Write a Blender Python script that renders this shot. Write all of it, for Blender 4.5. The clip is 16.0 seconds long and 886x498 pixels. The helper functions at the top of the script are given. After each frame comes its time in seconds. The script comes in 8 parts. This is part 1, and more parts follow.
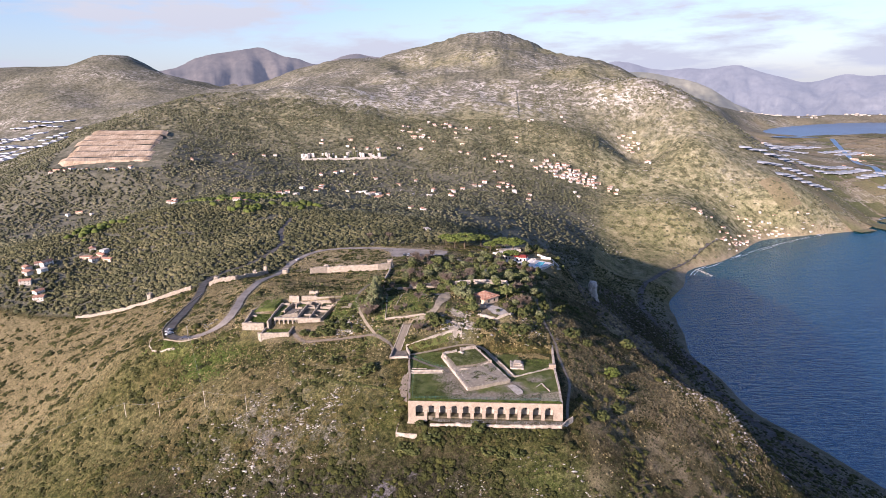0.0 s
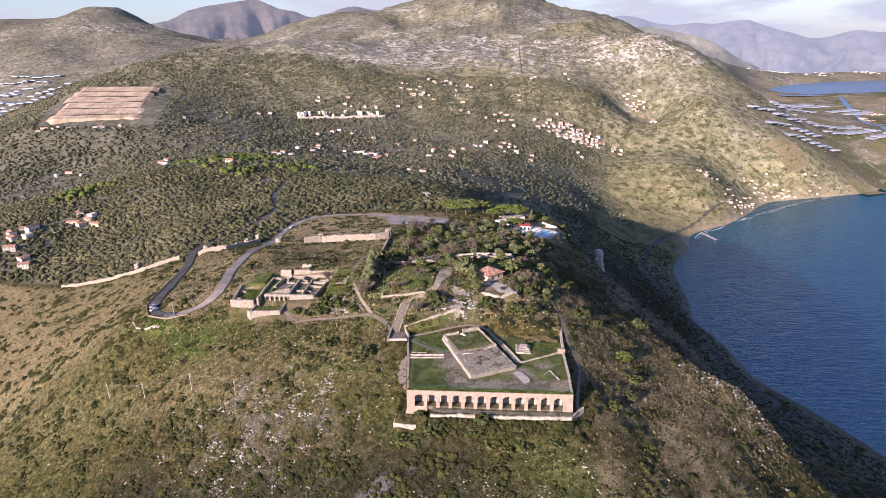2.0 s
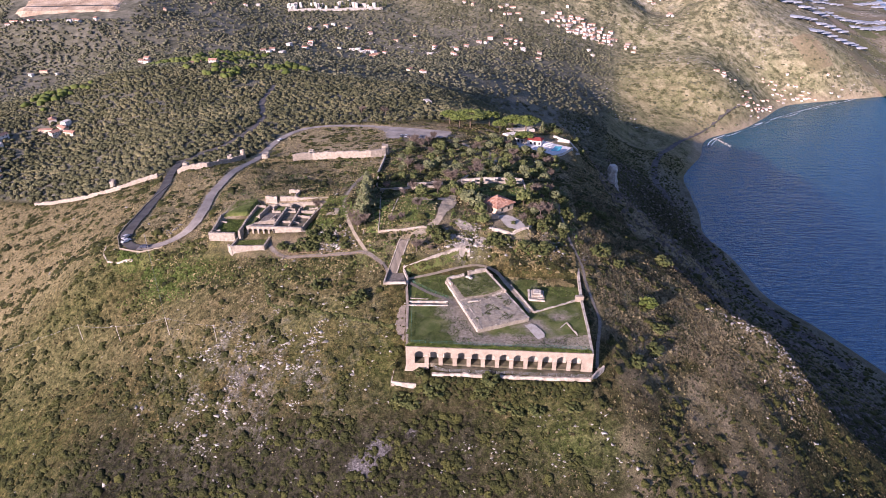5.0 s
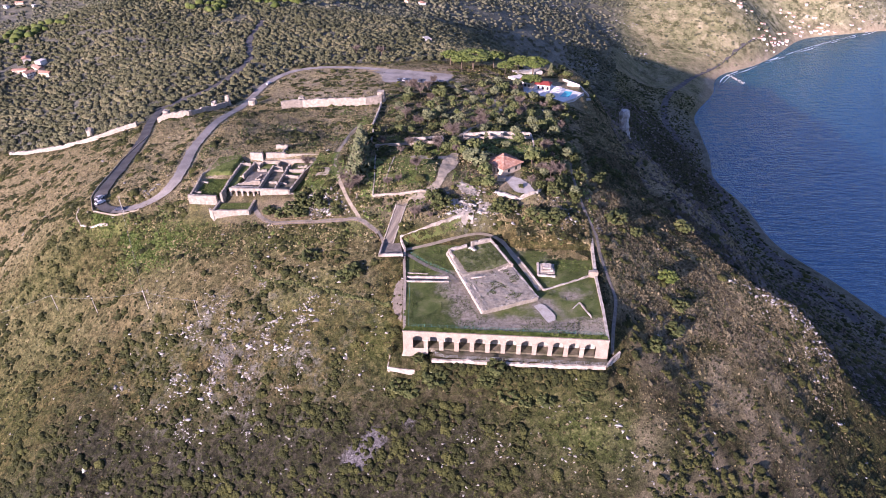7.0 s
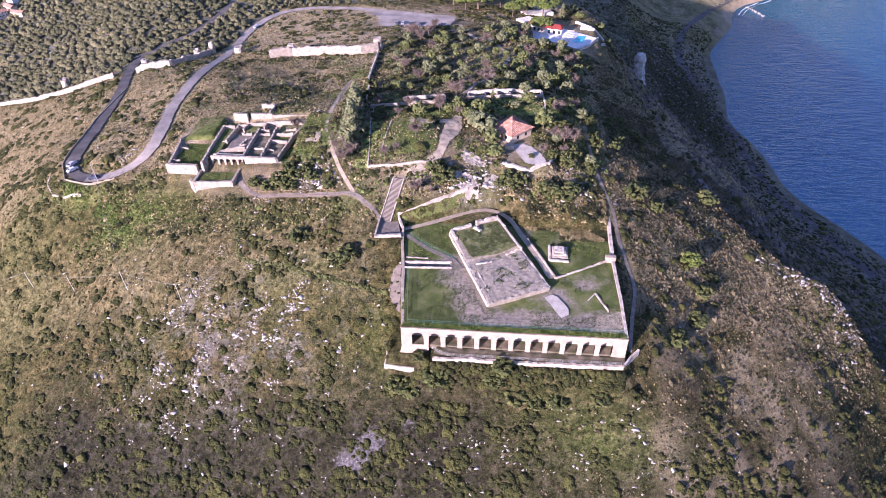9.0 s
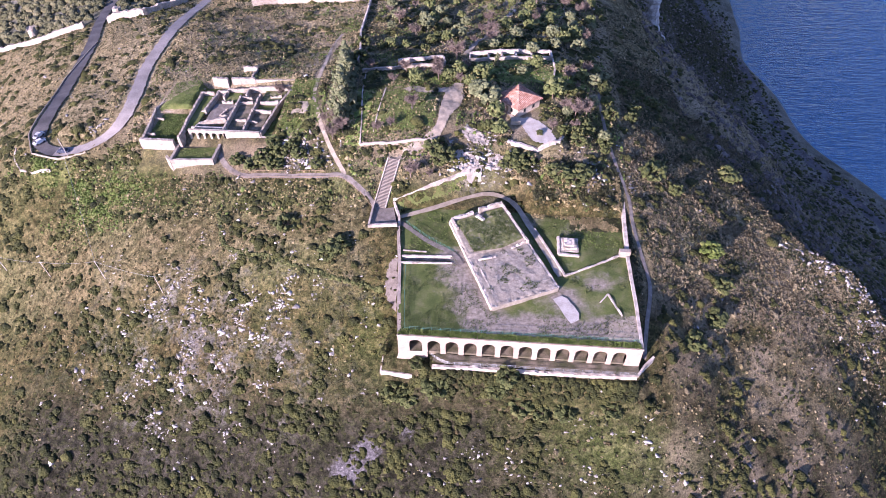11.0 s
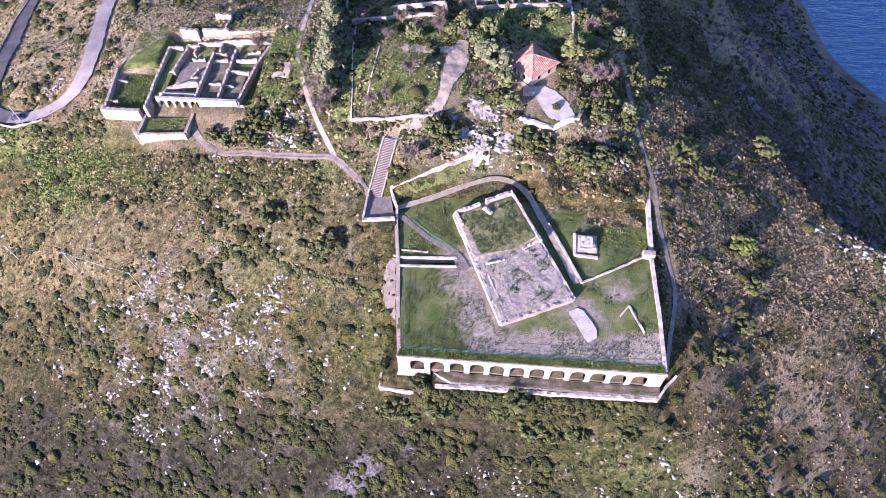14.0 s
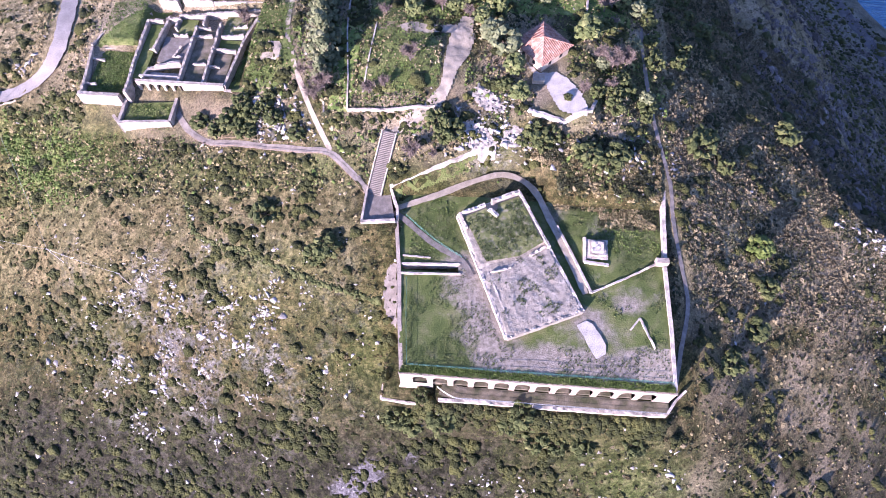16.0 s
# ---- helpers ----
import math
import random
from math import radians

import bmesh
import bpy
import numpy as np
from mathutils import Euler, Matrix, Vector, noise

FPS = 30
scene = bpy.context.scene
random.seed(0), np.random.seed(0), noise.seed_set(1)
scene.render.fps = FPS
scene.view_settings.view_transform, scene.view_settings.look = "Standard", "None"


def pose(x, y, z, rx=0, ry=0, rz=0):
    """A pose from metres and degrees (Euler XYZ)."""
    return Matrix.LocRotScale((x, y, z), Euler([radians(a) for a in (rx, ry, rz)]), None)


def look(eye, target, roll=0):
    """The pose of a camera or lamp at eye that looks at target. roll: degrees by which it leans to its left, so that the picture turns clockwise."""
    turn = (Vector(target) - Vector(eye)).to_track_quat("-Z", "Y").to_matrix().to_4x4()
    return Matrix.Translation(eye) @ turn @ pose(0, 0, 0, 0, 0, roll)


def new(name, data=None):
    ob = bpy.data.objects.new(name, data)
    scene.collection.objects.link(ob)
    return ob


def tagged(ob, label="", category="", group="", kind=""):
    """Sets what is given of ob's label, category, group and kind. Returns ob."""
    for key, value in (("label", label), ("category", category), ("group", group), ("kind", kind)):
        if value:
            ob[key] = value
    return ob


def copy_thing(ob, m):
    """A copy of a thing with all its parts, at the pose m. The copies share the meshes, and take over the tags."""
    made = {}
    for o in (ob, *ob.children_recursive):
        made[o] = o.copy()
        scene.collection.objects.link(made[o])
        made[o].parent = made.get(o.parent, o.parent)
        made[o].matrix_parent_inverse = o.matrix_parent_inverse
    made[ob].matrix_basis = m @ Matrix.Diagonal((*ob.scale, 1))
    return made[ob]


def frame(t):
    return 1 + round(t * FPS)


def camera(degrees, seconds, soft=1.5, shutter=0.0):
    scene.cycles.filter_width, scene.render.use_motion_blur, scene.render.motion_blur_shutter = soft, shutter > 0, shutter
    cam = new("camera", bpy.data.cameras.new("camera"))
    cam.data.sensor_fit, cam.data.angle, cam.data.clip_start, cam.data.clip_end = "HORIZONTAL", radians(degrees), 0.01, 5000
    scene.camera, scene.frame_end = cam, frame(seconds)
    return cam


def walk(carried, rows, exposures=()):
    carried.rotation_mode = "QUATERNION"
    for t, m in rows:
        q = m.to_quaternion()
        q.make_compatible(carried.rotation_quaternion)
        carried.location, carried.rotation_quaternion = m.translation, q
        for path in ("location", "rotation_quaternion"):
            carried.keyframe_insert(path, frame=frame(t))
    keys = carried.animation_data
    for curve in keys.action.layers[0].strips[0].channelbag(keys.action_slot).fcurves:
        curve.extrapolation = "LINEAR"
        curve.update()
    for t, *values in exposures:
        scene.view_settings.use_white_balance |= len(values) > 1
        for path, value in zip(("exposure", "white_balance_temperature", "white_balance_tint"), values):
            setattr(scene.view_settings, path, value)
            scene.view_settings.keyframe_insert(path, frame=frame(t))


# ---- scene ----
cam = camera(71.5, 16.0, soft=0.9)
PATH = [
    (0, (35.102, -223.261, 123.855), (34.933, -221.336, 123.339), -1.2),
    (0.5, (34.384, -217.615, 124.228), (34.217, -215.693, 123.701), -1.1),
    (1, (33.772, -211.995, 124.681), (33.606, -210.08, 124.129), -1.1),
    (1.5, (33.128, -206.441, 124.988), (32.962, -204.539, 124.393), -1.0),
    (2, (32.335, -200.675, 125.294), (32.169, -198.789, 124.648), -1.0),
    (2.5, (31.522, -194.829, 125.476), (31.357, -192.961, 124.78), -1.0),
    (3, (30.751, -188.818, 125.561), (30.587, -186.97, 124.814), -0.9),
    (3.5, (30.285, -182.626, 125.701), (30.121, -180.799, 124.904), -0.9),
    (4, (29.653, -176.511, 125.929), (29.491, -174.706, 125.082), -0.9),
    (4.2, (29.333, -174.133, 125.99), (29.171, -172.338, 125.123), -0.9),
    (6.5, (26.296, -145.482, 126.112), (26.141, -143.806, 125.03), -0.8),
    (7, (25.84, -139.275, 126.08), (25.685, -137.629, 124.955), -0.9),
    (7.5, (25.289, -133.111, 126.247), (25.133, -131.495, 125.078), -0.9),
    (8, (24.802, -126.962, 126.411), (24.646, -125.377, 125.2), -1.1),
    (8.5, (24.352, -120.685, 126.725), (24.197, -119.133, 125.472), -1.1),
    (9, (23.936, -114.354, 126.902), (23.781, -112.837, 125.608), -1.2),
    (11.5, (21.053, -84.578, 130.52), (20.916, -83.259, 129.023), -1.4),
    (12, (20.374, -78.867, 130.962), (20.242, -77.592, 129.427), -1.5),
    (12.5, (19.619, -73.169, 131.548), (19.491, -71.938, 129.977), -1.5),
    (13, (19.161, -67.953, 132.016), (19.034, -66.763, 130.414), -1.6),
    (13.5, (18.448, -62.736, 132.548), (18.325, -61.589, 130.915), -1.6),
    (14, (17.646, -57.42, 133.183), (17.529, -56.318, 131.518), -1.6),
    (14.5, (16.867, -52.133, 133.967), (16.755, -51.078, 132.271), -1.5),
    (15, (16.076, -46.942, 134.821), (15.97, -45.937, 133.095), -1.5),
    (15.5, (15.364, -41.941, 135.605), (15.263, -40.987, 133.85), -1.5),
    (16, (14.662, -36.814, 136.418), (14.567, -35.913, 134.635), -1.5),
]
walk(cam, [(t, look(e, a, r)) for t, e, a, r in PATH], exposures=[(0, 1.05, 6600, 28), (4, 1.05, 6450, 35), (9, 1.56, 5870, 45), (13, 1.76, 5720, 43), (16, 1.98, 5580, 43)])

# ---- world, sun ----
SUN_TRAVEL = Vector((0.548, 0.782, -0.297)).normalized()
world = bpy.data.worlds.new("sky")
scene.world = world
world.use_nodes = True
wn, wl = world.node_tree.nodes, world.node_tree.links
wn.clear()
w_out = wn.new("ShaderNodeOutputWorld")
w_bg = wn.new("ShaderNodeBackground")
w_bg.inputs["Strength"].default_value = 0.104
sky = wn.new("ShaderNodeTexSky")
sky.sky_type = "NISHITA"
sky.sun_disc = False
sky.sun_elevation = math.asin(-SUN_TRAVEL.z)
sky.sun_rotation = math.atan2(-SUN_TRAVEL.x, -SUN_TRAVEL.y)
sky.altitude = 300
sky.air_density, sky.dust_density, sky.ozone_density = 1.0, 0.7, 4.0
w_co = wn.new("ShaderNodeTexCoord")
w_map = wn.new("ShaderNodeMapping")
w_map.inputs["Scale"].default_value = (2.2, 2.2, 11.0)
w_map.inputs["Location"].default_value = (0.4, 0.1, 0.25)
w_noise = wn.new("ShaderNodeTexNoise")
w_noise.inputs["Scale"].default_value = 1.6
w_noise.inputs["Detail"].default_value = 7
w_noise.inputs["Roughness"].default_value = 0.58
w_ramp = wn.new("ShaderNodeValToRGB")
w_ramp.color_ramp.elements[0].position = 0.48
w_ramp.color_ramp.elements[1].position = 0.60
w_mix = wn.new("ShaderNodeMixRGB")
w_mix.inputs["Color2"].default_value = (3.1, 3.55, 3.8, 1)
wl.new(w_co.outputs["Generated"], w_map.inputs["Vector"])
wl.new(w_map.outputs["Vector"], w_noise.inputs["Vector"])
wl.new(w_noise.outputs["Fac"], w_ramp.inputs["Fac"])
w_sep = wn.new("ShaderNodeSeparateXYZ")
wl.new(w_co.outputs["Generated"], w_sep.inputs["Vector"])
w_high = wn.new("ShaderNodeMapRange")
w_high.inputs["From Min"].default_value, w_high.inputs["From Max"].default_value = 0.18, 0.42
w_high.inputs["To Min"].default_value, w_high.inputs["To Max"].default_value = 1.0, 0.05
wl.new(w_sep.outputs["Z"], w_high.inputs["Value"])
w_thin = wn.new("ShaderNodeMath")
w_thin.operation = "MULTIPLY"
wl.new(w_ramp.outputs["Color"], w_thin.inputs[0])
wl.new(w_high.outputs["Result"], w_thin.inputs[1])
wl.new(w_thin.outputs[0], w_mix.inputs["Fac"])
wl.new(sky.outputs["Color"], w_mix.inputs["Color1"])
# pale band of haze along the horizon
w_low = wn.new("ShaderNodeMapRange")
w_low.inputs["From Min"].default_value, w_low.inputs["From Max"].default_value = 0.015, 0.17
w_low.inputs["To Min"].default_value, w_low.inputs["To Max"].default_value = 0.55, 0.0
w_haze = wn.new("ShaderNodeMixRGB")
w_haze.inputs["Color2"].default_value = (2.4, 2.95, 3.7, 1)
wl.new(w_sep.outputs["Z"], w_low.inputs["Value"])
wl.new(w_low.outputs["Result"], w_haze.inputs["Fac"])
wl.new(w_mix.outputs["Color"], w_haze.inputs["Color1"])
wl.new(w_haze.outputs["Color"], w_bg.inputs["Color"])
wl.new(w_bg.outputs["Background"], w_out.inputs["Surface"])

sun_data = bpy.data.lights.new("sun", "SUN")
sun_data.energy, sun_data.angle, sun_data.color = 5.0, radians(0.6), (1.0, 0.88, 0.735)
sun = new("sun", sun_data)
sun.matrix_world = look((0, 0, 600), Vector((0, 0, 600)) + SUN_TRAVEL)


# ---- materials ----
def material(name, colours, scale=1.0, rough=0.9, fine=6.0, bump=0.25, metal=0.0, spread=0.25, island=False, per_object=0.0):
    """A surface with two scales of variation: colours are laid out by a coarse noise, a fine one adds grain and relief."""
    m = bpy.data.materials.new(name)
    m.use_nodes = True
    n, l = m.node_tree.nodes, m.node_tree.links
    b = n["Principled BSDF"]
    b.inputs["Roughness"].default_value, b.inputs["Metallic"].default_value = rough, metal
    b.inputs["Specular IOR Level"].default_value = 0.25
    co = n.new("ShaderNodeTexCoord")
    big, small = n.new("ShaderNodeTexNoise"), n.new("ShaderNodeTexNoise")
    big.inputs["Scale"].default_value, big.inputs["Detail"].default_value = scale, 5
    small.inputs["Scale"].default_value, small.inputs["Detail"].default_value = scale * fine, 4
    l.new(co.outputs["Object"], big.inputs["Vector"])
    l.new(co.outputs["Object"], small.inputs["Vector"])
    ramp = n.new("ShaderNodeValToRGB")
    while len(ramp.color_ramp.elements) < len(colours):
        ramp.color_ramp.elements.new(0.5)
    for i, c in enumerate(colours):
        ramp.color_ramp.elements[i].position = 0.5 + spread * (i / max(1, len(colours) - 1) - 0.5) * 1.6
        ramp.color_ramp.elements[i].color = (*c, 1)
    fac = big.outputs["Fac"]
    if island or per_object:
        src = n.new("ShaderNodeNewGeometry").outputs["Random Per Island"] if island else n.new("ShaderNodeObjectInfo").outputs["Random"]
        add = n.new("ShaderNodeMath")
        add.operation = "MULTIPLY_ADD"
        add.inputs[1].default_value = 0.36 if island else per_object
        sub = n.new("ShaderNodeMath")
        sub.operation = "SUBTRACT"
        sub.inputs[1].default_value = 0.18 if island else per_object / 2
        l.new(src, add.inputs[0])
        l.new(fac, add.inputs[2])
        l.new(add.outputs[0], sub.inputs[0])
        fac = sub.outputs[0]
    l.new(fac, ramp.inputs["Fac"])
    mix = n.new("ShaderNodeMixRGB")
    mix.blend_type, mix.inputs["Fac"].default_value = "OVERLAY", 0.55
    l.new(ramp.outputs["Color"], mix.inputs["Color1"])
    l.new(small.outputs["Fac"], mix.inputs["Color2"])
    l.new(mix.outputs["Color"], b.inputs["Base Color"])
    if bump:
        bm_ = n.new("ShaderNodeBump")
        bm_.inputs["Strength"].default_value, bm_.inputs["Distance"].default_value = bump, 0.16 / max(scale, 0.05)
        l.new(small.outputs["Fac"], bm_.inputs["Height"])
        l.new(bm_.outputs["Normal"], b.inputs["Normal"])
    return m


STONE = material("limestone", [(0.22, 0.19, 0.155), (0.38, 0.335, 0.285), (0.52, 0.47, 0.41)], 0.5, fine=7)
PALE = material("pale_masonry", [(0.12, 0.102, 0.08), (0.31, 0.27, 0.222), (0.50, 0.448, 0.38)], 0.8, fine=6, bump=0.6, spread=0.55)
ROCK = material("rock", [(0.14, 0.134, 0.124), (0.28, 0.268, 0.25), (0.44, 0.425, 0.402)], 0.9, fine=5, island=True)
FACADE = material("weathered_facade", [(0.1710, 0.1350, 0.1035), (0.3330, 0.2745, 0.2205), (0.4500, 0.3780, 0.3105)], 0.45, fine=9, bump=0.7, spread=0.6)
RUBBLE = material("rubble", [(0.13, 0.113, 0.088), (0.265, 0.235, 0.19), (0.44, 0.40, 0.34)], 0.9, fine=5, bump=0.6, spread=0.55)
GRASS = material("lawn", [(0.040, 0.062, 0.014), (0.082, 0.105, 0.028), (0.165, 0.155, 0.078)], 0.30, fine=12, bump=0.3, spread=0.4)
WEED = material("green_weeds", [(0.05, 0.085, 0.016), (0.105, 0.15, 0.034), (0.20, 0.22, 0.075)], 0.5, fine=8, bump=0.6)
GRAVEL = material("grey_gravel", [(0.17, 0.142, 0.105), (0.295, 0.252, 0.19), (0.42, 0.365, 0.29)], 0.7, fine=9, bump=0.3, spread=0.5)
ASPHALT = material("worn_asphalt", [(0.06, 0.058, 0.056), (0.095, 0.09, 0.086), (0.135, 0.128, 0.122)], 0.15, fine=22, bump=0.1)
OLDASPH = material("sunlit_old_asphalt", [(0.18, 0.163, 0.148), (0.245, 0.223, 0.204), (0.315, 0.288, 0.264)], 0.15, fine=20, bump=0.1)
PAVED = material("trodden_pale_gravel", [(0.26, 0.235, 0.20), (0.40, 0.37, 0.33), (0.52, 0.49, 0.45)], 0.5, fine=9, bump=0.3, spread=0.5)
PATHMAT = material("paved_path", [(0.085, 0.074, 0.062), (0.165, 0.145, 0.124), (0.26, 0.232, 0.203)], 0.9, fine=7, bump=0.5, spread=0.5)
TERRACOTTA = material("terracotta_tiles", [(0.24, 0.12, 0.08), (0.36, 0.2, 0.145), (0.46, 0.32, 0.25)], 0.9, fine=6, bump=0.5)
DARKRED = material("dark_red_tiles", [(0.20, 0.035, 0.03), (0.30, 0.06, 0.05)], 0.8, fine=6)
PLASTER = material("white_plaster", [(0.38, 0.355, 0.32), (0.52, 0.49, 0.45), (0.68, 0.645, 0.60)], 0.35, fine=8, bump=0.1, per_object=0.5)
# Dark grey for the quarry's flat treads, painting their shadow lines.
LEDGE_SHADE = material("grey_ledge_shade", [(0.06, 0.058, 0.053), (0.12, 0.115, 0.108), (0.21, 0.202, 0.192)], 0.9, fine=7, bump=0.7, spread=0.5)
WARM = material("ochre_plaster", [(0.50, 0.40, 0.30), (0.66, 0.55, 0.43)], 0.35, fine=8, bump=0.1, per_object=0.5)
PAVING = material("pale_paving", [(0.52, 0.52, 0.53), (0.66, 0.66, 0.67)], 0.6, fine=8, bump=0.1)
WOOD = material("weathered_wood", [(0.16, 0.11, 0.07), (0.28, 0.20, 0.13)], 1.5, fine=8)
BARK = material("bark", [(0.09, 0.065, 0.045), (0.16, 0.125, 0.095)], 2.0, fine=6)
TWIG = material("bare_twigs", [(0.095, 0.075, 0.06), (0.19, 0.15, 0.125)], 1.5, fine=5)
DRYBRUSH = material("dry_brush", [(0.115, 0.098, 0.056), (0.170, 0.145, 0.083), (0.235, 0.200, 0.120)], 0.1, fine=24, bump=0.8, island=True, spread=0.30)
HEATHER = material("dead_brown_brush", [(0.085, 0.072, 0.062), (0.150, 0.130, 0.115), (0.23, 0.205, 0.185)], 0.08, fine=24, bump=0.8, island=True, spread=0.35)
STRAW = material("pale_straw_grass", [(0.17, 0.145, 0.06), (0.35, 0.29, 0.145), (0.55, 0.46, 0.27)], 0.08, fine=30, bump=0.9, island=True, spread=0.45)
CONIFER = material("conifer_needles", [(0.045, 0.057, 0.025), (0.100, 0.114, 0.054), (0.19, 0.19, 0.105)], 0.4, fine=9, bump=0.7, island=True, spread=0.45)
METAL = material("galvanised_steel", [(0.22, 0.24, 0.25), (0.34, 0.36, 0.37)], 1.0, rough=0.5, metal=0.6)
GREENMETAL = material("green_fence_wire", [(0.04, 0.12, 0.09), (0.07, 0.18, 0.14)], 1.0, rough=0.5)
DARKGLASS = material("dark_window", [(0.02, 0.02, 0.025), (0.04, 0.045, 0.05)], 1.0, rough=0.15)
EARTH = material("earth_and_thin_grass", [(0.06, 0.065, 0.03), (0.12, 0.105, 0.07), (0.20, 0.17, 0.125)], 0.4, fine=9, bump=0.4)
FOAM = material("sea_foam", [(0.55, 0.57, 0.58), (0.75, 0.76, 0.77)], 0.3, fine=6, bump=0.1)
SHRUB = material("scrub_leaves", [(0.013, 0.0180, 0.0045), (0.040, 0.0465, 0.0115), (0.100, 0.102, 0.0280)], 0.12, fine=22, bump=0.9, island=True, spread=0.42)
TUFT = material("dry_grass_tufts", [(0.0366, 0.0310, 0.0120), (0.0880, 0.0718, 0.0296), (0.1760, 0.1422, 0.0669)], 0.06, fine=40, bump=0.9, island=True, spread=0.45)
SAGE = material("grey_green_herbs", [(0.020, 0.026, 0.009), (0.056, 0.062, 0.026), (0.118, 0.120, 0.060)], 0.06, fine=40, bump=0.9, island=True, spread=0.45)
HERB = material("low_green_herbs", [(0.028, 0.044, 0.011), (0.066, 0.090, 0.025), (0.135, 0.152, 0.058)], 0.4, fine=9, bump=0.6, island=True, spread=0.4)
LEAF = material("leaves", [(0.034, 0.047, 0.014), (0.080, 0.098, 0.032), (0.165, 0.172, 0.066)], 0.5, fine=8, bump=0.6, island=True, spread=0.4)
DARKLEAF = material("dark_evergreen_leaves", [(0.026, 0.035, 0.010), (0.060, 0.073, 0.022), (0.13, 0.13, 0.048)], 0.5, fine=9, bump=0.7, island=True, spread=0.42)
WEEDY = material("weedy_rubble", [(0.065, 0.09, 0.024), (0.13, 0.14, 0.052), (0.30, 0.265, 0.21)], 0.9, fine=8, bump=0.7, spread=0.5)
MEADOW = material("meadow_grass", [(0.045, 0.070, 0.014), (0.098, 0.124, 0.033), (0.19, 0.19, 0.075)], 0.22, fine=14, bump=0.7, spread=0.35)
OLIVE = material("grey_green_leaves", [(0.048, 0.058, 0.028), (0.102, 0.117, 0.056), (0.185, 0.19, 0.10)], 0.5, fine=8, bump=0.6, island=True, spread=0.4)
BRIGHTLEAF = material("bright_leaves", [(0.035, 0.055, 0.010), (0.072, 0.098, 0.020), (0.12, 0.14, 0.04)], 0.6, fine=8, bump=0.6, island=True, spread=0.35)
WOODS = material("macchia_canopy", [(0.042, 0.048, 0.022), (0.100, 0.103, 0.049), (0.190, 0.176, 0.094)], 0.02, fine=60, bump=0.8, island=True, spread=0.40)
# Valley foliage kept paler than the macchia, in place of distance haze.
GROVE = material("grey_green_groves", [(0.054, 0.061, 0.036), (0.115, 0.121, 0.070), (0.205, 0.197, 0.125)], 0.02, fine=60, bump=0.8, island=True, spread=0.40)
FIELD = material("field_cover", [(0.20, 0.23, 0.28), (0.34, 0.37, 0.42)], 0.02, fine=30, bump=0.0, per_object=0.4)
CROPS = material("fields_and_orchards", [(0.06, 0.085, 0.025), (0.13, 0.125, 0.06), (0.24, 0.19, 0.13), (0.10, 0.13, 0.04)], 0.004, fine=50, bump=0.2, island=True, spread=0.5)
QUARRY = material("quarry_stone", [(0.30, 0.215, 0.14), (0.44, 0.335, 0.235), (0.56, 0.45, 0.34)], 0.05, fine=10, bump=0.4)
CARPAINT = material("car_paint", [(0.05, 0.06, 0.09), (0.55, 0.56, 0.58)], 0.4, rough=0.3, fine=2, bump=0.0, per_object=1.2)
RUBBER = material("tyre_rubber", [(0.015, 0.015, 0.015), (0.03, 0.03, 0.03)], 3.0)
TURQUOISE = material("pool_water", [(0.02, 0.30, 0.36), (0.04, 0.42, 0.48)], 0.3, rough=0.08, bump=0.05)


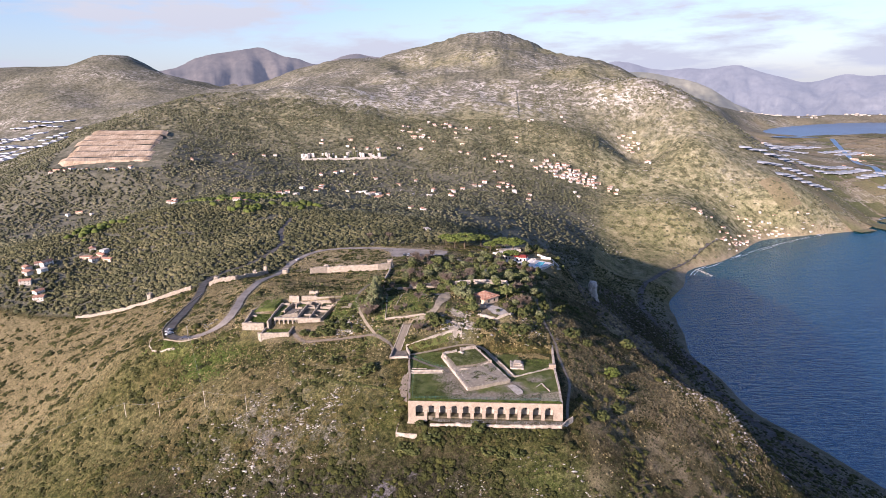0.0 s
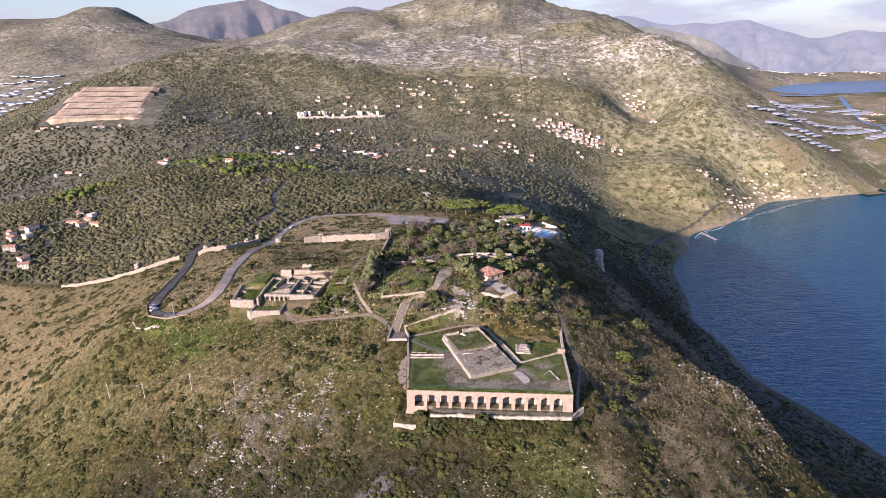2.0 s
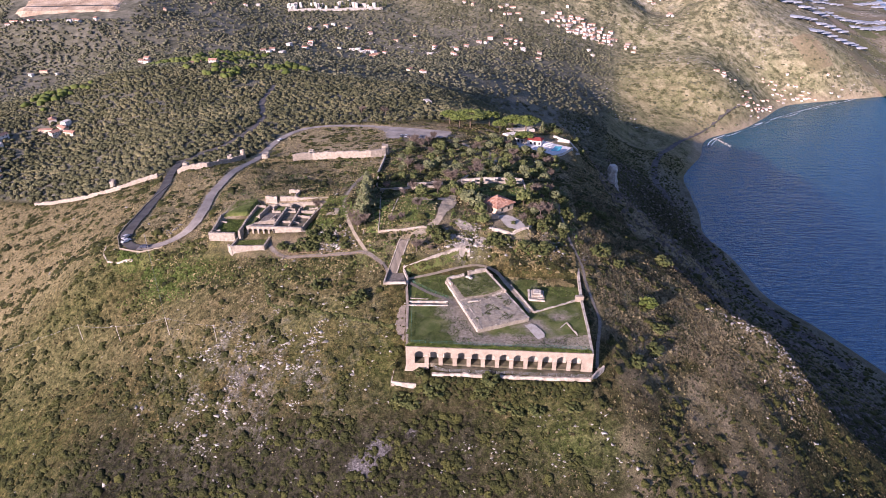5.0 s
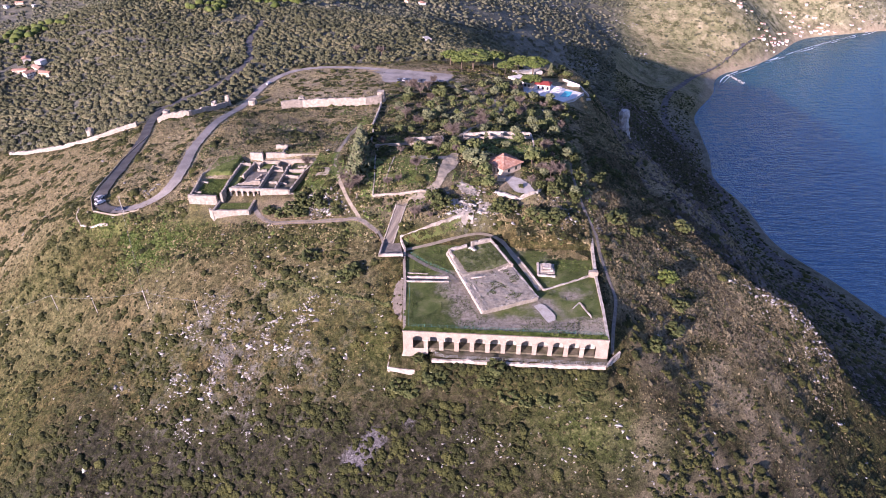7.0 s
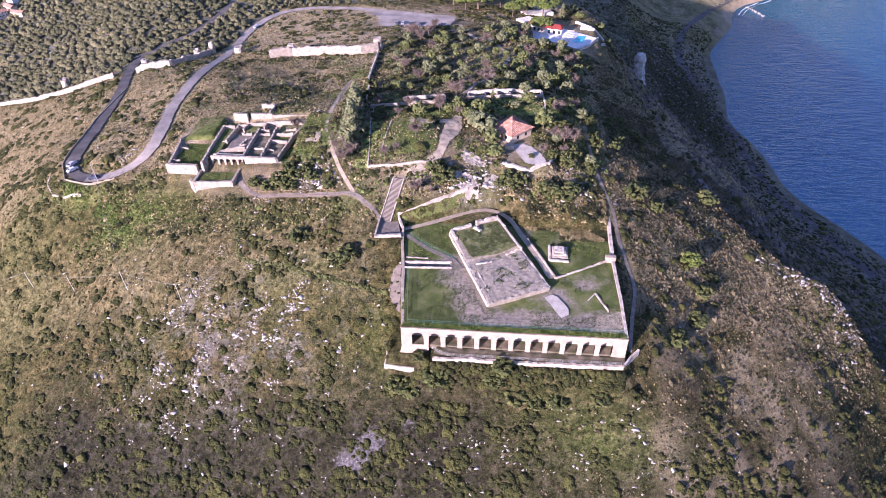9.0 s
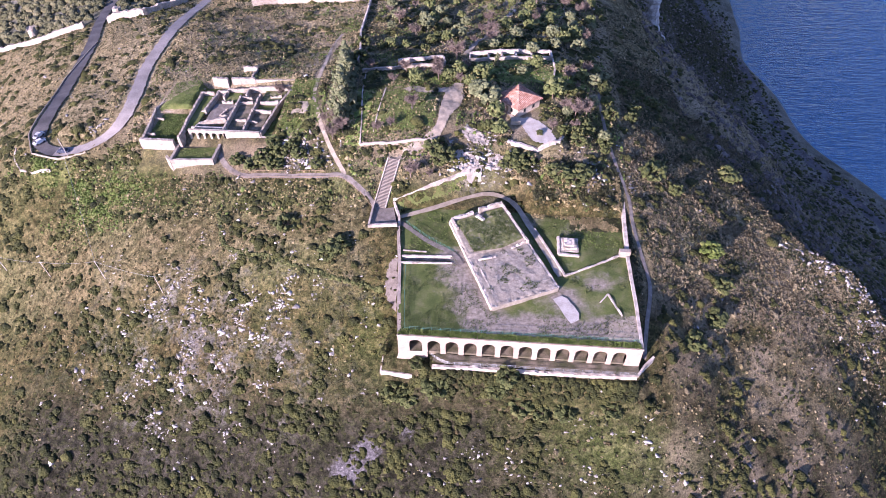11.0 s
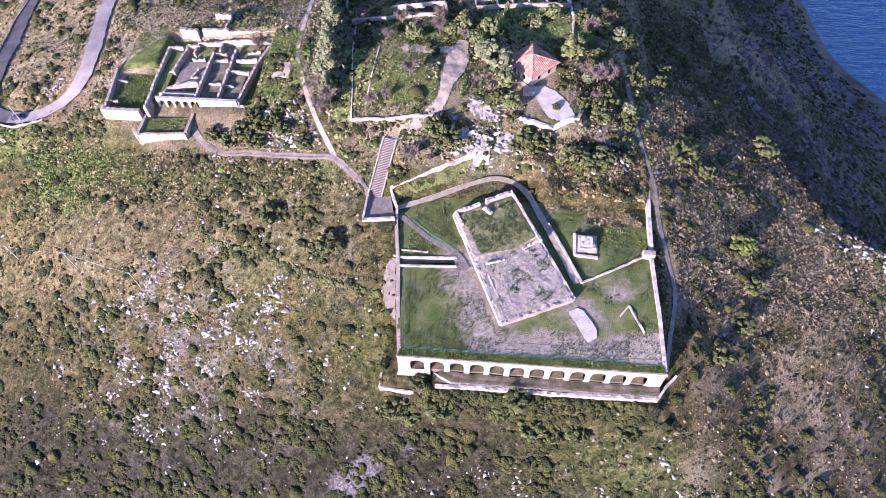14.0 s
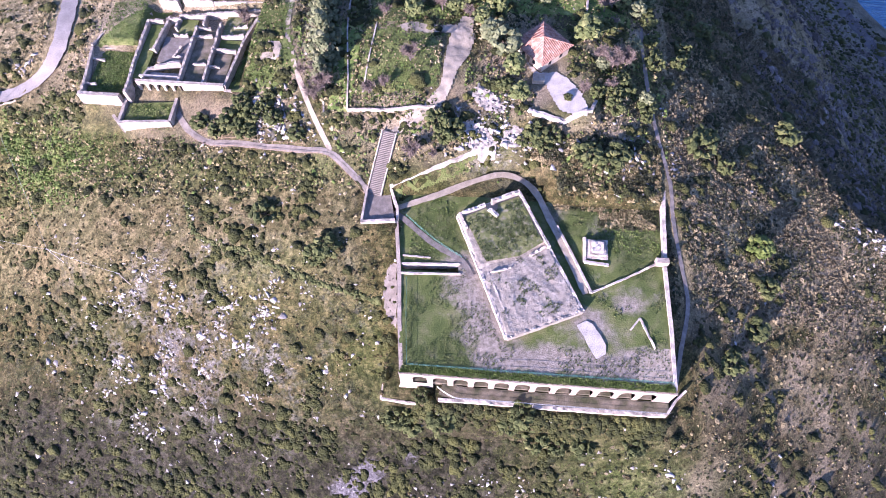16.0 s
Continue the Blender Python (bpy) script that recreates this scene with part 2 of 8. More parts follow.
def water_material():
    m = bpy.data.materials.new("sea_water")
    m.use_nodes = True
    n, l = m.node_tree.nodes, m.node_tree.links
    b = n["Principled BSDF"]
    b.inputs["Roughness"].default_value = 0.16
    b.inputs["IOR"].default_value = 2.25
    b.inputs["Specular Tint"].default_value = (0.04, 0.56, 0.98, 1)
    co = n.new("ShaderNodeTexCoord")
    mp = n.new("ShaderNodeMapping")
    mp.inputs["Rotation"].default_value = (0, 0, radians(-38))
    mp.inputs["Scale"].default_value = (0.05, 0.22, 0.1)
    w = n.new("ShaderNodeTexNoise")
    w.inputs["Scale"].default_value, w.inputs["Detail"].default_value, w.inputs["Roughness"].default_value = 1.0, 6, 0.62
    big = n.new("ShaderNodeTexNoise")
    big.inputs["Scale"].default_value, big.inputs["Detail"].default_value = 0.004, 3
    ramp = n.new("ShaderNodeValToRGB")
    ramp.color_ramp.elements[0].position, ramp.color_ramp.elements[0].color = 0.35, (0.0002, 0.011, 0.032, 1)
    ramp.color_ramp.elements[1].position, ramp.color_ramp.elements[1].color = 0.65, (0.0004, 0.023, 0.056, 1)
    deep = n.new("ShaderNodeVectorMath")
    deep.operation = "DOT_PRODUCT"
    deep.inputs[1].default_value = (0.62, -0.785, 0)
    l.new(co.outputs["Object"], deep.inputs[0])
    shoal = n.new("ShaderNodeMapRange")
    shoal.interpolation_type = "SMOOTHSTEP"
    shoal.inputs["From Min"].default_value, shoal.inputs["From Max"].default_value = -490, -120
    shoal.inputs["To Min"].default_value, shoal.inputs["To Max"].default_value = 1.0, 0.0
    l.new(deep.outputs["Value"], shoal.inputs["Value"])
    pale = n.new("ShaderNodeMixRGB")
    pale.inputs["Color2"].default_value = (0.001, 0.062, 0.084, 1)
    bp = n.new("ShaderNodeBump")
    bp.inputs["Strength"].default_value, bp.inputs["Distance"].default_value = 0.8, 3.0
    l.new(co.outputs["Object"], mp.inputs["Vector"])
    l.new(mp.outputs["Vector"], w.inputs["Vector"])
    l.new(co.outputs["Object"], big.inputs["Vector"])
    mid = n.new("ShaderNodeMixRGB")
    mid.inputs["Fac"].default_value = 0.6
    l.new(big.outputs["Fac"], mid.inputs["Color1"])
    l.new(w.outputs["Fac"], mid.inputs["Color2"])
    l.new(mid.outputs["Color"], ramp.inputs["Fac"])
    l.new(shoal.outputs["Result"], pale.inputs["Fac"])
    l.new(ramp.outputs["Color"], pale.inputs["Color1"])
    l.new(pale.outputs["Color"], b.inputs["Base Color"])
    l.new(w.outputs["Fac"], bp.inputs["Height"])
    l.new(bp.outputs["Normal"], b.inputs["Normal"])
    return m


WATER = water_material()
LAKE = material("lagoon_water", [(0.06, 0.12, 0.22), (0.09, 0.17, 0.29)], 0.004, rough=0.3, fine=12, bump=0.0)


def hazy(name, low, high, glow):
    """Far ranges seen through miles of air: haze added as faint emission over a soft, broken surface."""
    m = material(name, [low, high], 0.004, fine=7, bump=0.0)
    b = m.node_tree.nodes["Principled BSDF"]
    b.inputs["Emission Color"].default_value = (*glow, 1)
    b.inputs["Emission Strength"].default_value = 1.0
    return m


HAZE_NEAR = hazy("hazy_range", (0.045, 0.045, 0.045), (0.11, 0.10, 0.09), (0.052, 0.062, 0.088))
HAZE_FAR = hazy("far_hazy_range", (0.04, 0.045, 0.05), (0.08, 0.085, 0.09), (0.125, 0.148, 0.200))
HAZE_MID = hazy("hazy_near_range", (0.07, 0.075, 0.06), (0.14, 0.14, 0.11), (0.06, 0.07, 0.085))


def ground_material():
    """Dry hillside grass, green growth, limestone and sand, laid out by the cover map (red: woods, green: bare rock, blue: bare soil and sand)."""
    m = bpy.data.materials.new("hillside")
    m.use_nodes = True
    n, l = m.node_tree.nodes, m.node_tree.links
    b = n["Principled BSDF"]
    b.inputs["Roughness"].default_value = 0.95
    b.inputs["Specular IOR Level"].default_value = 0.1
    co = n.new("ShaderNodeTexCoord")

    def tex(scale, detail=5, rough=0.55):
        t = n.new("ShaderNodeTexNoise")
        t.inputs["Scale"].default_value, t.inputs["Detail"].default_value, t.inputs["Roughness"].default_value = scale, detail, rough
        l.new(co.outputs["Object"], t.inputs["Vector"])
        return t.outputs["Fac"]

    def ramp(fac, *stops):
        r = n.new("ShaderNodeValToRGB")
        while len(r.color_ramp.elements) < len(stops):
            r.color_ramp.elements.new(0.5)
        for i, (p, c) in enumerate(stops):
            r.color_ramp.elements[i].position, r.color_ramp.elements[i].color = p, (*c, 1)
        l.new(fac, r.inputs["Fac"])
        return r.outputs["Color"]

    def mixed(fac, a, c, blend="MIX"):
        x = n.new("ShaderNodeMixRGB")
        x.blend_type = blend
        if isinstance(fac, float):
            x.inputs["Fac"].default_value = fac
        else:
            l.new(fac, x.inputs["Fac"])
        l.new(a, x.inputs["Color1"])
        l.new(c, x.inputs["Color2"])
        return x.outputs["Color"]

    def maths(op, a, c):
        x = n.new("ShaderNodeMath")
        x.operation = op
        x.use_clamp = True
        for i, v in enumerate((a, c)):
            if isinstance(v, (int, float)):
                x.inputs[i].default_value = v
            else:
                l.new(v, x.inputs[i])
        return x.outputs[0]

    at = n.new("ShaderNodeAttribute")
    at.attribute_name = "cover"
    sep = n.new("ShaderNodeSeparateColor")
    l.new(at.outputs["Color"], sep.inputs["Color"])
    woods, rock, bare = sep.outputs[0], sep.outputs[1], sep.outputs[2]
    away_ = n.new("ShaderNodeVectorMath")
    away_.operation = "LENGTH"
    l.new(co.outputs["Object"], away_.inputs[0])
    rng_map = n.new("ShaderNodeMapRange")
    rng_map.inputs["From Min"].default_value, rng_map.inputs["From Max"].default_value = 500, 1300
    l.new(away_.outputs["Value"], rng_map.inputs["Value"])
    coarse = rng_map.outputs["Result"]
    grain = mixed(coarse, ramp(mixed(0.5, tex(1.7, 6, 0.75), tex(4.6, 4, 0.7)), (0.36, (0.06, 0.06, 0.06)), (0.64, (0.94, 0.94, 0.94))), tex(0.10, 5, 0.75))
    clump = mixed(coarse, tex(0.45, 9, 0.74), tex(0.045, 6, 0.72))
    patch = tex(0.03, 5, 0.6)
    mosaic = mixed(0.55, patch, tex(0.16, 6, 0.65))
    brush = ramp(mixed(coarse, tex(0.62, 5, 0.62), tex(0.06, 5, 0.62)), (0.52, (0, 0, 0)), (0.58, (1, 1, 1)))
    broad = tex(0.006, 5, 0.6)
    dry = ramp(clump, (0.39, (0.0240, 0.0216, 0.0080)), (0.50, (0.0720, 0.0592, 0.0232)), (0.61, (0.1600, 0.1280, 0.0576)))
    # Far growth is lighter: distance haze is put into these base colours.
    dry_haze = ramp(clump, (0.36, (0.135, 0.130, 0.070)), (0.50, (0.285, 0.258, 0.150)), (0.66, (0.43, 0.385, 0.262)))
    dry = mixed(coarse, dry, dry_haze)
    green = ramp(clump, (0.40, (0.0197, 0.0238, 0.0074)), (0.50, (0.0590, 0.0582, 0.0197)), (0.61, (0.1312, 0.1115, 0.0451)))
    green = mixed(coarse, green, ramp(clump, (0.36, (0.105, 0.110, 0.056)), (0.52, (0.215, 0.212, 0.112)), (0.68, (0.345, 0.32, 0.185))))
    base = mixed(ramp(mosaic, (0.45, (0, 0, 0)), (0.54, (1, 1, 1))), dry, green)
    # Heath colour; the low sea cliff takes it too, to deepen its shade.
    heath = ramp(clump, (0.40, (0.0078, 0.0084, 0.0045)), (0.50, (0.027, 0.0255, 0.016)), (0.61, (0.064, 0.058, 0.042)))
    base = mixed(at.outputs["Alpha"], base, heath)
    base = mixed(maths("MULTIPLY", brush, 0.7), base, ramp(grain, (0.35, (0.0160, 0.0208, 0.0072)), (0.65, (0.0560, 0.0608, 0.0208))))
    kinds = n.new("ShaderNodeAttribute")
    kinds.attribute_name = "sward"
    ksep = n.new("ShaderNodeSeparateColor")
    l.new(kinds.outputs["Color"], ksep.inputs["Color"])
    ragged = maths("MULTIPLY", maths("SUBTRACT", mixed(0.5, tex(0.30, 6, 0.7), tex(0.05, 4, 0.6)), 0.30), 2.5)
    straw = ramp(clump, (0.38, (0.12, 0.10, 0.048)), (0.50, (0.265, 0.22, 0.12)), (0.61, (0.43, 0.36, 0.215)))
    fresh = ramp(clump, (0.38, (0.036, 0.058, 0.013)), (0.50, (0.098, 0.130, 0.032)), (0.61, (0.21, 0.23, 0.075)))
    grit = ramp(tex(1.6, 6, 0.75), (0.36, (0.045, 0.042, 0.045)), (0.52, (0.112, 0.106, 0.110)), (0.66, (0.215, 0.205, 0.208)))
    base = mixed(maths("MULTIPLY", ksep.outputs[0], maths("ADD", ragged, 0.5)), base, straw)
    base = mixed(maths("MULTIPLY", ksep.outputs[1], maths("ADD", ragged, 0.25)), base, fresh)
    base = mixed(ramp(maths("MULTIPLY", ksep.outputs[2], mixed(0.5, tex(0.22, 8, 0.72), tex(0.7, 5, 0.7))), (0.42, (0, 0, 0)), (0.54, (1, 1, 1))), base, grit)
    soil = ramp(clump, (0.38, (0.050, 0.054, 0.026)), (0.62, (0.175, 0.162, 0.090)))
    # Far woods cover, greyed in its own colour in place of haze.
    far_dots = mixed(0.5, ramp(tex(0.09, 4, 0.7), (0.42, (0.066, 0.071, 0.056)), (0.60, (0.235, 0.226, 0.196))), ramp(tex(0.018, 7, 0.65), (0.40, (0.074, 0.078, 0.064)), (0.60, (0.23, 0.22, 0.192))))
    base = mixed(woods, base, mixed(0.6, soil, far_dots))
    # The far stone ramp is paler too, standing in for haze.
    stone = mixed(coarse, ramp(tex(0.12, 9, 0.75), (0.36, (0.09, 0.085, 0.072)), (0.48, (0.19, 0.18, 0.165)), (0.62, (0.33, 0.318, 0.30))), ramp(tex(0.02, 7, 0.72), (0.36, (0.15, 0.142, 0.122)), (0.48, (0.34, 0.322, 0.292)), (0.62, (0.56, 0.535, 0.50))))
    speck = ramp(mixed(coarse, tex(0.5, 10, 0.78), tex(0.05, 6, 0.75)), (0.49, (0, 0, 0)), (0.56, (1, 1, 1)))
    base = mixed(maths("MULTIPLY", rock, maths("ADD", speck, 0.05)), base, stone)
    sand = ramp(patch, (0.3, (0.24, 0.19, 0.125)), (0.7, (0.40, 0.33, 0.23)))
    base = mixed(bare, base, sand)
    base = mixed(0.85, base, grain, "OVERLAY")
    l.new(base, b.inputs["Base Color"])
    bp = n.new("ShaderNodeBump")
    bp.inputs["Strength"].default_value, bp.inputs["Distance"].default_value = 0.85, 0.9
    l.new(maths("ADD", maths("MULTIPLY", clump, 0.7), maths("MULTIPLY", grain, 0.3)), bp.inputs["Height"])
    l.new(bp.outputs["Normal"], b.inputs["Normal"])
    return m


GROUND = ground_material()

# ---- the lie of the land: spot heights, by landform ----
CROWN = [
    (-13, 30, -2), (-29, 45, 1), (-25, 24, -5), (-58, 25, -14), (-4, 57, 8), (-2, 72, 13), (-7, 114, 10), (29, 91, 12),
    (48, 60, 8), (62, 52, 3), (30, 58, 7), (-30, 75, 9), (-55, 78, 6), (-75, 80, 4), (-98, 75, 0), (-53, 62, 0),
    (-96, 60, -7), (-85, 100, 6), (-60, 120, 5), (55, 99, 9), (44, 112, 11), (-35, 150, 2), (-55, 150, -2), (0, 160, 1),
    (50, 150, 3), (-60, 205, -6), (0, 220, -5), (60, 210, -8), (-20, 290, -10), (-56, 280, -10),
]
WEST_SLOPE = [
    (-130, 74, -9), (-146, 78, -8), (-170, 175, -12), (-150, 120, -7), (-118, 112, 0), (-118, 150, 0), (-129, 220, -14), (-102, 288, -13),
    (-149, 33, -42), (-119, 0, -45), (-99, 40, -15), (-91, -14, -48), (-46, -8, -31), (-29, -9, -26), (-173, 74, -23), (-100, 30, -22),
    (-125, 42, -28), (-99, 9, -36), (-259, 197, -42), (-230, 120, -45), (-199, 284, -16), (-247, 282, -27), (-185, 348, -16), (-30, 350, -14),
    (-240, 60, -75), (-300, 100, -85),
]
EAST_SLOPE = [
    (30, -19, -25), (57, -12, -18), (0, -14, -24), (92, 14, -21), (108, 1, -34), (73, 6, -10), (116, 43, -22), (148, 57, -32),
    (159, 32, -57), (179, 204, -91), (106, 145, -21), (120, 21, -31), (134, 60, -24), (107, 93, -14), (85, 40, -7), (85, 324, -28),
    (95, 220, -25), (46, -19, -24), (180, 110, -75), (220, 150, -135), (215, 300, -165), (170, 330, -128), (74, 70, 1), (82, 120, -6),
    (60, 290, -15), (86, 300, -21), (62, 250, -13), (82, 262, -19), (118, 300, -66), (200, 410, -172), (235, 430, -192),
]
SHORE = [
    (380, 279, -228), (347, 357, -228), (323, 402, -228), (307, 499, -228), (306, 600, -228), (316, 690, -228), (331, 770, -228), (318, 850, -213),
    (362, 880, -220), (300, 790, -208), (330, 930, -205), (420, 860, -240), (385, 820, -236), (420, 940, -228), (523, 1031, -228), (760, 1210, -228),
    (1025, 1398, -228), (420, 150, -228), (440, 0, -230), (370, -200, -230), (300, -400, -230), (500, 300, -262), (480, 600, -262), (560, 850, -262),
    (1000, 1100, -262), (255, 660, -205), (258, 590, -205), (262, 530, -205), (272, 470, -205), (280, 760, -207), (1600, 1500, -262), (1600, 500, -310),
    (600, -600, -290), (1700, 1900, -226), (2600, 2400, -226), (3000, 1500, -300),
]
SOUTH_SLOPE = [
    (0, -150, -120), (-150, -100, -115), (150, -100, -120), (0, -400, -200), (-300, -200, -190), (-450, 50, -130), (230, 42, -110), (-700, -600, -215),
    (-700, 100, -150), (300, -40, -172), (205, 46, -88), (178, 48, -65), (205, 0, -97), (235, -50, -132), (270, 30, -143),
]
VALLEY = [
    (-353, 474, -14), (-372, 318, -44), (-362, 263, -53), (-184, 866, -74), (-395, 310, -42), (-100, 600, -48), (0, 480, -40), (80, 430, -72),
    (160, 430, -125), (150, 620, -150), (90, 520, -100), (230, 640, -185), (0, 740, -75), (273, 833, -212), (269, 1003, -178), (200, 860, -165),
    (304, 1270, -109), (461, 1077, -155), (446, 1475, -85), (-600, 700, -60), (-320, 1000, -45), (-100, 1100, -60), (100, 1100, -90), (600, 1250, -165),
    (230, 500, -165), (-250, 620, -30),
]
MOUNTAIN = [
    (18, 2677, 334), (-255, 2612, 303), (235, 2570, 265), (-397, 2543, 247), (440, 2345, 193), (518, 2077, 130), (-300, 1900, 124), (4, 1877, 121),
    (250, 1765, 83), (498, 1702, 102), (576, 1650, 60), (629, 1529, -12), (684, 1402, -86), (731, 1273, -150), (507, 1431, -44), (287, 1407, -25),
    (-79, 1423, 20), (-247, 1352, 27), (117, 1495, 23), (-702, 2374, 207), (-494, 1654, 115), (-697, 1530, 113), (-815, 1364, 81), (-531, 1326, 43),
    (-857, 1247, 57), (-825, 944, 7), (-645, 826, 4), (-549, 904, -4), (-575, 1147, 10),
]
RANGES = [
    (-1843, 2848, 299), (-2030, 2726, 246), (-2311, 2638, 234), (-1634, 2853, 202), (-1399, 2749, 153), (-1224, 2664, 119), (-1623, 2033, 40), (-1739, 1943, 12),
    (-1193, 2069, 58), (-932, 2082, 68), (-1722, 3259, 76), (-2176, 3347, 163), (-2454, 3035, 184), (-2769, 3548, 202), (-2909, 3180, 178), (-2505, 2467, 196),
    (-2687, 2282, 128), (-2594, 3792, 207), (-1035, 2898, 86), (-810, 3173, 136), (-539, 3229, 175), (-1481, 3801, 148), (-57, 3676, 219), (607, 2722, 58),
    (896, 2962, 75), (1079, 3012, 3), (820, 2569, -2), (1132, 3935, -45), (1478, 3721, -77), (1895, 3764, -112), (2311, 3659, -104), (1138, 2567, -134),
    (1589, 2401, -130), (993, 1868, -147), (1191, 1707, -146), (-1410, 1566, -42),
]
OUTER = [
    (-2500, 1500, -215), (-1200, 900, -140), (-3500, 500, -220), (3500, 3000, -225), (4000, 4500, -120), (-3900, 4600, 60), (-3900, 2500, 40), (0, 4900, -50),
]
SPOTS = np.array(CROWN + WEST_SLOPE + EAST_SLOPE + SHORE + SOUTH_SLOPE + VALLEY + MOUNTAIN + RANGES + OUTER, float)
SEA = -226.0


def reach(p):
    return 12 + 0.06 * np.hypot(p[:, 0], p[:, 1] - 100)


def swell(a):
    d2 = (a[:, None, 0] - SPOTS[None, :, 0]) ** 2 + (a[:, None, 1] - SPOTS[None, :, 1]) ** 2
    return np.sqrt(d2 + reach(SPOTS)[None, :] ** 2)


_n = len(SPOTS)
_m = np.ones((_n + 1, _n + 1))
_m[:_n, :_n], _m[_n, _n] = swell(SPOTS), 0
WEIGHTS = np.linalg.solve(_m, np.r_[SPOTS[:, 2], 0])

_rng = np.random.RandomState(7)
_perm = _rng.permutation(512)
_grad = _rng.rand(512, 2) * 2 - 1


def perlin(x, y):
    xi, yi = np.floor(x).astype(int), np.floor(y).astype(int)
    xf, yf = x - xi, y - yi
    u, v = xf * xf * (3 - 2 * xf), yf * yf * (3 - 2 * yf)

    def g(i, j):
        k = _perm[(_perm[(xi + i) & 511] + yi + j) & 511]
        return _grad[k, 0] * (xf - i) + _grad[k, 1] * (yf - j)
    return (g(0, 0) * (1 - u) + g(1, 0) * u) * (1 - v) + (g(0, 1) * (1 - u) + g(1, 1) * u) * v


def fbm(x, y, size, octaves=4, gain=0.5):
    out, amp, f = 0.0, 1.0, 1.0 / size
    for i in range(octaves):
        out = out + amp * perlin(x * f + 17.3 * i, y * f - 9.1 * i)
        amp, f = amp * gain, f * 2.03
    return out


# roads and level places, as lines and boxes on the plan: (x, y)
ROAD_LOW = [(-185, 215), (-179, 192), (-166, 159), (-158, 126), (-150, 97), (-147, 84), (-142, 78), (-134, 76.5), (-124, 78.5), (-116.5, 83.5), (-114, 92), (-115.5, 104), (-120, 124), (-122, 150), (-128, 198), (-131, 245), (-122, 276), (-103, 287), (-77, 284), (-52, 275), (-30, 268), (-8, 262)]
ROAD_WOODS = [(-185, 215), (-165, 250), (-158, 285), (-162, 315), (-180, 365), (-190, 430)]
ROAD_COAST = [(520, 1075), (430, 985), (345, 885), (278, 765), (256, 668), (254, 592), (258, 535), (270, 490), (285, 420), (305, 350), (330, 270)]


def along(line, step):
    """Points at even steps along a smooth line through the given ones, each with its direction."""
    p = np.array(line, float)
    q = []
    for i in range(len(p) - 1):
        a, b, c, d = p[max(i - 1, 0)], p[i], p[i + 1], p[min(i + 2, len(p) - 1)]
        k = max(2, int(np.hypot(*(c - b)) / step) + 1)
        for s in np.linspace(0, 1, k, endpoint=False):
            q.append(0.5 * (2 * b + (c - a) * s + (2 * a - 5 * b + 4 * c - d) * s * s + (3 * b - a - 3 * c + d) * s ** 3))
    q.append(p[-1])
    return np.array(q)


def away(x, y, line, step=4.0):
    """Distance of points from a line, and how far along it they lie (index into along())."""
    q = along(line, step)
    best, where = np.full(x.shape, 1e9), np.zeros(x.shape, int)
    for i, (qx, qy) in enumerate(q):
        d = np.hypot(x - qx, y - qy)
        k = d < best
        best[k], where[k] = d[k], i
    return best, where, q


def box_mask(x, y, x0, x1, y0, y1, edge):
    d = np.maximum(np.maximum(x0 - x, x - x1), np.maximum(y0 - y, y - y1))
    return np.clip(1 - d / edge, 0, 1)


def plain_height(x, y):
    shape = np.shape(x)
    q = np.c_[np.ravel(x), np.ravel(y)].astype(float)
    out = np.empty(len(q))
    for i in range(0, len(q), 20000):
        out[i:i + 20000] = swell(q[i:i + 20000]) @ WEIGHTS[:-1] + WEIGHTS[-1]
    return out.reshape(shape)


def road_levels(line):
    q = along(line, 4.0)
    z = plain_height(q[:, 0], q[:, 1])
    k = np.ones(7) / 7
    return q, np.convolve(np.r_[[z[0]] * 3, z, [z[-1]] * 3], k, "valid")


LEVELS = {id(r): road_levels(r) for r in (ROAD_LOW, ROAD_WOODS, ROAD_COAST)}


# crest of the eastern shoulder: x and y
RIDGE = ([98, 105, 118, 128, 143, 152, 178, 205, 260, 330], [110, 91, 69, 60, 56.5, 55, 47, 42, 30, 5])
STEPS = (Vector((-11.6, 45.8, 1.5)), Vector((-8.6, 60.4, 8.9)))


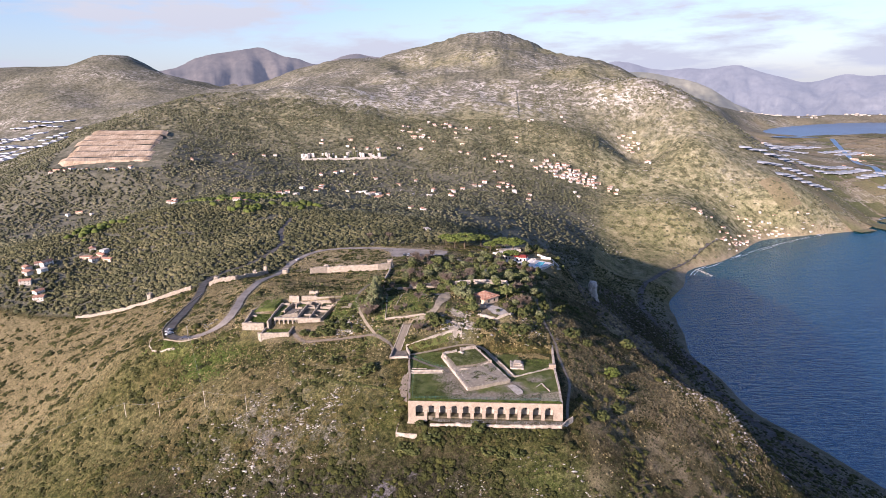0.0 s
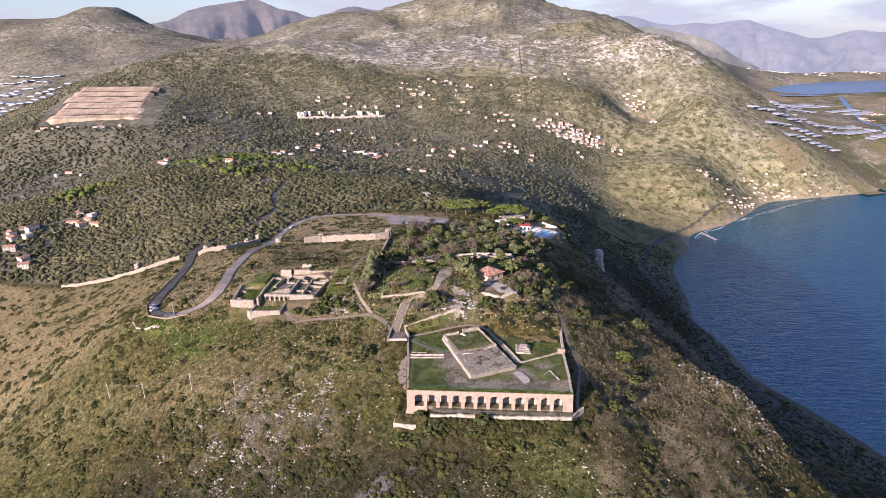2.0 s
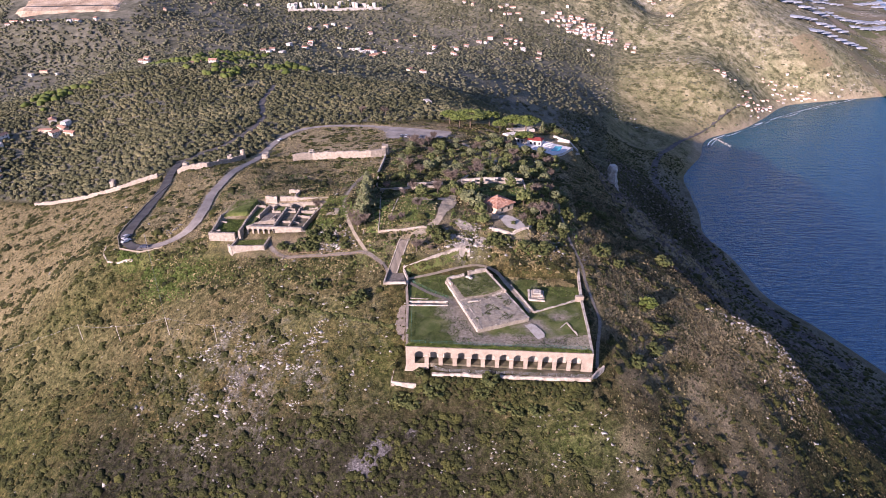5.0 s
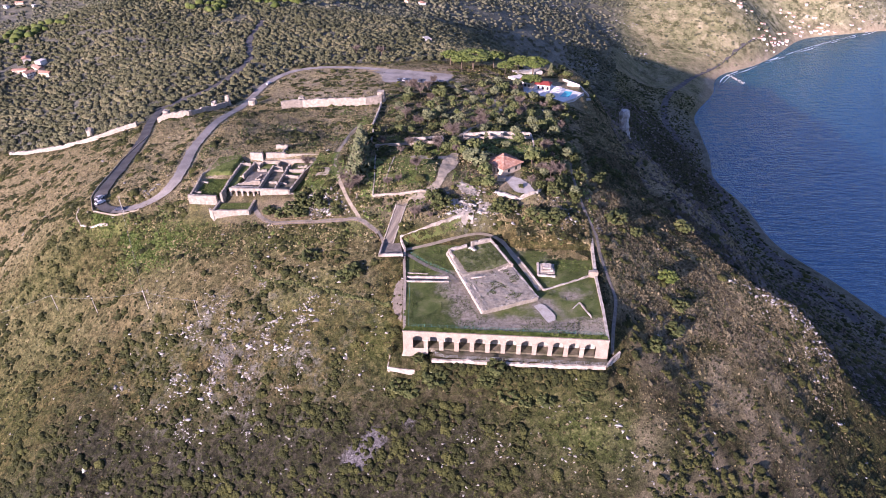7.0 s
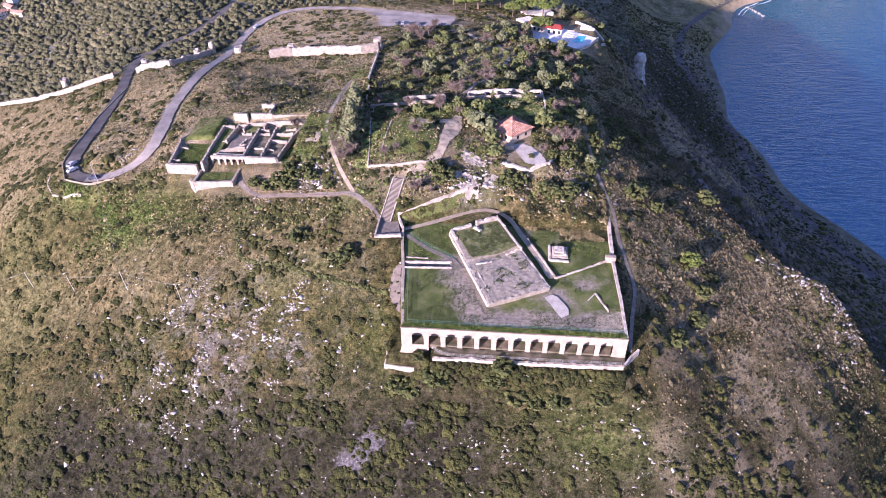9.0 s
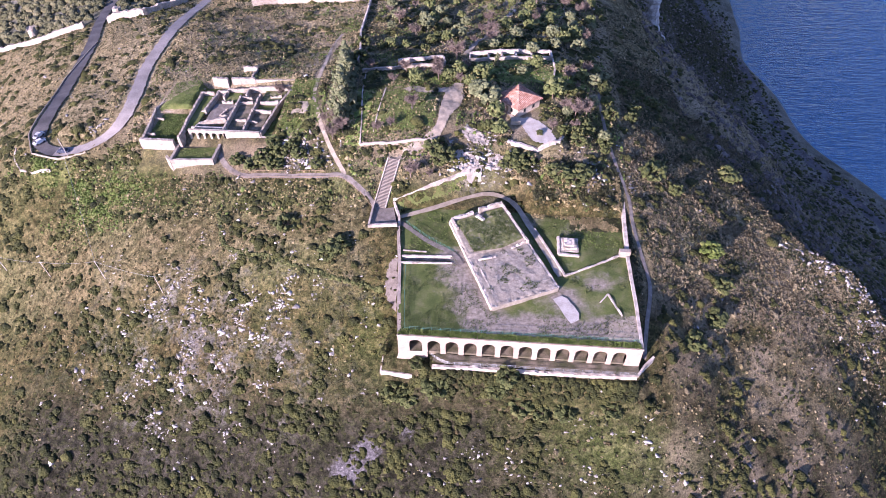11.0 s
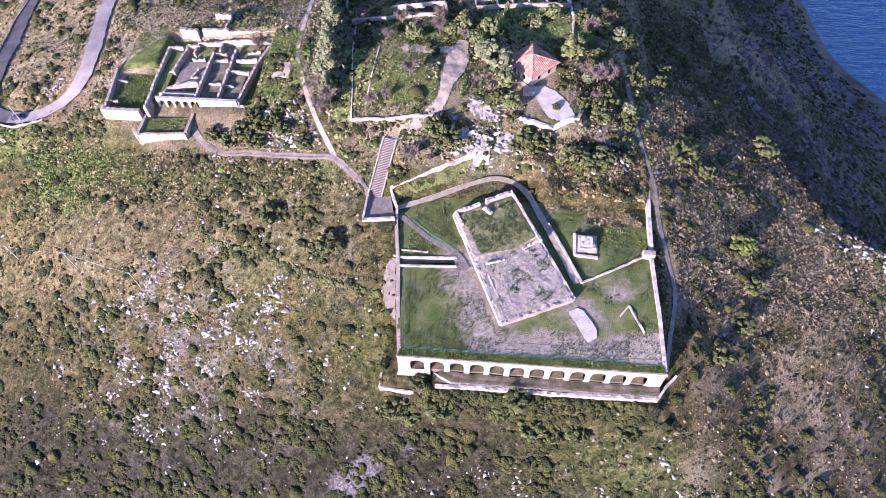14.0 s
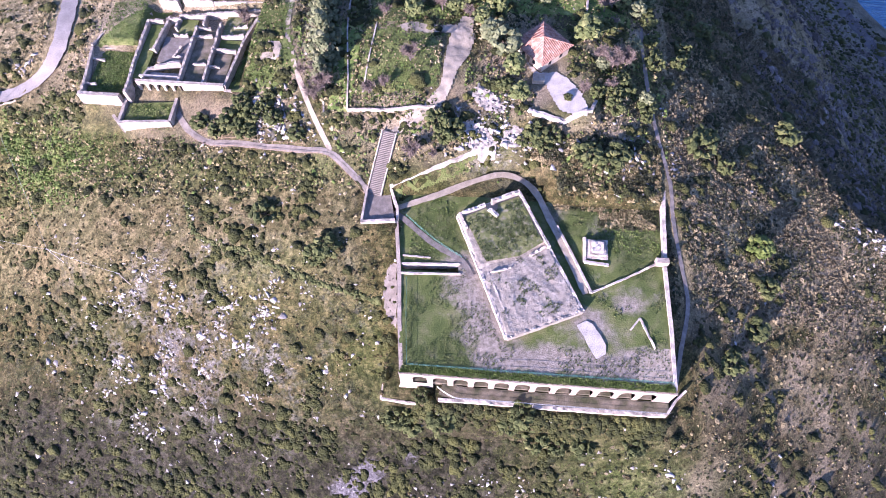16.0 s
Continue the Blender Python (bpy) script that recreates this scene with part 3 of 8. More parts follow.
def height(x, y):
    """The ground's height: the land's swell, crags and knolls of several sizes, then what was cut level."""
    x, y = np.asarray(x, float), np.asarray(y, float)
    z = plain_height(x, y)
    d = np.hypot(x, y - 100)
    far = np.clip((d - 500) / 1500, 0, 1) * np.clip((z + 125) / 110, 0.06, 1)
    land = np.clip((z - SEA) / 25, 0, 1)
    far = far * (1 - 0.9 * box_mask(x, y, -960, -560, 780, 1180, 120))
    ridges = 1 - np.abs(fbm(x, y, 420, 5)) * 2.2
    z = z + land * far * (28 * (ridges - 0.60) * np.where((x > 100) & (y < 1900), 0.5, 1.0) + 13 * (0.45 - np.abs(fbm(x + 90, y, 140, 5))) )
    z = z + land * np.clip((d - 150) / 400, 0, 1) * 3.0 * fbm(x, y + 50, 60, 3)
    z = z + land * (0.55 * fbm(x, y, 9, 3) + 0.25 * fbm(x, y, 2.6, 2))
    # the crest of the eastern shoulder breaks off in a low cliff towards the sea
    over = y - np.interp(x, RIDGE[0], RIDGE[1]) + 3.0 * fbm(x, y, 14, 3)
    fall = np.clip(over / 9, 0, 1) * np.clip((150 - over) / 110, 0, 1) * np.clip((x - 96) / 10, 0, 1) * np.clip((340 - x) / 60, 0, 1)
    z = z - land * fall * (11 + 5 * fbm(x, y, 22, 3))
    for line, half in ((ROAD_LOW, 4.0), (ROAD_WOODS, 3.0), (ROAD_COAST, 5.0)):
        q = np.array(line)
        near = (x > q[:, 0].min() - 14) & (x < q[:, 0].max() + 14) & (y > q[:, 1].min() - 14) & (y < q[:, 1].max() + 14)
        if near.any():
            r, i, _ = away(x[near], y[near], line)
            k = np.clip((half + 5 - r) / 5, 0, 1)
            z[near] = z[near] * (1 - k) + (LEVELS[id(line)][1][i] - 0.25) * k

    def level(mask, value):
        return z * (1 - mask) + value * mask
    pit = box_mask(x, y, -1050, -545, 600, 850, 40)
    z = z * (1 - pit) + np.minimum(z, -9 - 0.02 * (850 - y)) * pit      # ground falling away before the quarry
    pit = box_mask(x, y, -965, -575, 842, 1165, 14)
    z = z * (1 - pit) + np.minimum(z, -7 + 44 * np.clip((y - 850) / 290, 0, 1)) * pit
    z = level(box_mask(x, y, -46, -8, 247, 262, 5), -8.6)            # car park
    z = level(box_mask(x, y, -86, -53, 76, 105, 1.6), 3.4)           # cloister ruin
    z = level(box_mask(x, y, -97, -86.5, 73, 89, 1.6), 2.2)
    z = level(box_mask(x, y, -84.5, -71.5, 64.5, 73, 1.6), 0.2)
    z = level(box_mask(x, y, 44, 80, 232, 262, 4), -14.3)            # villa
    z = level(box_mask(x, y, 25, 42.5, 67, 100, 2.5), 11.8)              # hut and yard
    z = level(box_mask(x, y, -15, -6, 36, 46, 2), 1.2)               # forecourt
    inside = box_mask(x, y, -3, 62.0, 0.5, 47, 1.2)
    z = np.where(inside > 0, z * (1 - inside) + np.minimum(z, -1.3) * inside, z)
    back = np.interp(x, [-6, 3.4, 15.2, 24, 31, 36, 62], [46.6, 51.8, 57, 57.5, 55, 48, 47])
    cut = np.clip((back + 0.6 - y) / 1.4, 0, 1) * box_mask(x, y, -6, 62.0, 40, 60, 1.2)
    toe = np.interp(x, [-6, 5, 14, 22], [44.2, 49.0, 53.4, 56])
    bank = np.clip((y - toe) / np.maximum(back - toe, 0.5), 0, 1) * (np.interp(x, [-7.4, 3.4, 15.2, 24], [2.2, 4.3, 6.6, 6.6]) - 0.6) * np.clip((18 - x) / 3, 0, 1)
    z = z * (1 - cut) + np.minimum(z, np.where(y > np.minimum(47, toe + 0.6), 0.6 + bank, -1.3)) * cut
    a, b = STEPS
    s = np.clip(((x - a.x) * (b.x - a.x) + (y - a.y) * (b.y - a.y)) / (b - a).xy.length_squared, 0, 1)
    r = np.hypot(x - a.x - s * (b.x - a.x), y - a.y - s * (b.y - a.y))
    cut = np.clip((4.6 - r) / 2.0, 0, 1)
    z = z * (1 - cut) + (a.z + s * (b.z - a.z) - 0.25) * cut
    lake = np.clip(1.6 - ((x - 1800) / 560) ** 2 * 1.0 - ((y - 3120 - 0.45 * (x - 1800)) / 330) ** 2, 0, 1)
    z = z * (1 - lake) + np.minimum(z, -136) * lake
    z = level(box_mask(x, y, -4.5, 8, -3.0, 7.0, 1.2), -9.7)         # foot of the arcade's low end
    z = np.maximum(z, level(box_mask(x, y, 7, 62, -5.0, -2.6, 4.0), -9.2))
    z = level(box_mask(x, y, 8.5, 63, -2.6, 7.0, 0.6), -7.5)         # arcade floor and walk
    return z


def height1(x, y):
    return float(height(np.array([float(x)]), np.array([float(y)]))[0])


def link_mesh(name, verts, faces, mat, parent=None, smooth=False):
    me = bpy.data.meshes.new(name)
    me.from_pydata([tuple(v) for v in verts], [], faces)
    me.update()
    if mat:
        me.materials.append(mat)
    if smooth:
        me.polygons.foreach_set("use_smooth", [True] * len(me.polygons))
    ob = new(name, me)
    if parent:
        ob.parent = parent
    return ob


def grid_lines(lo, hi, near_lo, near_hi, step, grow):
    mid = list(np.arange(near_lo, near_hi + step, step))
    a, s = [], step
    v = near_lo
    while v > lo:
        s *= grow
        v -= s
        a.append(v)
    c, s = [], step
    v = mid[-1]
    while v < hi:
        s *= grow
        v += s
        c.append(v)
    return np.array(a[::-1] + mid + c)


def west_wall_y(x):
    return np.interp(x, [-400, -284, -251, -214, -170, -139, -131, -120, -60, 0, 60, 90], [250, 210, 199, 189, 186, 212, 255, 292, 292, 300, 335, 345])


def woods_mask(x, y):
    """Where the thick evergreen scrub grows: behind the hill and over the valley."""
    m = np.clip((y - west_wall_y(x)) / 6, 0, 1) * np.clip((y - 150) / 20, 0, 1)
    m = m * np.clip((95 + 0.22 * (y - 300) - x) / 30, 0, 1)
    return m


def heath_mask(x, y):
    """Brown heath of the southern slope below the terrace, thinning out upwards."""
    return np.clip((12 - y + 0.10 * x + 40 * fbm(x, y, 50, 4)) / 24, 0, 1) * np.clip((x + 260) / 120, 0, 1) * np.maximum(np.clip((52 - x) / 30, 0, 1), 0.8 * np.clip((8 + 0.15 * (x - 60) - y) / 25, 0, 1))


def cover_map(x, y, z):
    d = np.hypot(x, y - 100)
    woods = woods_mask(x, y) * np.clip((1500 - y) / 500, 0.35, 1)
    hillw = np.clip((d - 1200) / 500, 0, 1)
    woods = np.maximum(woods, hillw * np.clip(0.85 + 1.4 * fbm(x, y, 260, 4) + 0.5 * np.clip((-300 - x) / 200, 0, 1), 0, 1))
    slope_band = np.clip((z - 42 + 60 * fbm(x, y, 150, 3)) / 14, 0, 1) * np.clip((132 - z + 70 * fbm(x + 800, y, 190, 3)) / 14, 0, 1) * np.clip((y - 1350) / 200, 0, 1) * np.clip((2400 - y) / 300, 0, 1)
    rock = np.clip(slope_band * (1.0 + 1.2 * fbm(x, y, 60, 4)), 0, 1) * np.clip((x + 700) / 300, 0.35, 1)
    rock = np.maximum(rock, np.clip(hillw * (0.14 + 1.4 * fbm(x + 300, y, 200, 4)), 0, 0.7))
    nearrock = np.exp(-(((x + 62) / 38) ** 2 + ((y - 9) / 24) ** 2)) + 0.8 * np.exp(-(((x - 143) / 18) ** 2 + ((y - 52) / 26) ** 2))
    nearrock += 0.9 * np.exp(-(((x - 18) / 14) ** 2 + ((y - 62) / 8) ** 2)) + 0.7 * np.exp(-(((x - 62) / 9) ** 2 + ((y - 66) / 13) ** 2)) + 0.8 * np.exp(-(((x + 45) / 11) ** 2 + ((y - 64) / 6) ** 2))
    rock = np.maximum(rock, np.clip(nearrock * (0.25 + 1.8 * fbm(x, y, 12, 4)), 0, 1))
    cliffs = np.clip((x - 95) / 40, 0, 1) * np.clip((y - 110) / 60, 0, 1) * np.clip((420 - x) / 60, 0, 1) * np.clip((900 - y) / 100, 0, 1)
    rock = np.maximum(rock, np.clip(cliffs * (-0.1 + 1.5 * fbm(x, y, 45, 4)), 0, 0.5))
    bare = np.clip((SEA + 7 + 2 * fbm(x, y, 60, 2) - z) / 3, 0, 1) * np.clip((y - 760) / 120, 0, 1)
    bare = np.maximum(bare, 0.28 * np.clip((SEA + 22 - z) / 8, 0, 1) * np.clip((y - 850) / 100, 0, 1) * (d < 2200))
    fields = np.clip((x - 700) / 200, 0, 1) * np.clip((z < -95) * 1.0, 0, 1) * (d > 1700)
    bare = np.maximum(bare, 0.45 * fields * np.clip(0.5 + 2 * fbm(x, y, 120, 2), 0, 1))
    crown = np.clip((y - 46 - 0.12 * np.abs(x)) / 14, 0, 1) * np.clip((west_wall_y(x) - 8 - y) / 10, 0, 1) * np.clip((x + 125) / 20, 0, 1) * np.clip((64 + 0.1 * (y - 60) - x) / 12, 0, 1)
    bare = np.maximum(bare, crown * np.clip(0.40 + 1.4 * fbm(x, y, 18, 4), 0, 0.8))
    # dry brush of the sea slope, rocky foot above the water
    lee = np.clip((x - 80 - 0.06 * (y - 60)) / 22, 0, 1) * np.clip((z - SEA - 70) / 50, 0, 1) * np.clip((y - 40) / 40, 0, 1) * np.clip((350 - y) / 60, 0, 1) * np.clip((330 - x) / 40, 0, 1)
    bare = np.maximum(bare, lee * np.clip(0.20 + 1.0 * fbm(x, y, 14, 4), 0.03, 0.5))
    shoulder = np.clip((x - 60) / 12, 0, 1) * np.clip((150 - x) / 25, 0, 1) * np.clip((62 - y) / 14, 0, 1) * np.clip((y + 80) / 40, 0, 1)
    bare = np.maximum(bare, shoulder * np.clip(0.13 + 0.2 * np.clip(y / 10, 0, 1) + 0.9 * fbm(x, y, 9, 4), 0.02, 0.55))
    foot = np.clip((SEA + 30 - z) / 12, 0, 1) * np.clip((760 - y) / 60, 0, 1) * np.clip((x - 150) / 40, 0, 1)
    woods = np.maximum(woods, 0.9 * foot)
    # slopes of the hill that face the sun carry paler dry grass
    terr = box_mask(x, y, -20, 70, -4, 56, 3)
    woods = woods * (1 - terr)
    return woods, rock, bare


gx = grid_lines(-4200, 4300, -190, 180, 2.0, 1.027)
gy = grid_lines(-1800, 4860, -62, 285, 2.0, 1.027)
GX, GY = np.meshgrid(gx, gy)
GZ = height(GX.ravel(), GY.ravel())


RANGE_WEST = [(-41.5, 181), (-37.3, 209), (-32.0, 239), (-28.5, 250), (-26.9, 278), (-26.0, 326), (-24.6, 355), (-22.8, 376), (-21.2, 395), (-20.3, 409), (-19.5, 371), (-18.4, 336), (-17.2, 324), (-16.4, 288), (-15.7, 279), (-14.7, 302), (-13.6, 335), (-12.3, 357), (-10.9, 328), (-8.9, 318), (-5.9, 285), (-0.8, 217), (3.7, 110)]
RANGE_EAST = [(5.1, 190), (9.0, 239), (10.3, 269), (11.6, 253), (13.2, 205), (14.8, 190), (16.1, 206), (17.6, 191), (19.0, 211), (20.1, 219), (21.1, 183), (22.4, 146), (23.6, 121), (24.7, 86), (25.8, 95), (26.9, 129), (27.7, 141), (28.9, 118), (30.1, 133), (32.4, 97), (37.3, 57)]
RANGE_MID = [(7.0, 120), (8.1, 140), (10.9, 178), (12.3, 179), (13.7, 166), (15.1, 139), (16.6, 116), (18.2, 63), (20.0, -30), (21.8, -81)]


def blob(x, y, cx, cy, rx, ry):
    return np.exp(-((x - cx) / rx) ** 2 - ((y - cy) / ry) ** 2)


def sward_map(x, y):
    """Kinds of growth on the hill: pale straw, fresh green, bare lilac-grey scree."""
    near = (np.hypot(x, y - 100) < 520) * 1.0
    straw = (0.72 + 0.25 * np.clip((x + 150) / 20, 0, 1)) * np.clip((y - 70 - 0.25 * (x + 100)) / 40, 0, 1) * np.clip((west_wall_y(x) - y) / 6, 0, 1) * np.clip((-20 - x) / 40, 0.35, 1)
    straw = np.maximum(straw, 0.10 * np.clip((-110 - x) / 50, 0, 1) * np.clip((y - 5) / 40, 0, 1) * np.clip((west_wall_y(x) - y) / 6, 0, 1))
    straw = np.maximum(straw, 0.25 * np.clip((y - 12) / 20, 0, 1) * np.clip((60 - y) / 15, 0, 1) * (x < -12))
    straw = np.maximum(straw, 0.90 * np.clip((x - 60) / 8, 0, 1) * np.clip((165 - x) / 30, 0, 1) * np.clip((y - 22 - 0.1 * (x - 60)) / 18, 0, 1) * np.clip((130 - y) / 30, 0, 1))
    straw = np.maximum(straw, 0.32 * np.clip((x - 84 - 0.06 * (y - 60)) / 14, 0, 1) * np.clip((y - np.interp(x, RIDGE[0], RIDGE[1], left=95)) / 14, 0, 1) * np.clip((330 - y) / 60, 0, 1) * np.clip((215 - x) / 40, 0, 1))
    green = 0.95 * blob(x, y, -108, 60, 15, 11) + 0.9 * blob(x, y, -137, 69, 9, 4) + 0.36 * blob(x, y, -38, 27, 24, 8) + 0.3 * blob(x, y, -9, 12, 9, 14) + 0.2 * np.clip((-115 - x) / 40, 0, 1) * np.clip((100 - y) / 40, 0, 1) + 0.5 * blob(x, y, 78, 45, 9, 14)
    crown = np.clip((y - 48) / 6, 0, 1) * np.clip((135 - y) / 10, 0, 1) * np.clip((x + 40) / 10, 0, 1) * np.clip((63 - x) / 4, 0, 1)
    green = green + 0.55 * crown * np.clip(0.5 + 1.6 * fbm(x, y, 12, 3), 0, 1)
    green = green + 0.55 * blob(x, y, 60, -16, 22, 8) + 0.5 * blob(x, y, -60, 122, 18, 12) + 0.5 * blob(x, y, -50, 52, 40, 6)
    scree = 0.95 * blob(x, y, -8, -18, 5, 3.5) + 0.95 * blob(x, y, -13, -23, 5, 3) + 0.8 * blob(x, y, 3, -14, 4, 3) + 0.92 * blob(x, y, -62, 9, 32, 20) + 0.45 * blob(x, y, -58, -24, 70, 16) + 0.55 * blob(x, y, -100, 42, 14, 10) + 0.66 * blob(x, y, 40, -26, 50, 12) + 0.8 * blob(x, y, 140, 56, 14, 7)
    return straw * near, np.clip(green, 0, 1) * near, np.clip(scree, 0, 1.3) * near


def build_ground():
    nx, ny = len(gx), len(gy)
    me = bpy.data.meshes.new("ground")
    co = np.c_[GX.ravel(), GY.ravel(), GZ]
    i = (np.arange(ny - 1)[:, None] * nx + np.arange(nx - 1)[None, :]).ravel()
    quads = np.c_[i, i + 1, i + nx + 1, i + nx].astype(np.int32)
    me.vertices.add(len(co))
    me.vertices.foreach_set("co", co.ravel())
    me.loops.add(quads.size)
    me.loops.foreach_set("vertex_index", quads.ravel())
    me.polygons.add(len(quads))
    me.polygons.foreach_set("loop_start", np.arange(0, quads.size, 4, dtype=np.int32))
    me.update(calc_edges=True)
    me.polygons.foreach_set("use_smooth", [True] * len(quads))
    w, r, b = cover_map(co[:, 0], co[:, 1], co[:, 2])
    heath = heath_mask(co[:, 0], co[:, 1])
    # Low sea cliff gets the dark heath colour: its deep shade is put in.
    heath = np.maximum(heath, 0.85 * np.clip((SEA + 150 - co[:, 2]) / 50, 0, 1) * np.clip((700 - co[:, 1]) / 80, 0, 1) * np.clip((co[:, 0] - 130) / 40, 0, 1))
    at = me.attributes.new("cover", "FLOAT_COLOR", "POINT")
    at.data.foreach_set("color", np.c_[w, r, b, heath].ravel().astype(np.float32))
    at = me.attributes.new("sward", "FLOAT_COLOR", "POINT")
    at.data.foreach_set("color", np.stack([*sward_map(co[:, 0], co[:, 1]), np.ones(len(co))], 1).ravel().astype(np.float32))
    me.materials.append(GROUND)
    ob = new("ground", me)
    return tagged(ob, "steep limestone hillside with dry grass, valley and mountains behind", "hillside", kind="structure")


build_ground()


def far_range(name, crest, mat, label, dist=4700, depth=700, foot=-110, seed=0):
    """A distant chain of mountains on the skyline; its crest as (bearing in degrees from north, height)."""
    deg = np.arange(crest[0][0] - 4, crest[-1][0] + 4, 0.2)
    a = np.radians(deg)
    top = np.interp(deg, [p[0] for p in crest], [p[1] for p in crest], left=foot, right=foot)
    k = np.exp(-np.linspace(-1.6, 1.6, 9) ** 2)
    top = np.convolve(np.pad(top, 4, mode="edge"), k / k.sum(), "valid")
    rows, cols = 16, len(a)
    V = []
    for r in range(rows):
        u = r / (rows - 1)
        spur = np.abs(fbm(deg * 10 + 12 * u, a * 0 + 46 * u + 9 * seed, 30, 5))
        rad = dist - depth * (1 - u) + 500 * spur * (1 - u) * min(1, 4 * u)
        z = foot - 40 + (top - foot + 40) * u ** 0.85 + (1 - u) * u * 260 * (0.2 - spur) + 4 * fbm(deg * 30, a * 0 + seed, 9, 3)
        V += list(zip(35 + rad * np.sin(a), -223 + rad * np.cos(a), z))
    F = [(r * cols + k, r * cols + k + 1, (r + 1) * cols + k + 1, (r + 1) * cols + k) for r in range(rows - 1) for k in range(cols - 1)]
    ob = link_mesh(name, V, F, mat, smooth=True)
    return tagged(ob, label, "mountains", kind="structure")


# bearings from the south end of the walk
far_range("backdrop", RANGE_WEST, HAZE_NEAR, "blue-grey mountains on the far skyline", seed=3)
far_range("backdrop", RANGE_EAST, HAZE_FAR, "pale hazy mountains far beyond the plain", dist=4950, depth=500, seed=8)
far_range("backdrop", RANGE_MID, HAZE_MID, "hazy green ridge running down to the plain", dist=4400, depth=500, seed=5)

sea = link_mesh("water", [(-5200, -5200, SEA), (6500, -5200, SEA), (6500, 5200, SEA), (-5200, 5200, SEA)], [(0, 1, 2, 3)], WATER)
tagged(sea, "deep blue sea with fine wind ripples", "sea", kind="structure")


# ---- builders ----
def thing(name, label, category, group="", at=(0, 0, 0), turn=0.0, kind=""):
    ob = new(name)
    ob.empty_display_size = 0.3
    ob.matrix_basis = pose(*at, 0, 0, turn)
    return tagged(ob, label, category, group, kind)


def part(name, bm, mat, parent, label=""):
    me = bpy.data.meshes.new(name)
    bm.to_mesh(me)
    bm.free()
    me.materials.append(mat)
    ob = new(name, me)
    ob.parent = parent
    if label:
        ob["label"] = label
    return ob


def solid(name, bm, mat, label, category, group="", kind=""):
    me = bpy.data.meshes.new(name)
    bm.to_mesh(me)
    bm.free()
    me.materials.append(mat)
    return tagged(new(name, me), label, category, group, kind)


def box(bm, x0, x1, y0, y1, z0, z1, turn=None):
    """A block, with its edges a little out of true when turn (a Random) is given."""
    j = (lambda s: turn.uniform(-s, s)) if turn else (lambda s: 0)
    v = [bm.verts.new((x + j(0.05), y + j(0.05), z + j(0.05))) for z in (z0, z1) for x, y in ((x0, y0), (x1, y0), (x1, y1), (x0, y1))]
    for f in ((3, 2, 1, 0), (4, 5, 6, 7), (0, 1, 5, 4), (1, 2, 6, 5), (2, 3, 7, 6), (3, 0, 4, 7)):
        bm.faces.new([v[i] for i in f])
    return v


def prism(bm, pts, z0, z1):
    a = [bm.verts.new((x, y, z0)) for x, y in pts]
    c = [bm.verts.new((x, y, z1)) for x, y in pts]
    n = len(pts)
    bm.faces.new(a[::-1])
    bm.faces.new(c)
    for i in range(n):
        bm.faces.new((a[i], a[(i + 1) % n], c[(i + 1) % n], c[i]))


def tube(bm, a, b, r0, r1, sides=6):
    a, b = Vector(a), Vector(b)
    d = (b - a).normalized()
    s = d.orthogonal().normalized()
    t = d.cross(s)
    rings = []
    for c, r in ((a, r0), (b, r1)):
        rings.append([bm.verts.new(c + (s * math.cos(k * math.tau / sides) + t * math.sin(k * math.tau / sides)) * r) for k in range(sides)])
    for k in range(sides):
        bm.faces.new((rings[0][k], rings[0][(k + 1) % sides], rings[1][(k + 1) % sides], rings[1][k]))
    bm.faces.new(rings[0][::-1])
    bm.faces.new(rings[1])


def run_of_wall(line, thick, tops, feet, rough=0.25, step=1.1, seed=1):
    """A masonry wall along a line. tops, feet: heights at its points (None for feet: down into the ground). Its crest is worn and its faces uneven."""
    rng = random.Random(seed)
    bm = bmesh.new()
    p = [Vector((*q, 0)) for q in line]
    st = []
    for i in range(len(p) - 1):
        n = max(1, int((p[i + 1] - p[i]).length / step))
        for k in range(n + (1 if i == len(p) - 2 else 0)):
            s = k / n
            q = p[i].lerp(p[i + 1], s)
            st.append((q, (p[i + 1] - p[i]).normalized(), tops[i] * (1 - s) + tops[i + 1] * s, None if feet is None else feet[i] * (1 - s) + feet[i + 1] * s))
    prev = None
    if feet is None:
        ground_z = height(np.array([q.x for q, *_ in st]), np.array([q.y for q, *_ in st]))
    for k, (q, d, top, foot) in enumerate(st):
        nrm = Vector((-d.y, d.x, 0))
        if 0 < k < len(st) - 1:
            d2 = (st[k + 1][0] - st[k - 1][0]).normalized()
            nrm = Vector((-d2.y, d2.x, 0))
        if foot is None:
            foot = ground_z[k] - 0.8
            top = ground_z[k] + top
        t = top + rng.uniform(-rough, rough * 0.4)
        h = thick / 2
        mid = foot + (t - foot) * 0.6
        ring = [bm.verts.new((*(q + nrm * (h * 1.08)).xy, foot)), bm.verts.new((*(q + nrm * (h + rng.uniform(-0.06, 0.06))).xy, mid)), bm.verts.new((*(q + nrm * (h * 0.92)).xy, t)),
                bm.verts.new((*(q - nrm * (h * 0.92)).xy, t + rng.uniform(-rough, rough) * 0.4)), bm.verts.new((*(q - nrm * (h + rng.uniform(-0.06, 0.06))).xy, mid)), bm.verts.new((*(q - nrm * (h * 1.08)).xy, foot))]
        if prev:
            for a in range(6):
                bm.faces.new((prev[a], prev[(a + 1) % 6], ring[(a + 1) % 6], ring[a]))
        else:
            bm.faces.new(ring)
        prev = ring
    bm.faces.new(prev[::-1])
    bmesh.ops.recalc_face_normals(bm, faces=bm.faces)
    return bm


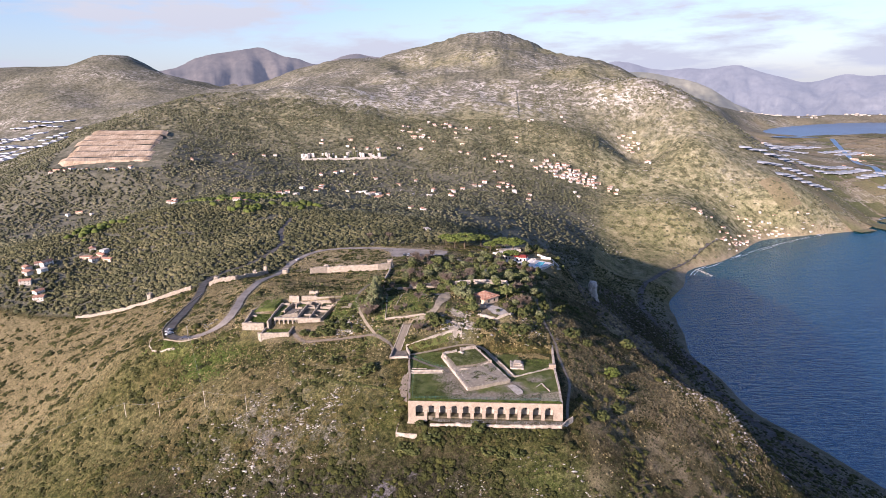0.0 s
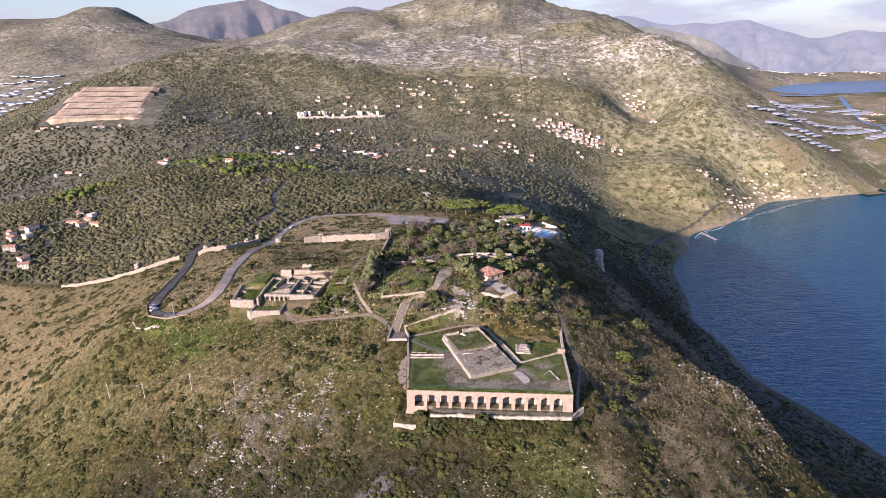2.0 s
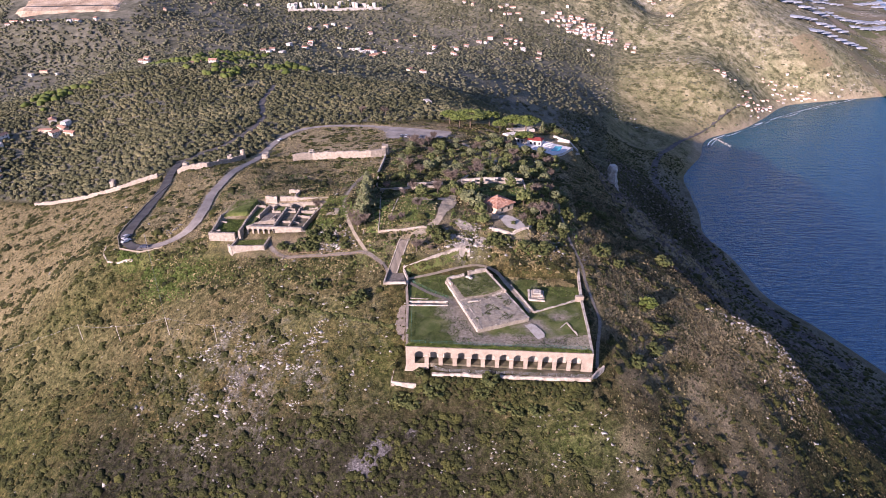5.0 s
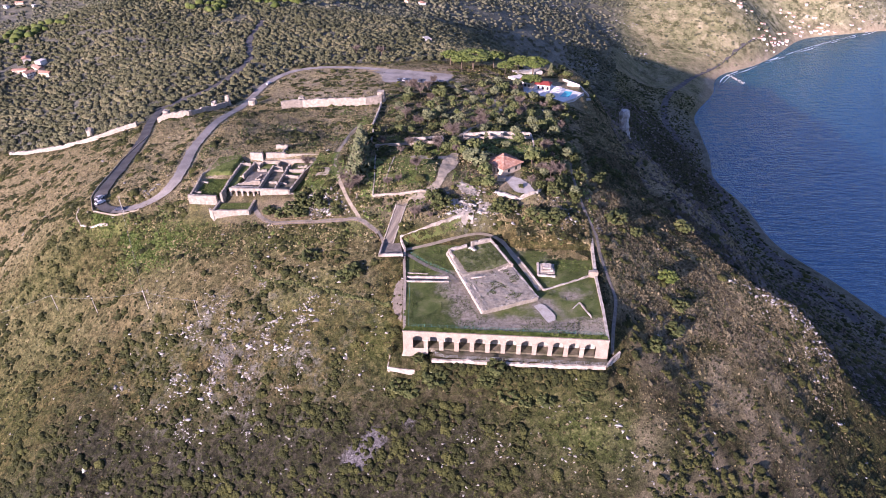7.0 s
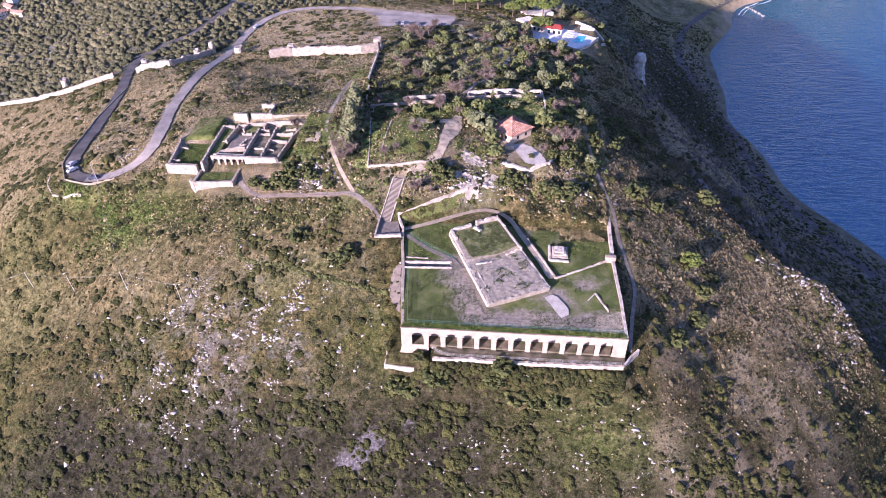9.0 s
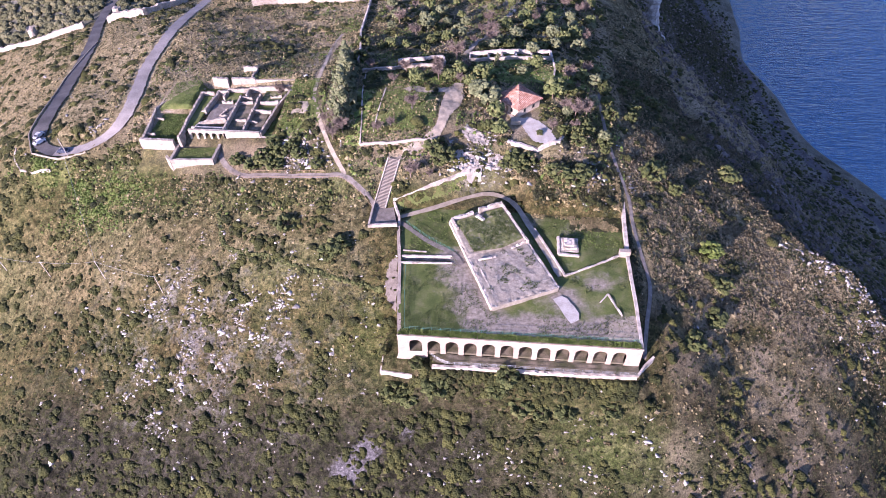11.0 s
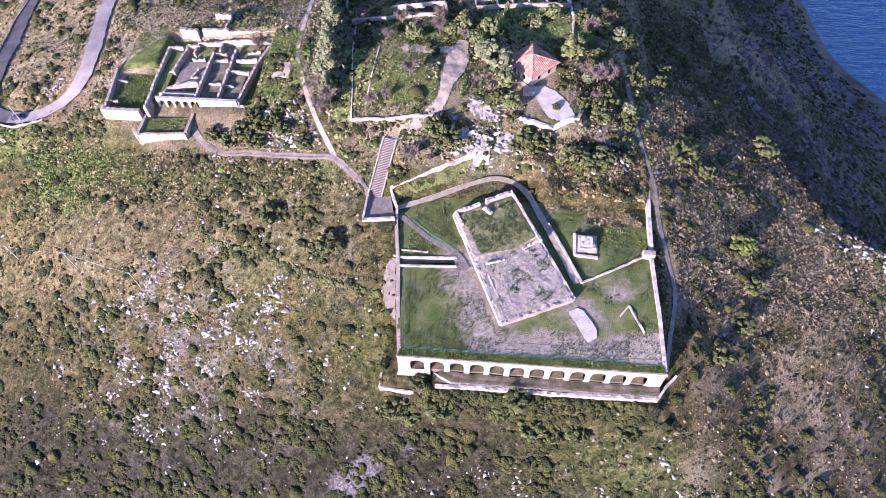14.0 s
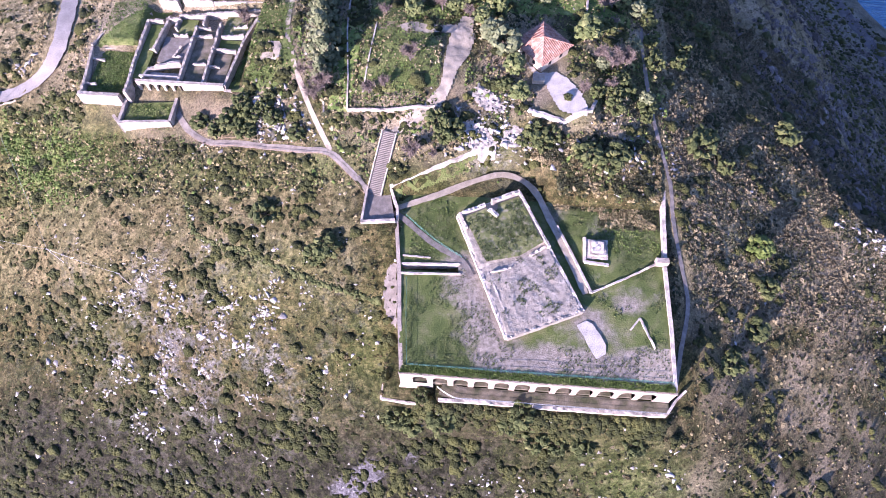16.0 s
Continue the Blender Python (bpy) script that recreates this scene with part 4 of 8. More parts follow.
def ribbon(line, half, lift, step=1.5, across=3, levels=None, drape=True):
    """A road or path lying on the ground."""
    q = along(line, step)
    d = np.gradient(q, axis=0)
    d /= np.maximum(np.hypot(d[:, 0], d[:, 1]), 1e-6)[:, None]
    nrm = np.c_[-d[:, 1], d[:, 0]]
    bm = bmesh.new()
    prev = None
    offs = np.linspace(-half, half, across + 1)
    wob = 1 + (0.35 * fbm(q[:, 0], q[:, 1], 3.0, 2) if half < 2.5 else 0 * q[:, 0])
    P = q[:, None, :] + nrm[:, None, :] * offs[None, :, None] * wob[:, None, None]
    if levels is not None:
        Z = np.repeat(levels(q)[:, None], across + 1, 1)
    else:
        Z = height(P[:, :, 0].ravel(), P[:, :, 1].ravel()).reshape(P.shape[:2])
    for i in range(len(q)):
        row = [bm.verts.new((P[i, k, 0], P[i, k, 1], Z[i, k] + lift)) for k in range(across + 1)]
        if prev:
            for k in range(across):
                bm.faces.new((prev[k], prev[k + 1], row[k + 1], row[k]))
        prev = row
    bmesh.ops.recalc_face_normals(bm, faces=bm.faces)
    return bm


def patch(pts, z, mat, name, label, category, kind="structure", bulge=0.0, thick=0.0):
    """A level sheet with an uneven outline."""
    rng = random.Random(len(name) + len(pts))
    bm = bmesh.new()
    out = []
    for i in range(len(pts)):
        a, b = Vector(pts[i]), Vector(pts[(i + 1) % len(pts)])
        n = max(1, int((b - a).length / 1.2)) if bulge else 1
        for k in range(n):
            p = a.lerp(b, k / n)
            out.append((p.x + rng.uniform(-bulge, bulge), p.y + rng.uniform(-bulge, bulge)))
    if thick:
        prism(bm, out, z - thick, z)
    else:
        bm.faces.new([bm.verts.new((x, y, z)) for x, y in out])
        bmesh.ops.triangulate(bm, faces=bm.faces)
    bmesh.ops.recalc_face_normals(bm, faces=bm.faces)
    if not thick:
        for f in bm.faces:
            if f.normal.z < 0:
                f.normal_flip()
    return solid(name, bm, mat, label, category, kind=kind)


def turf(pts, name, label, mat, lift=0.14, step=0.9, bump_=0.10, category="grass", seed=5):
    """A sheet of growth or gravel that follows the ground inside an outline, with a ragged edge."""
    P = np.array(pts, float)
    xs, ys = np.arange(P[:, 0].min() - step, P[:, 0].max() + 2 * step, step), np.arange(P[:, 1].min() - step, P[:, 1].max() + 2 * step, step)
    X, Y = np.meshgrid(xs, ys)
    rng = np.random.RandomState(seed)
    X, Y = X + rng.uniform(-0.3, 0.3, X.shape) * step, Y + rng.uniform(-0.3, 0.3, Y.shape) * step
    Z = height(X.ravel(), Y.ravel()).reshape(X.shape) + lift + rng.uniform(-bump_, bump_, X.shape)
    cx, cy = (X[:-1, :-1] + X[1:, 1:]) / 2, (Y[:-1, :-1] + Y[1:, 1:]) / 2
    inside = np.zeros(cx.shape, bool)
    for (x0, y0), (x1, y1) in zip(P, np.roll(P, -1, 0)):
        cross = (y0 > cy) != (y1 > cy)
        inside ^= cross & (cx < (x1 - x0) * (cy - y0) / ((y1 - y0) or 1e-9) + x0)
    n = X.shape[1]
    J, I = np.where(inside)
    F = [(int(j * n + i), int(j * n + i + 1), int((j + 1) * n + i + 1), int((j + 1) * n + i)) for j, i in zip(J, I)]
    used = sorted({v for f in F for v in f})
    to = {v: k for k, v in enumerate(used)}
    V = np.c_[X.ravel(), Y.ravel(), Z.ravel()][used]
    ob = link_mesh(name, [tuple(map(float, v)) for v in V], [tuple(to[v] for v in f) for f in F], mat, smooth=True)
    return tagged(ob, label, category, kind="structure")


# ---- roads ----
def road_stretch(line, i0, i1, half, mat, label):
    q0, z0 = LEVELS[id(line)]
    q0, z0 = q0[i0:i1], z0[i0:i1]
    s0 = np.r_[0, np.cumsum(np.hypot(*np.diff(q0, axis=0).T))]

    def level(q):
        s = np.r_[0, np.cumsum(np.hypot(*np.diff(q, axis=0).T))]
        return np.interp(s, s0 * s[-1] / s0[-1], z0)
    solid("road", ribbon([tuple(p) for p in q0], half, 0.12, levels=level), mat, label, "road", kind="structure")


q_low = LEVELS[id(ROAD_LOW)][0]
bend = int(np.argmin(np.hypot(q_low[:, 0] + 137, q_low[:, 1] - 74)))
road_stretch(ROAD_LOW, 0, bend + 1, 2.4, ASPHALT, "dark asphalt road climbing to a hairpin bend")
road_stretch(ROAD_LOW, bend, None, 2.4, OLDASPH, "pale worn asphalt road up to the car park")
road_stretch(ROAD_WOODS, 0, None, 2.6, ASPHALT, "narrow asphalt road through dark woods")
road_stretch(ROAD_COAST, 0, None, 4.5, ASPHALT, "coast road along the foot of the cliff")
turf([(-60, 273), (-52, 262), (-48, 246.5), (-30, 245.5), (-6, 246.5), (-3, 263), (-28, 267), (-52, 274)], "car_park", "pale worn asphalt of the hilltop car park", OLDASPH, 0.2, 1.4, 0.01, "car park")
# kerb wall of the hairpin
solid("wall", run_of_wall([(-164.5, 163), (-161.5, 128), (-153.5, 97), (-151, 84), (-145, 74.5), (-134, 72.5), (-124, 75)], 0.28, [0.65] * 7, None, 0.06, seed=4), GRAVEL, "low grey stone parapet round the hairpin bend", "wall", kind="structure")
solid("wall", run_of_wall([(-155.4, 80), (-154.4, 75.5), (-150.5, 71.5), (-144.5, 69.6), (-136.5, 69.4)], 0.5, [0.7] * 5, None, 0.25, seed=5), STONE, "low dry stone wall below the bend", "wall", kind="structure")

# ---- great terrace: arcade, retaining walls, lawn ----
TW, FLOOR = 62.0, -6.7


def arcade():
    """The front of the terrace: twelve round arches on piers, with a vaulted gallery behind them."""
    th = thing("arcade", "pale stone arcade of twelve arches holding up the terrace", "arcade")
    first, pitch, wide, spring = 2.9, 4.74, 3.35, -3.35
    segs = 10
    front, back = -0.02, 1.25

    def outline(x0):
        r = wide / 2
        cx = x0 + r
        return [(x0, FLOOR), (x0, spring)] + [(cx - r * math.cos(math.pi * k / segs), spring + r * math.sin(math.pi * k / segs) * 1.05) for k in range(1, segs)] + [(x0 + wide, spring), (x0 + wide, FLOOR)]

    def bay(a, b, x0):
        """One arch with the wall over it, from x = a to b."""
        bm = bmesh.new()
        top = -0.05
        o = outline(x0)
        loops = []
        for y in (front, back):
            ring = [bm.verts.new((x, y, z)) for x, z in o]
            crown = [bm.verts.new((x, y, top)) for x, z in o[1:-1]]
            bm.faces.new((bm.verts.new((a, y, FLOOR - 2.0)), ring[0], ring[1], crown[0], bm.verts.new((a, y, top)))) if y == front else None
            loops.append((ring, crown))
            for k in range(len(crown) - 1):
                bm.faces.new((ring[k + 1], ring[k + 2], crown[k + 1], crown[k]))
        (r0, c0), (r1, c1) = loops
        for k in range(len(r0) - 1):
            bm.faces.new((r0[k], r1[k], r1[k + 1], r0[k + 1]))
        bmesh.ops.delete(bm, geom=[f for f in bm.faces if len(f.verts) == 5], context="FACES_ONLY")
        loose = [v for v in bm.verts if not v.link_faces]
        bmesh.ops.delete(bm, geom=loose, context="VERTS")
        bmesh.ops.recalc_face_normals(bm, faces=bm.faces)
        return bm

    rng = random.Random(3)
    for i in range(12):
        x0 = first + i * pitch
        part("arch", bay(x0 - 0.7, x0 + wide + 0.7, x0), FACADE, th)
    # piers between the arches, and the broad ends
    spans = [(0.0, first)] + [(first + i * pitch + wide, first + (i + 1) * pitch) for i in range(11)] + [(first + 11 * pitch + wide, TW)]
    for i, (a, b) in enumerate(spans):
        bm = bmesh.new()
        foot = FLOOR - 0.6 if 0 < i < 12 else -10.4 if i == 0 else -8.2
        n = 6
        rows = []
        for k in range(n + 1):
            z = foot + (-0.05 - foot) * k / n
            j = 0.05 if 0 < k < n else 0
            e0 = a - (0.25 * (1 - k / n) if i == 0 else 0)
            e1 = b + (0.25 * (1 - k / n) if i == 12 else 0)
            rows.append([bm.verts.new((x + rng.uniform(-j, j) * 0, y + rng.uniform(-j, j), z)) for x, y in ((e0, front - 0.02), (e1, front - 0.02), (e1, back), (e0, back))])
        for k in range(n):
            for s in range(4):
                bm.faces.new((rows[k][s], rows[k][(s + 1) % 4], rows[k + 1][(s + 1) % 4], rows[k + 1][s]))
        bm.faces.new(rows[0][::-1])
        bm.faces.new(rows[-1])
        part("pier", bm, FACADE, th)
        if 0 < i < 12:
            bm = bmesh.new()
            box(bm, a - 0.08, b + 0.08, front - 0.08, back - 0.2, spring - 0.10, spring + 0.10)
            part("impost", bm, STONE, th)
    bm = bmesh.new()
    box(bm, -0.1, TW + 0.1, front - 0.14, 0.34, -0.05, 0.24, rng)
    part("coping", bm, FACADE, th, "pale worn stone coping")
    bm = bmesh.new()
    box(bm, 0.2, TW - 0.2, 3.5, 4.4, FLOOR - 0.5, -0.5)
    part("back_wall", bm, STONE, th, "rough stone back wall of the gallery")
    bm = bmesh.new()
    box(bm, 0.2, TW - 0.2, back, 5.0, -1.2, -0.55)
    part("vault", bm, STONE, th)
    bm = bmesh.new()
    box(bm, 0.1, TW - 0.1, 0.3, 3.6, FLOOR - 1.6, FLOOR)
    part("floor", bm, EARTH, th, "gallery floor of earth and thin grass")
    for i in range(12):
        bm = bmesh.new()
        cx = first + i * pitch + 2.1
        box(bm, cx - 0.35, cx + 0.35, 3.42, 3.55, -4.4, -3.2)
        part("opening", bm, DARKGLASS, th, "small dark opening in the back wall")
    # rubble buttress at the low end of the front
    bm = bmesh.new()
    v = [(-0.6, -0.05, -10.9), (7.6, -0.05, -8.6), (7.6, -0.05, -6.4), (0.0, -0.05, -6.8), (-0.9, -0.9, -10.9), (7.6, -0.45, -8.6)]
    w = [bm.verts.new(q) for q in v]
    bm.faces.new((w[4], w[5], w[2], w[3]))
    bm.faces.new((w[0], w[4], w[3]))
    bm.faces.new((w[5], w[1], w[2]))
    part("plinth", bm, FACADE, th)
    return th


arcade()
walls = [
    # line, thickness, tops, feet, label
    ([(0.4, 0.9), (-1.2, 12), (-2.6, 24), (-5.0, 39)], 1.0, [0.1, 0.3, 0.5, 0.9], [-11.5, -9.5, -7.5, -4.0], "long stone retaining wall on the terrace's flank"),
    ([(TW - 0.3, 0.9), (61.8, 15), (61.5, 31)], 0.9, [0.3, 0.7, 1.0], [-11.0, -9.0, -6.5], "tall stone retaining wall above the eastern path"),
    ([(61.5, 33), (61.9, 44), (62.3, 55)], 1.0, [1.7, 2.0, 3.2], [-6.0, -4.0, -1.0], "worn stone wall climbing to the rocks"),
    ([(43.6, 22.9), (52.2, 27.4), (60.4, 32.2)], 0.45, [0.7, 0.7, 0.9], [-0.5, -0.5, -0.5], "low ruined wall crossing the lawn"),
    ([(35.5, 40.4), (39.5, 32.0), (43.6, 22.9)], 0.6, [1.0, 0.9, 0.8], [-0.5, -0.5, -0.5], "low stone wall beside the temple podium"),
    ([(-7.4, 47.2), (3.4, 52.2), (15.2, 57.4)], 0.8, [3.8, 6.0, 8.2], [1.0, 3.2, 5.4], "long straight stone wall behind the terrace"),
    ([(-7.2, 47), (-5.0, 42.0), (-4.8, 39.2)], 0.7, [3.0, 2.0, 1.6], [-2, -2, -2], "stone wall by the terrace entrance"),
    ([(-13.8, 37.3), (-5.2, 38.4)], 0.8, [2.2, 2.2], [-4.5, -3.5], "pale stone parapet of the forecourt"),
    ([(-13.6, 37.6), (-13.4, 46.0)], 0.6, [2.2, 2.6], [-4.0, -0.5], "stone side wall of the forecourt"),
    ([(-2.4, 27.3), (12.0, 28.1)], 0.5, [0.5, 0.5], [-3.0, -3.0], "stone edge of a sunken stairway"),
    ([(-2.2, 24.7), (12.2, 25.4)], 0.5, [0.6, 0.5], [-3.0, -3.0], "stone kerb of the sunken stairway"),
    ([(-2.4, 29.6), (4.6, 29.4)], 0.4, [0.4, 0.4], [-2.0, -2.0], "stub of a stone wall"),
    ([(54.8, 17.4), (57.9, 9.9)], 0.5, [0.6, 0.4], [-0.5, -0.5], "stub of a ruined wall on the lawn"),
    ([(52.5, 14.3), (54.8, 17.4)], 0.4, [0.25, 0.35], [-0.5, -0.5], "trace of a ruined wall on the lawn"),
    ([(-4.9, -3.0), (3.6, -3.5)], 0.4, [-12.5, -12.7], [-15.5, -14.6], "broken corner of the lower wall"),
    ([(-5.0, -3.0), (-4.6, 4.5)], 0.4, [-12.4, -10.9], [-15.5, -13.0], "short flank of the lower wall"),
    ([(9, -3.3), (20, -3.2), (27, -3.2)], 0.8, [-7.9, -7.4, -7.7], [-13.0, -12.6, -12.6], "low pale retaining wall below the arcade"),
    ([(31, -3.3), (45, -3.2), (56, -3.1), (61.6, -2.9)], 0.8, [-7.7, -7.4, -7.3, -7.2], [-12.6, -12.4, -12.2, -12.0], "low pale retaining wall below the arcade"),
    ([(61.8, -2.7), (64.0, 0.5), (66.5, 3.0)], 0.6, [-7.2, -7.0, -6.8], [-12.0, -11.0, -10.0], "low wall turning the corner"),
]
for i, (line, th, tops, feet, label) in enumerate(walls):
    solid("wall", run_of_wall(line, th, tops, feet, 0.3 if "ruin" in label or "low pale" in label else 0.12, seed=20 + i), FACADE if i == 0 else STONE, label, "wall", kind="structure")
box_ = bmesh.new()
box(box_, 59.2, 62.2, 31.2, 32.6, -1.0, 2.3, random.Random(2))
solid("pillar", box_, FACADE, "square stone pillar where the walls meet", "pillar")

# lawn: a gently uneven sheet over the terrace
def lawn_wear(x, y):
    """How far the grass is trodden away: west of the podium, before it and in the eastern corner."""
    bell = lambda cx, cy, rx, ry: math.exp(-((x - cx) / rx) ** 2 - ((y - cy) / ry) ** 2)
    west = math.exp(-((x - (18.2 - 0.36 * (y - 14))) / 5.4) ** 2) * min(1, max(0, (33 - y) / 4))
    south = min(1, max(0, (11 - y) / 4)) * min(1, max(0, (x - 13) / 6)) * (0.55 if y < 3.2 else 0.95)
    return min(1.0, max(west, south, 0.8 * bell(44, 14, 6, 6), bell(58, 5, 5, 4), 0.45 * bell(50, 21, 9, 4), 0.5 * bell(52, 42, 7, 4), 0.35 * bell(36, 46, 5, 5)))


def lawn():
    bm = bmesh.new()
    worn = bm.verts.layers.float.new("worn")
    nx, ny = 66, 52
    rows = []
    for j in range(ny + 1):
        y = 0.3 + (49.5 - 0.3) * j / ny
        row = []
        for i in range(nx + 1):
            x0 = 0.0 - 0.118 * max(0.0, y - 0)
            x = x0 + (61.8 - x0) * i / nx
            z = 0.10 * math.sin(x * 0.31 + y * 0.17) * min(1, y / 8) + 0.02 * y * (1 if y < 40 else 1) * 0.25
            v = bm.verts.new((x, y, z))
            v[worn] = lawn_wear(x, y)
            row.append(v)
        rows.append(row)
    for j in range(ny):
        for i in range(nx):
            x, y = rows[j][i].co.x, rows[j][i].co.y
            if -2.6 < x < 11.4 and 24.9 < y < 27.4:
                continue
            bm.faces.new((rows[j][i], rows[j][i + 1], rows[j + 1][i + 1], rows[j + 1][i]))
    return bm


def lawn_material():
    m = GRASS.copy()
    m.name = "trodden_lawn"
    n, l = m.node_tree.nodes, m.node_tree.links
    b = n["Principled BSDF"]
    old = b.inputs["Base Color"].links[0].from_socket
    co = n.new("ShaderNodeTexCoord")
    t = n.new("ShaderNodeTexNoise")
    t.inputs["Scale"].default_value, t.inputs["Detail"].default_value, t.inputs["Roughness"].default_value = 0.16, 8, 0.68
    at = n.new("ShaderNodeAttribute")
    at.attribute_name = "worn"
    ad = n.new("ShaderNodeMath")
    ad.operation = "MULTIPLY_ADD"
    ad.inputs[1].default_value = 0.42
    l.new(co.outputs["Object"], t.inputs["Vector"])
    l.new(at.outputs["Fac"], ad.inputs[0])
    l.new(t.outputs["Fac"], ad.inputs[2])
    r = n.new("ShaderNodeValToRGB")
    r.color_ramp.elements[0].position, r.color_ramp.elements[1].position = 0.58, 0.80
    l.new(ad.outputs[0], r.inputs["Fac"])
    mx = n.new("ShaderNodeMixRGB")
    soil = n.new("ShaderNodeTexNoise")
    soil.inputs["Scale"].default_value, soil.inputs["Detail"].default_value, soil.inputs["Roughness"].default_value = 0.9, 8, 0.72
    tone = n.new("ShaderNodeValToRGB")
    tone.color_ramp.elements[0].position, tone.color_ramp.elements[0].color = 0.36, (0.125, 0.109, 0.080, 1)
    tone.color_ramp.elements[1].position, tone.color_ramp.elements[1].color = 0.66, (0.32, 0.278, 0.225, 1)
    l.new(co.outputs["Object"], soil.inputs["Vector"])
    l.new(soil.outputs["Fac"], tone.inputs["Fac"])
    l.new(tone.outputs["Color"], mx.inputs["Color2"])
    l.new(r.outputs["Color"], mx.inputs["Fac"])
    l.new(old, mx.inputs["Color1"])
    l.new(mx.outputs["Color"], b.inputs["Base Color"])
    return m


solid("lawn", lawn(), lawn_material(), "patchy lawn of the terrace with worn grey earth", "lawn", kind="structure")
patch([(40.2, 14.4), (42.2, 15.6), (44.0, 15.2), (46.8, 10.2), (46.4, 8.0), (44.6, 6.8), (42.6, 9.2)], 0.30, PAVED, "paving", "pale bare patch of ground on the lawn", "ground", bulge=0.25)
patch([(54.3, 8.0), (61.1, 10.6), (61.3, 1.4), (53.6, 2.2)], 0.16, GRAVEL, "paving", "grey gravel corner of the terrace", "ground", bulge=0.3)
patch([(-14.0, 38), (-5.4, 39), (-7.4, 46.5), (-13.2, 46.0)], 1.45, PATHMAT, "paving", "paved forecourt at the terrace entrance", "paving", thick=0.8)
solid("path", ribbon([(-6, 41.5), (-3.2, 39.8), (4.3, 33.7), (12.0, 29.2), (15, 25)], 0.75, 0.0, levels=lambda q: np.full(len(q), 0.36)), PATHMAT, "narrow gravel path crossing the terrace", "path", kind="structure")
solid("path", ribbon([(-5.4, 42.6), (4.9, 47.3), (14.0, 52.0), (22, 54.5), (29, 51), (33.8, 42), (38, 33), (42.3, 22.5)], 0.85, 0.0, levels=lambda q: np.interp(q[:, 1], [20, 44, 54], [0.42, 0.7, 1.2])), GRAVEL, "gravel path round the back of the temple podium", "path", kind="structure")
solid("path", ribbon([(62.2, -1.45), (50, -1.4), (30, -1.4), (13, -1.4), (9.5, -0.9)], 1.4, 0.0, levels=lambda q: np.full(len(q), -7.2)), EARTH, "earthen walk in front of the arcade", "path", kind="structure")
solid("path", ribbon([(64.3, 3.0), (65.5, 12), (67.4, 23), (66.2, 32.5), (64.6, 42.5), (63.8, 55), (60.5, 68), (58.6, 84), (58.2, 100), (60, 116)], 0.55, 0.15), PATHMAT, "narrow footpath under the eastern wall", "path", kind="structure")


def bent_tube(pts, r, sides=4):
    """One continuous rail through the points."""
    bm = bmesh.new()
    P = [Vector(p) for p in pts]
    prev = None
    for i, p in enumerate(P):
        d = (P[min(i + 1, len(P) - 1)] - P[max(i - 1, 0)]).normalized()
        u = d.cross(Vector((0, 0, 1))).normalized()
        v = u.cross(d)
        ring = [bm.verts.new(p + (u * math.cos(k * math.tau / sides) + v * math.sin(k * math.tau / sides)) * r) for k in range(sides)]
        if prev:
            for k in range(sides):
                bm.faces.new((prev[k], prev[(k + 1) % sides], ring[(k + 1) % sides], ring[k]))
        else:
            bm.faces.new(ring[::-1])
        prev = ring
    bm.faces.new(prev)
    bmesh.ops.recalc_face_normals(bm, faces=bm.faces)
    return bm


def fence(line, z, high, mat, label, step=2.4, rails=(0.1, 0.55, 1.0)):
    th = thing("fence", label, "fence")
    q = along(line, step)
    for i, (x, y) in enumerate(q):
        bm = bmesh.new()
        tube(bm, (x, y, z), (x, y, z + high), 0.05, 0.05, 5)
        part("post", bm, mat, th)
    for r in rails:
        part("rail", bent_tube([(x, y, z + high * r) for x, y in q], 0.03), mat, th)
    return th


fence([(1.6, 2.1), (31.7, 2.2), (61.2, 2.4)], 0.0, 1.25, GREENMETAL, "green wire fence along the terrace edge", rails=(0.5, 1.0))
fence([(-0.8, 23.5), (0.4, 12), (1.6, 2.1)], 0.05, 1.25, GREENMETAL, "green wire fence along the terrace flank", rails=(0.5, 1.0))
fence([(62.2, -2.7), (45, -2.85), (20, -2.9), (12.5, -2.8), (8.6, -0.6)], -7.3, 1.05, METAL, "grey steel railing beside the arcade walk")
fence([(-2.6, 40.6), (5.0, 34.4), (12.2, 29.9)], 0.35, 1.0, GREENMETAL, "green railing beside the terrace path")


# ---- temple podium ----
POD = [(10.4, 41.2), (25.9, 49.3), (41.4, 17.7), (23.9, 9.7)]


def loose_stones(src, per_metre2, seed):
    """Broken stones bedded in the top of a ruined wall."""
    rng = random.Random(seed)
    bm = bmesh.new()
    for f in [f for f in src.faces if f.normal.z > 0.5]:
        n_ = f.calc_area() * per_metre2
        p0 = f.calc_center_median()
        for k in range(int(n_) + (rng.random() < n_ % 1)):
            q = p0.lerp(rng.choice(f.verts).co, rng.random() * 0.8)
            s = rng.uniform(0.12, 0.32)
            m = Matrix.Translation(q) @ Euler((rng.uniform(-.4, .4), rng.uniform(-.4, .4), rng.random() * 6)).to_matrix().to_4x4() @ Matrix.Diagonal((s * 1.4, s, s * 0.75, 1))
            for v in bmesh.ops.create_cube(bm, size=1.0, matrix=m)["verts"]:
                v.co += Vector((rng.uniform(-1, 1), rng.uniform(-1, 1), rng.uniform(-1, 1))) * s * 0.16
    return bm


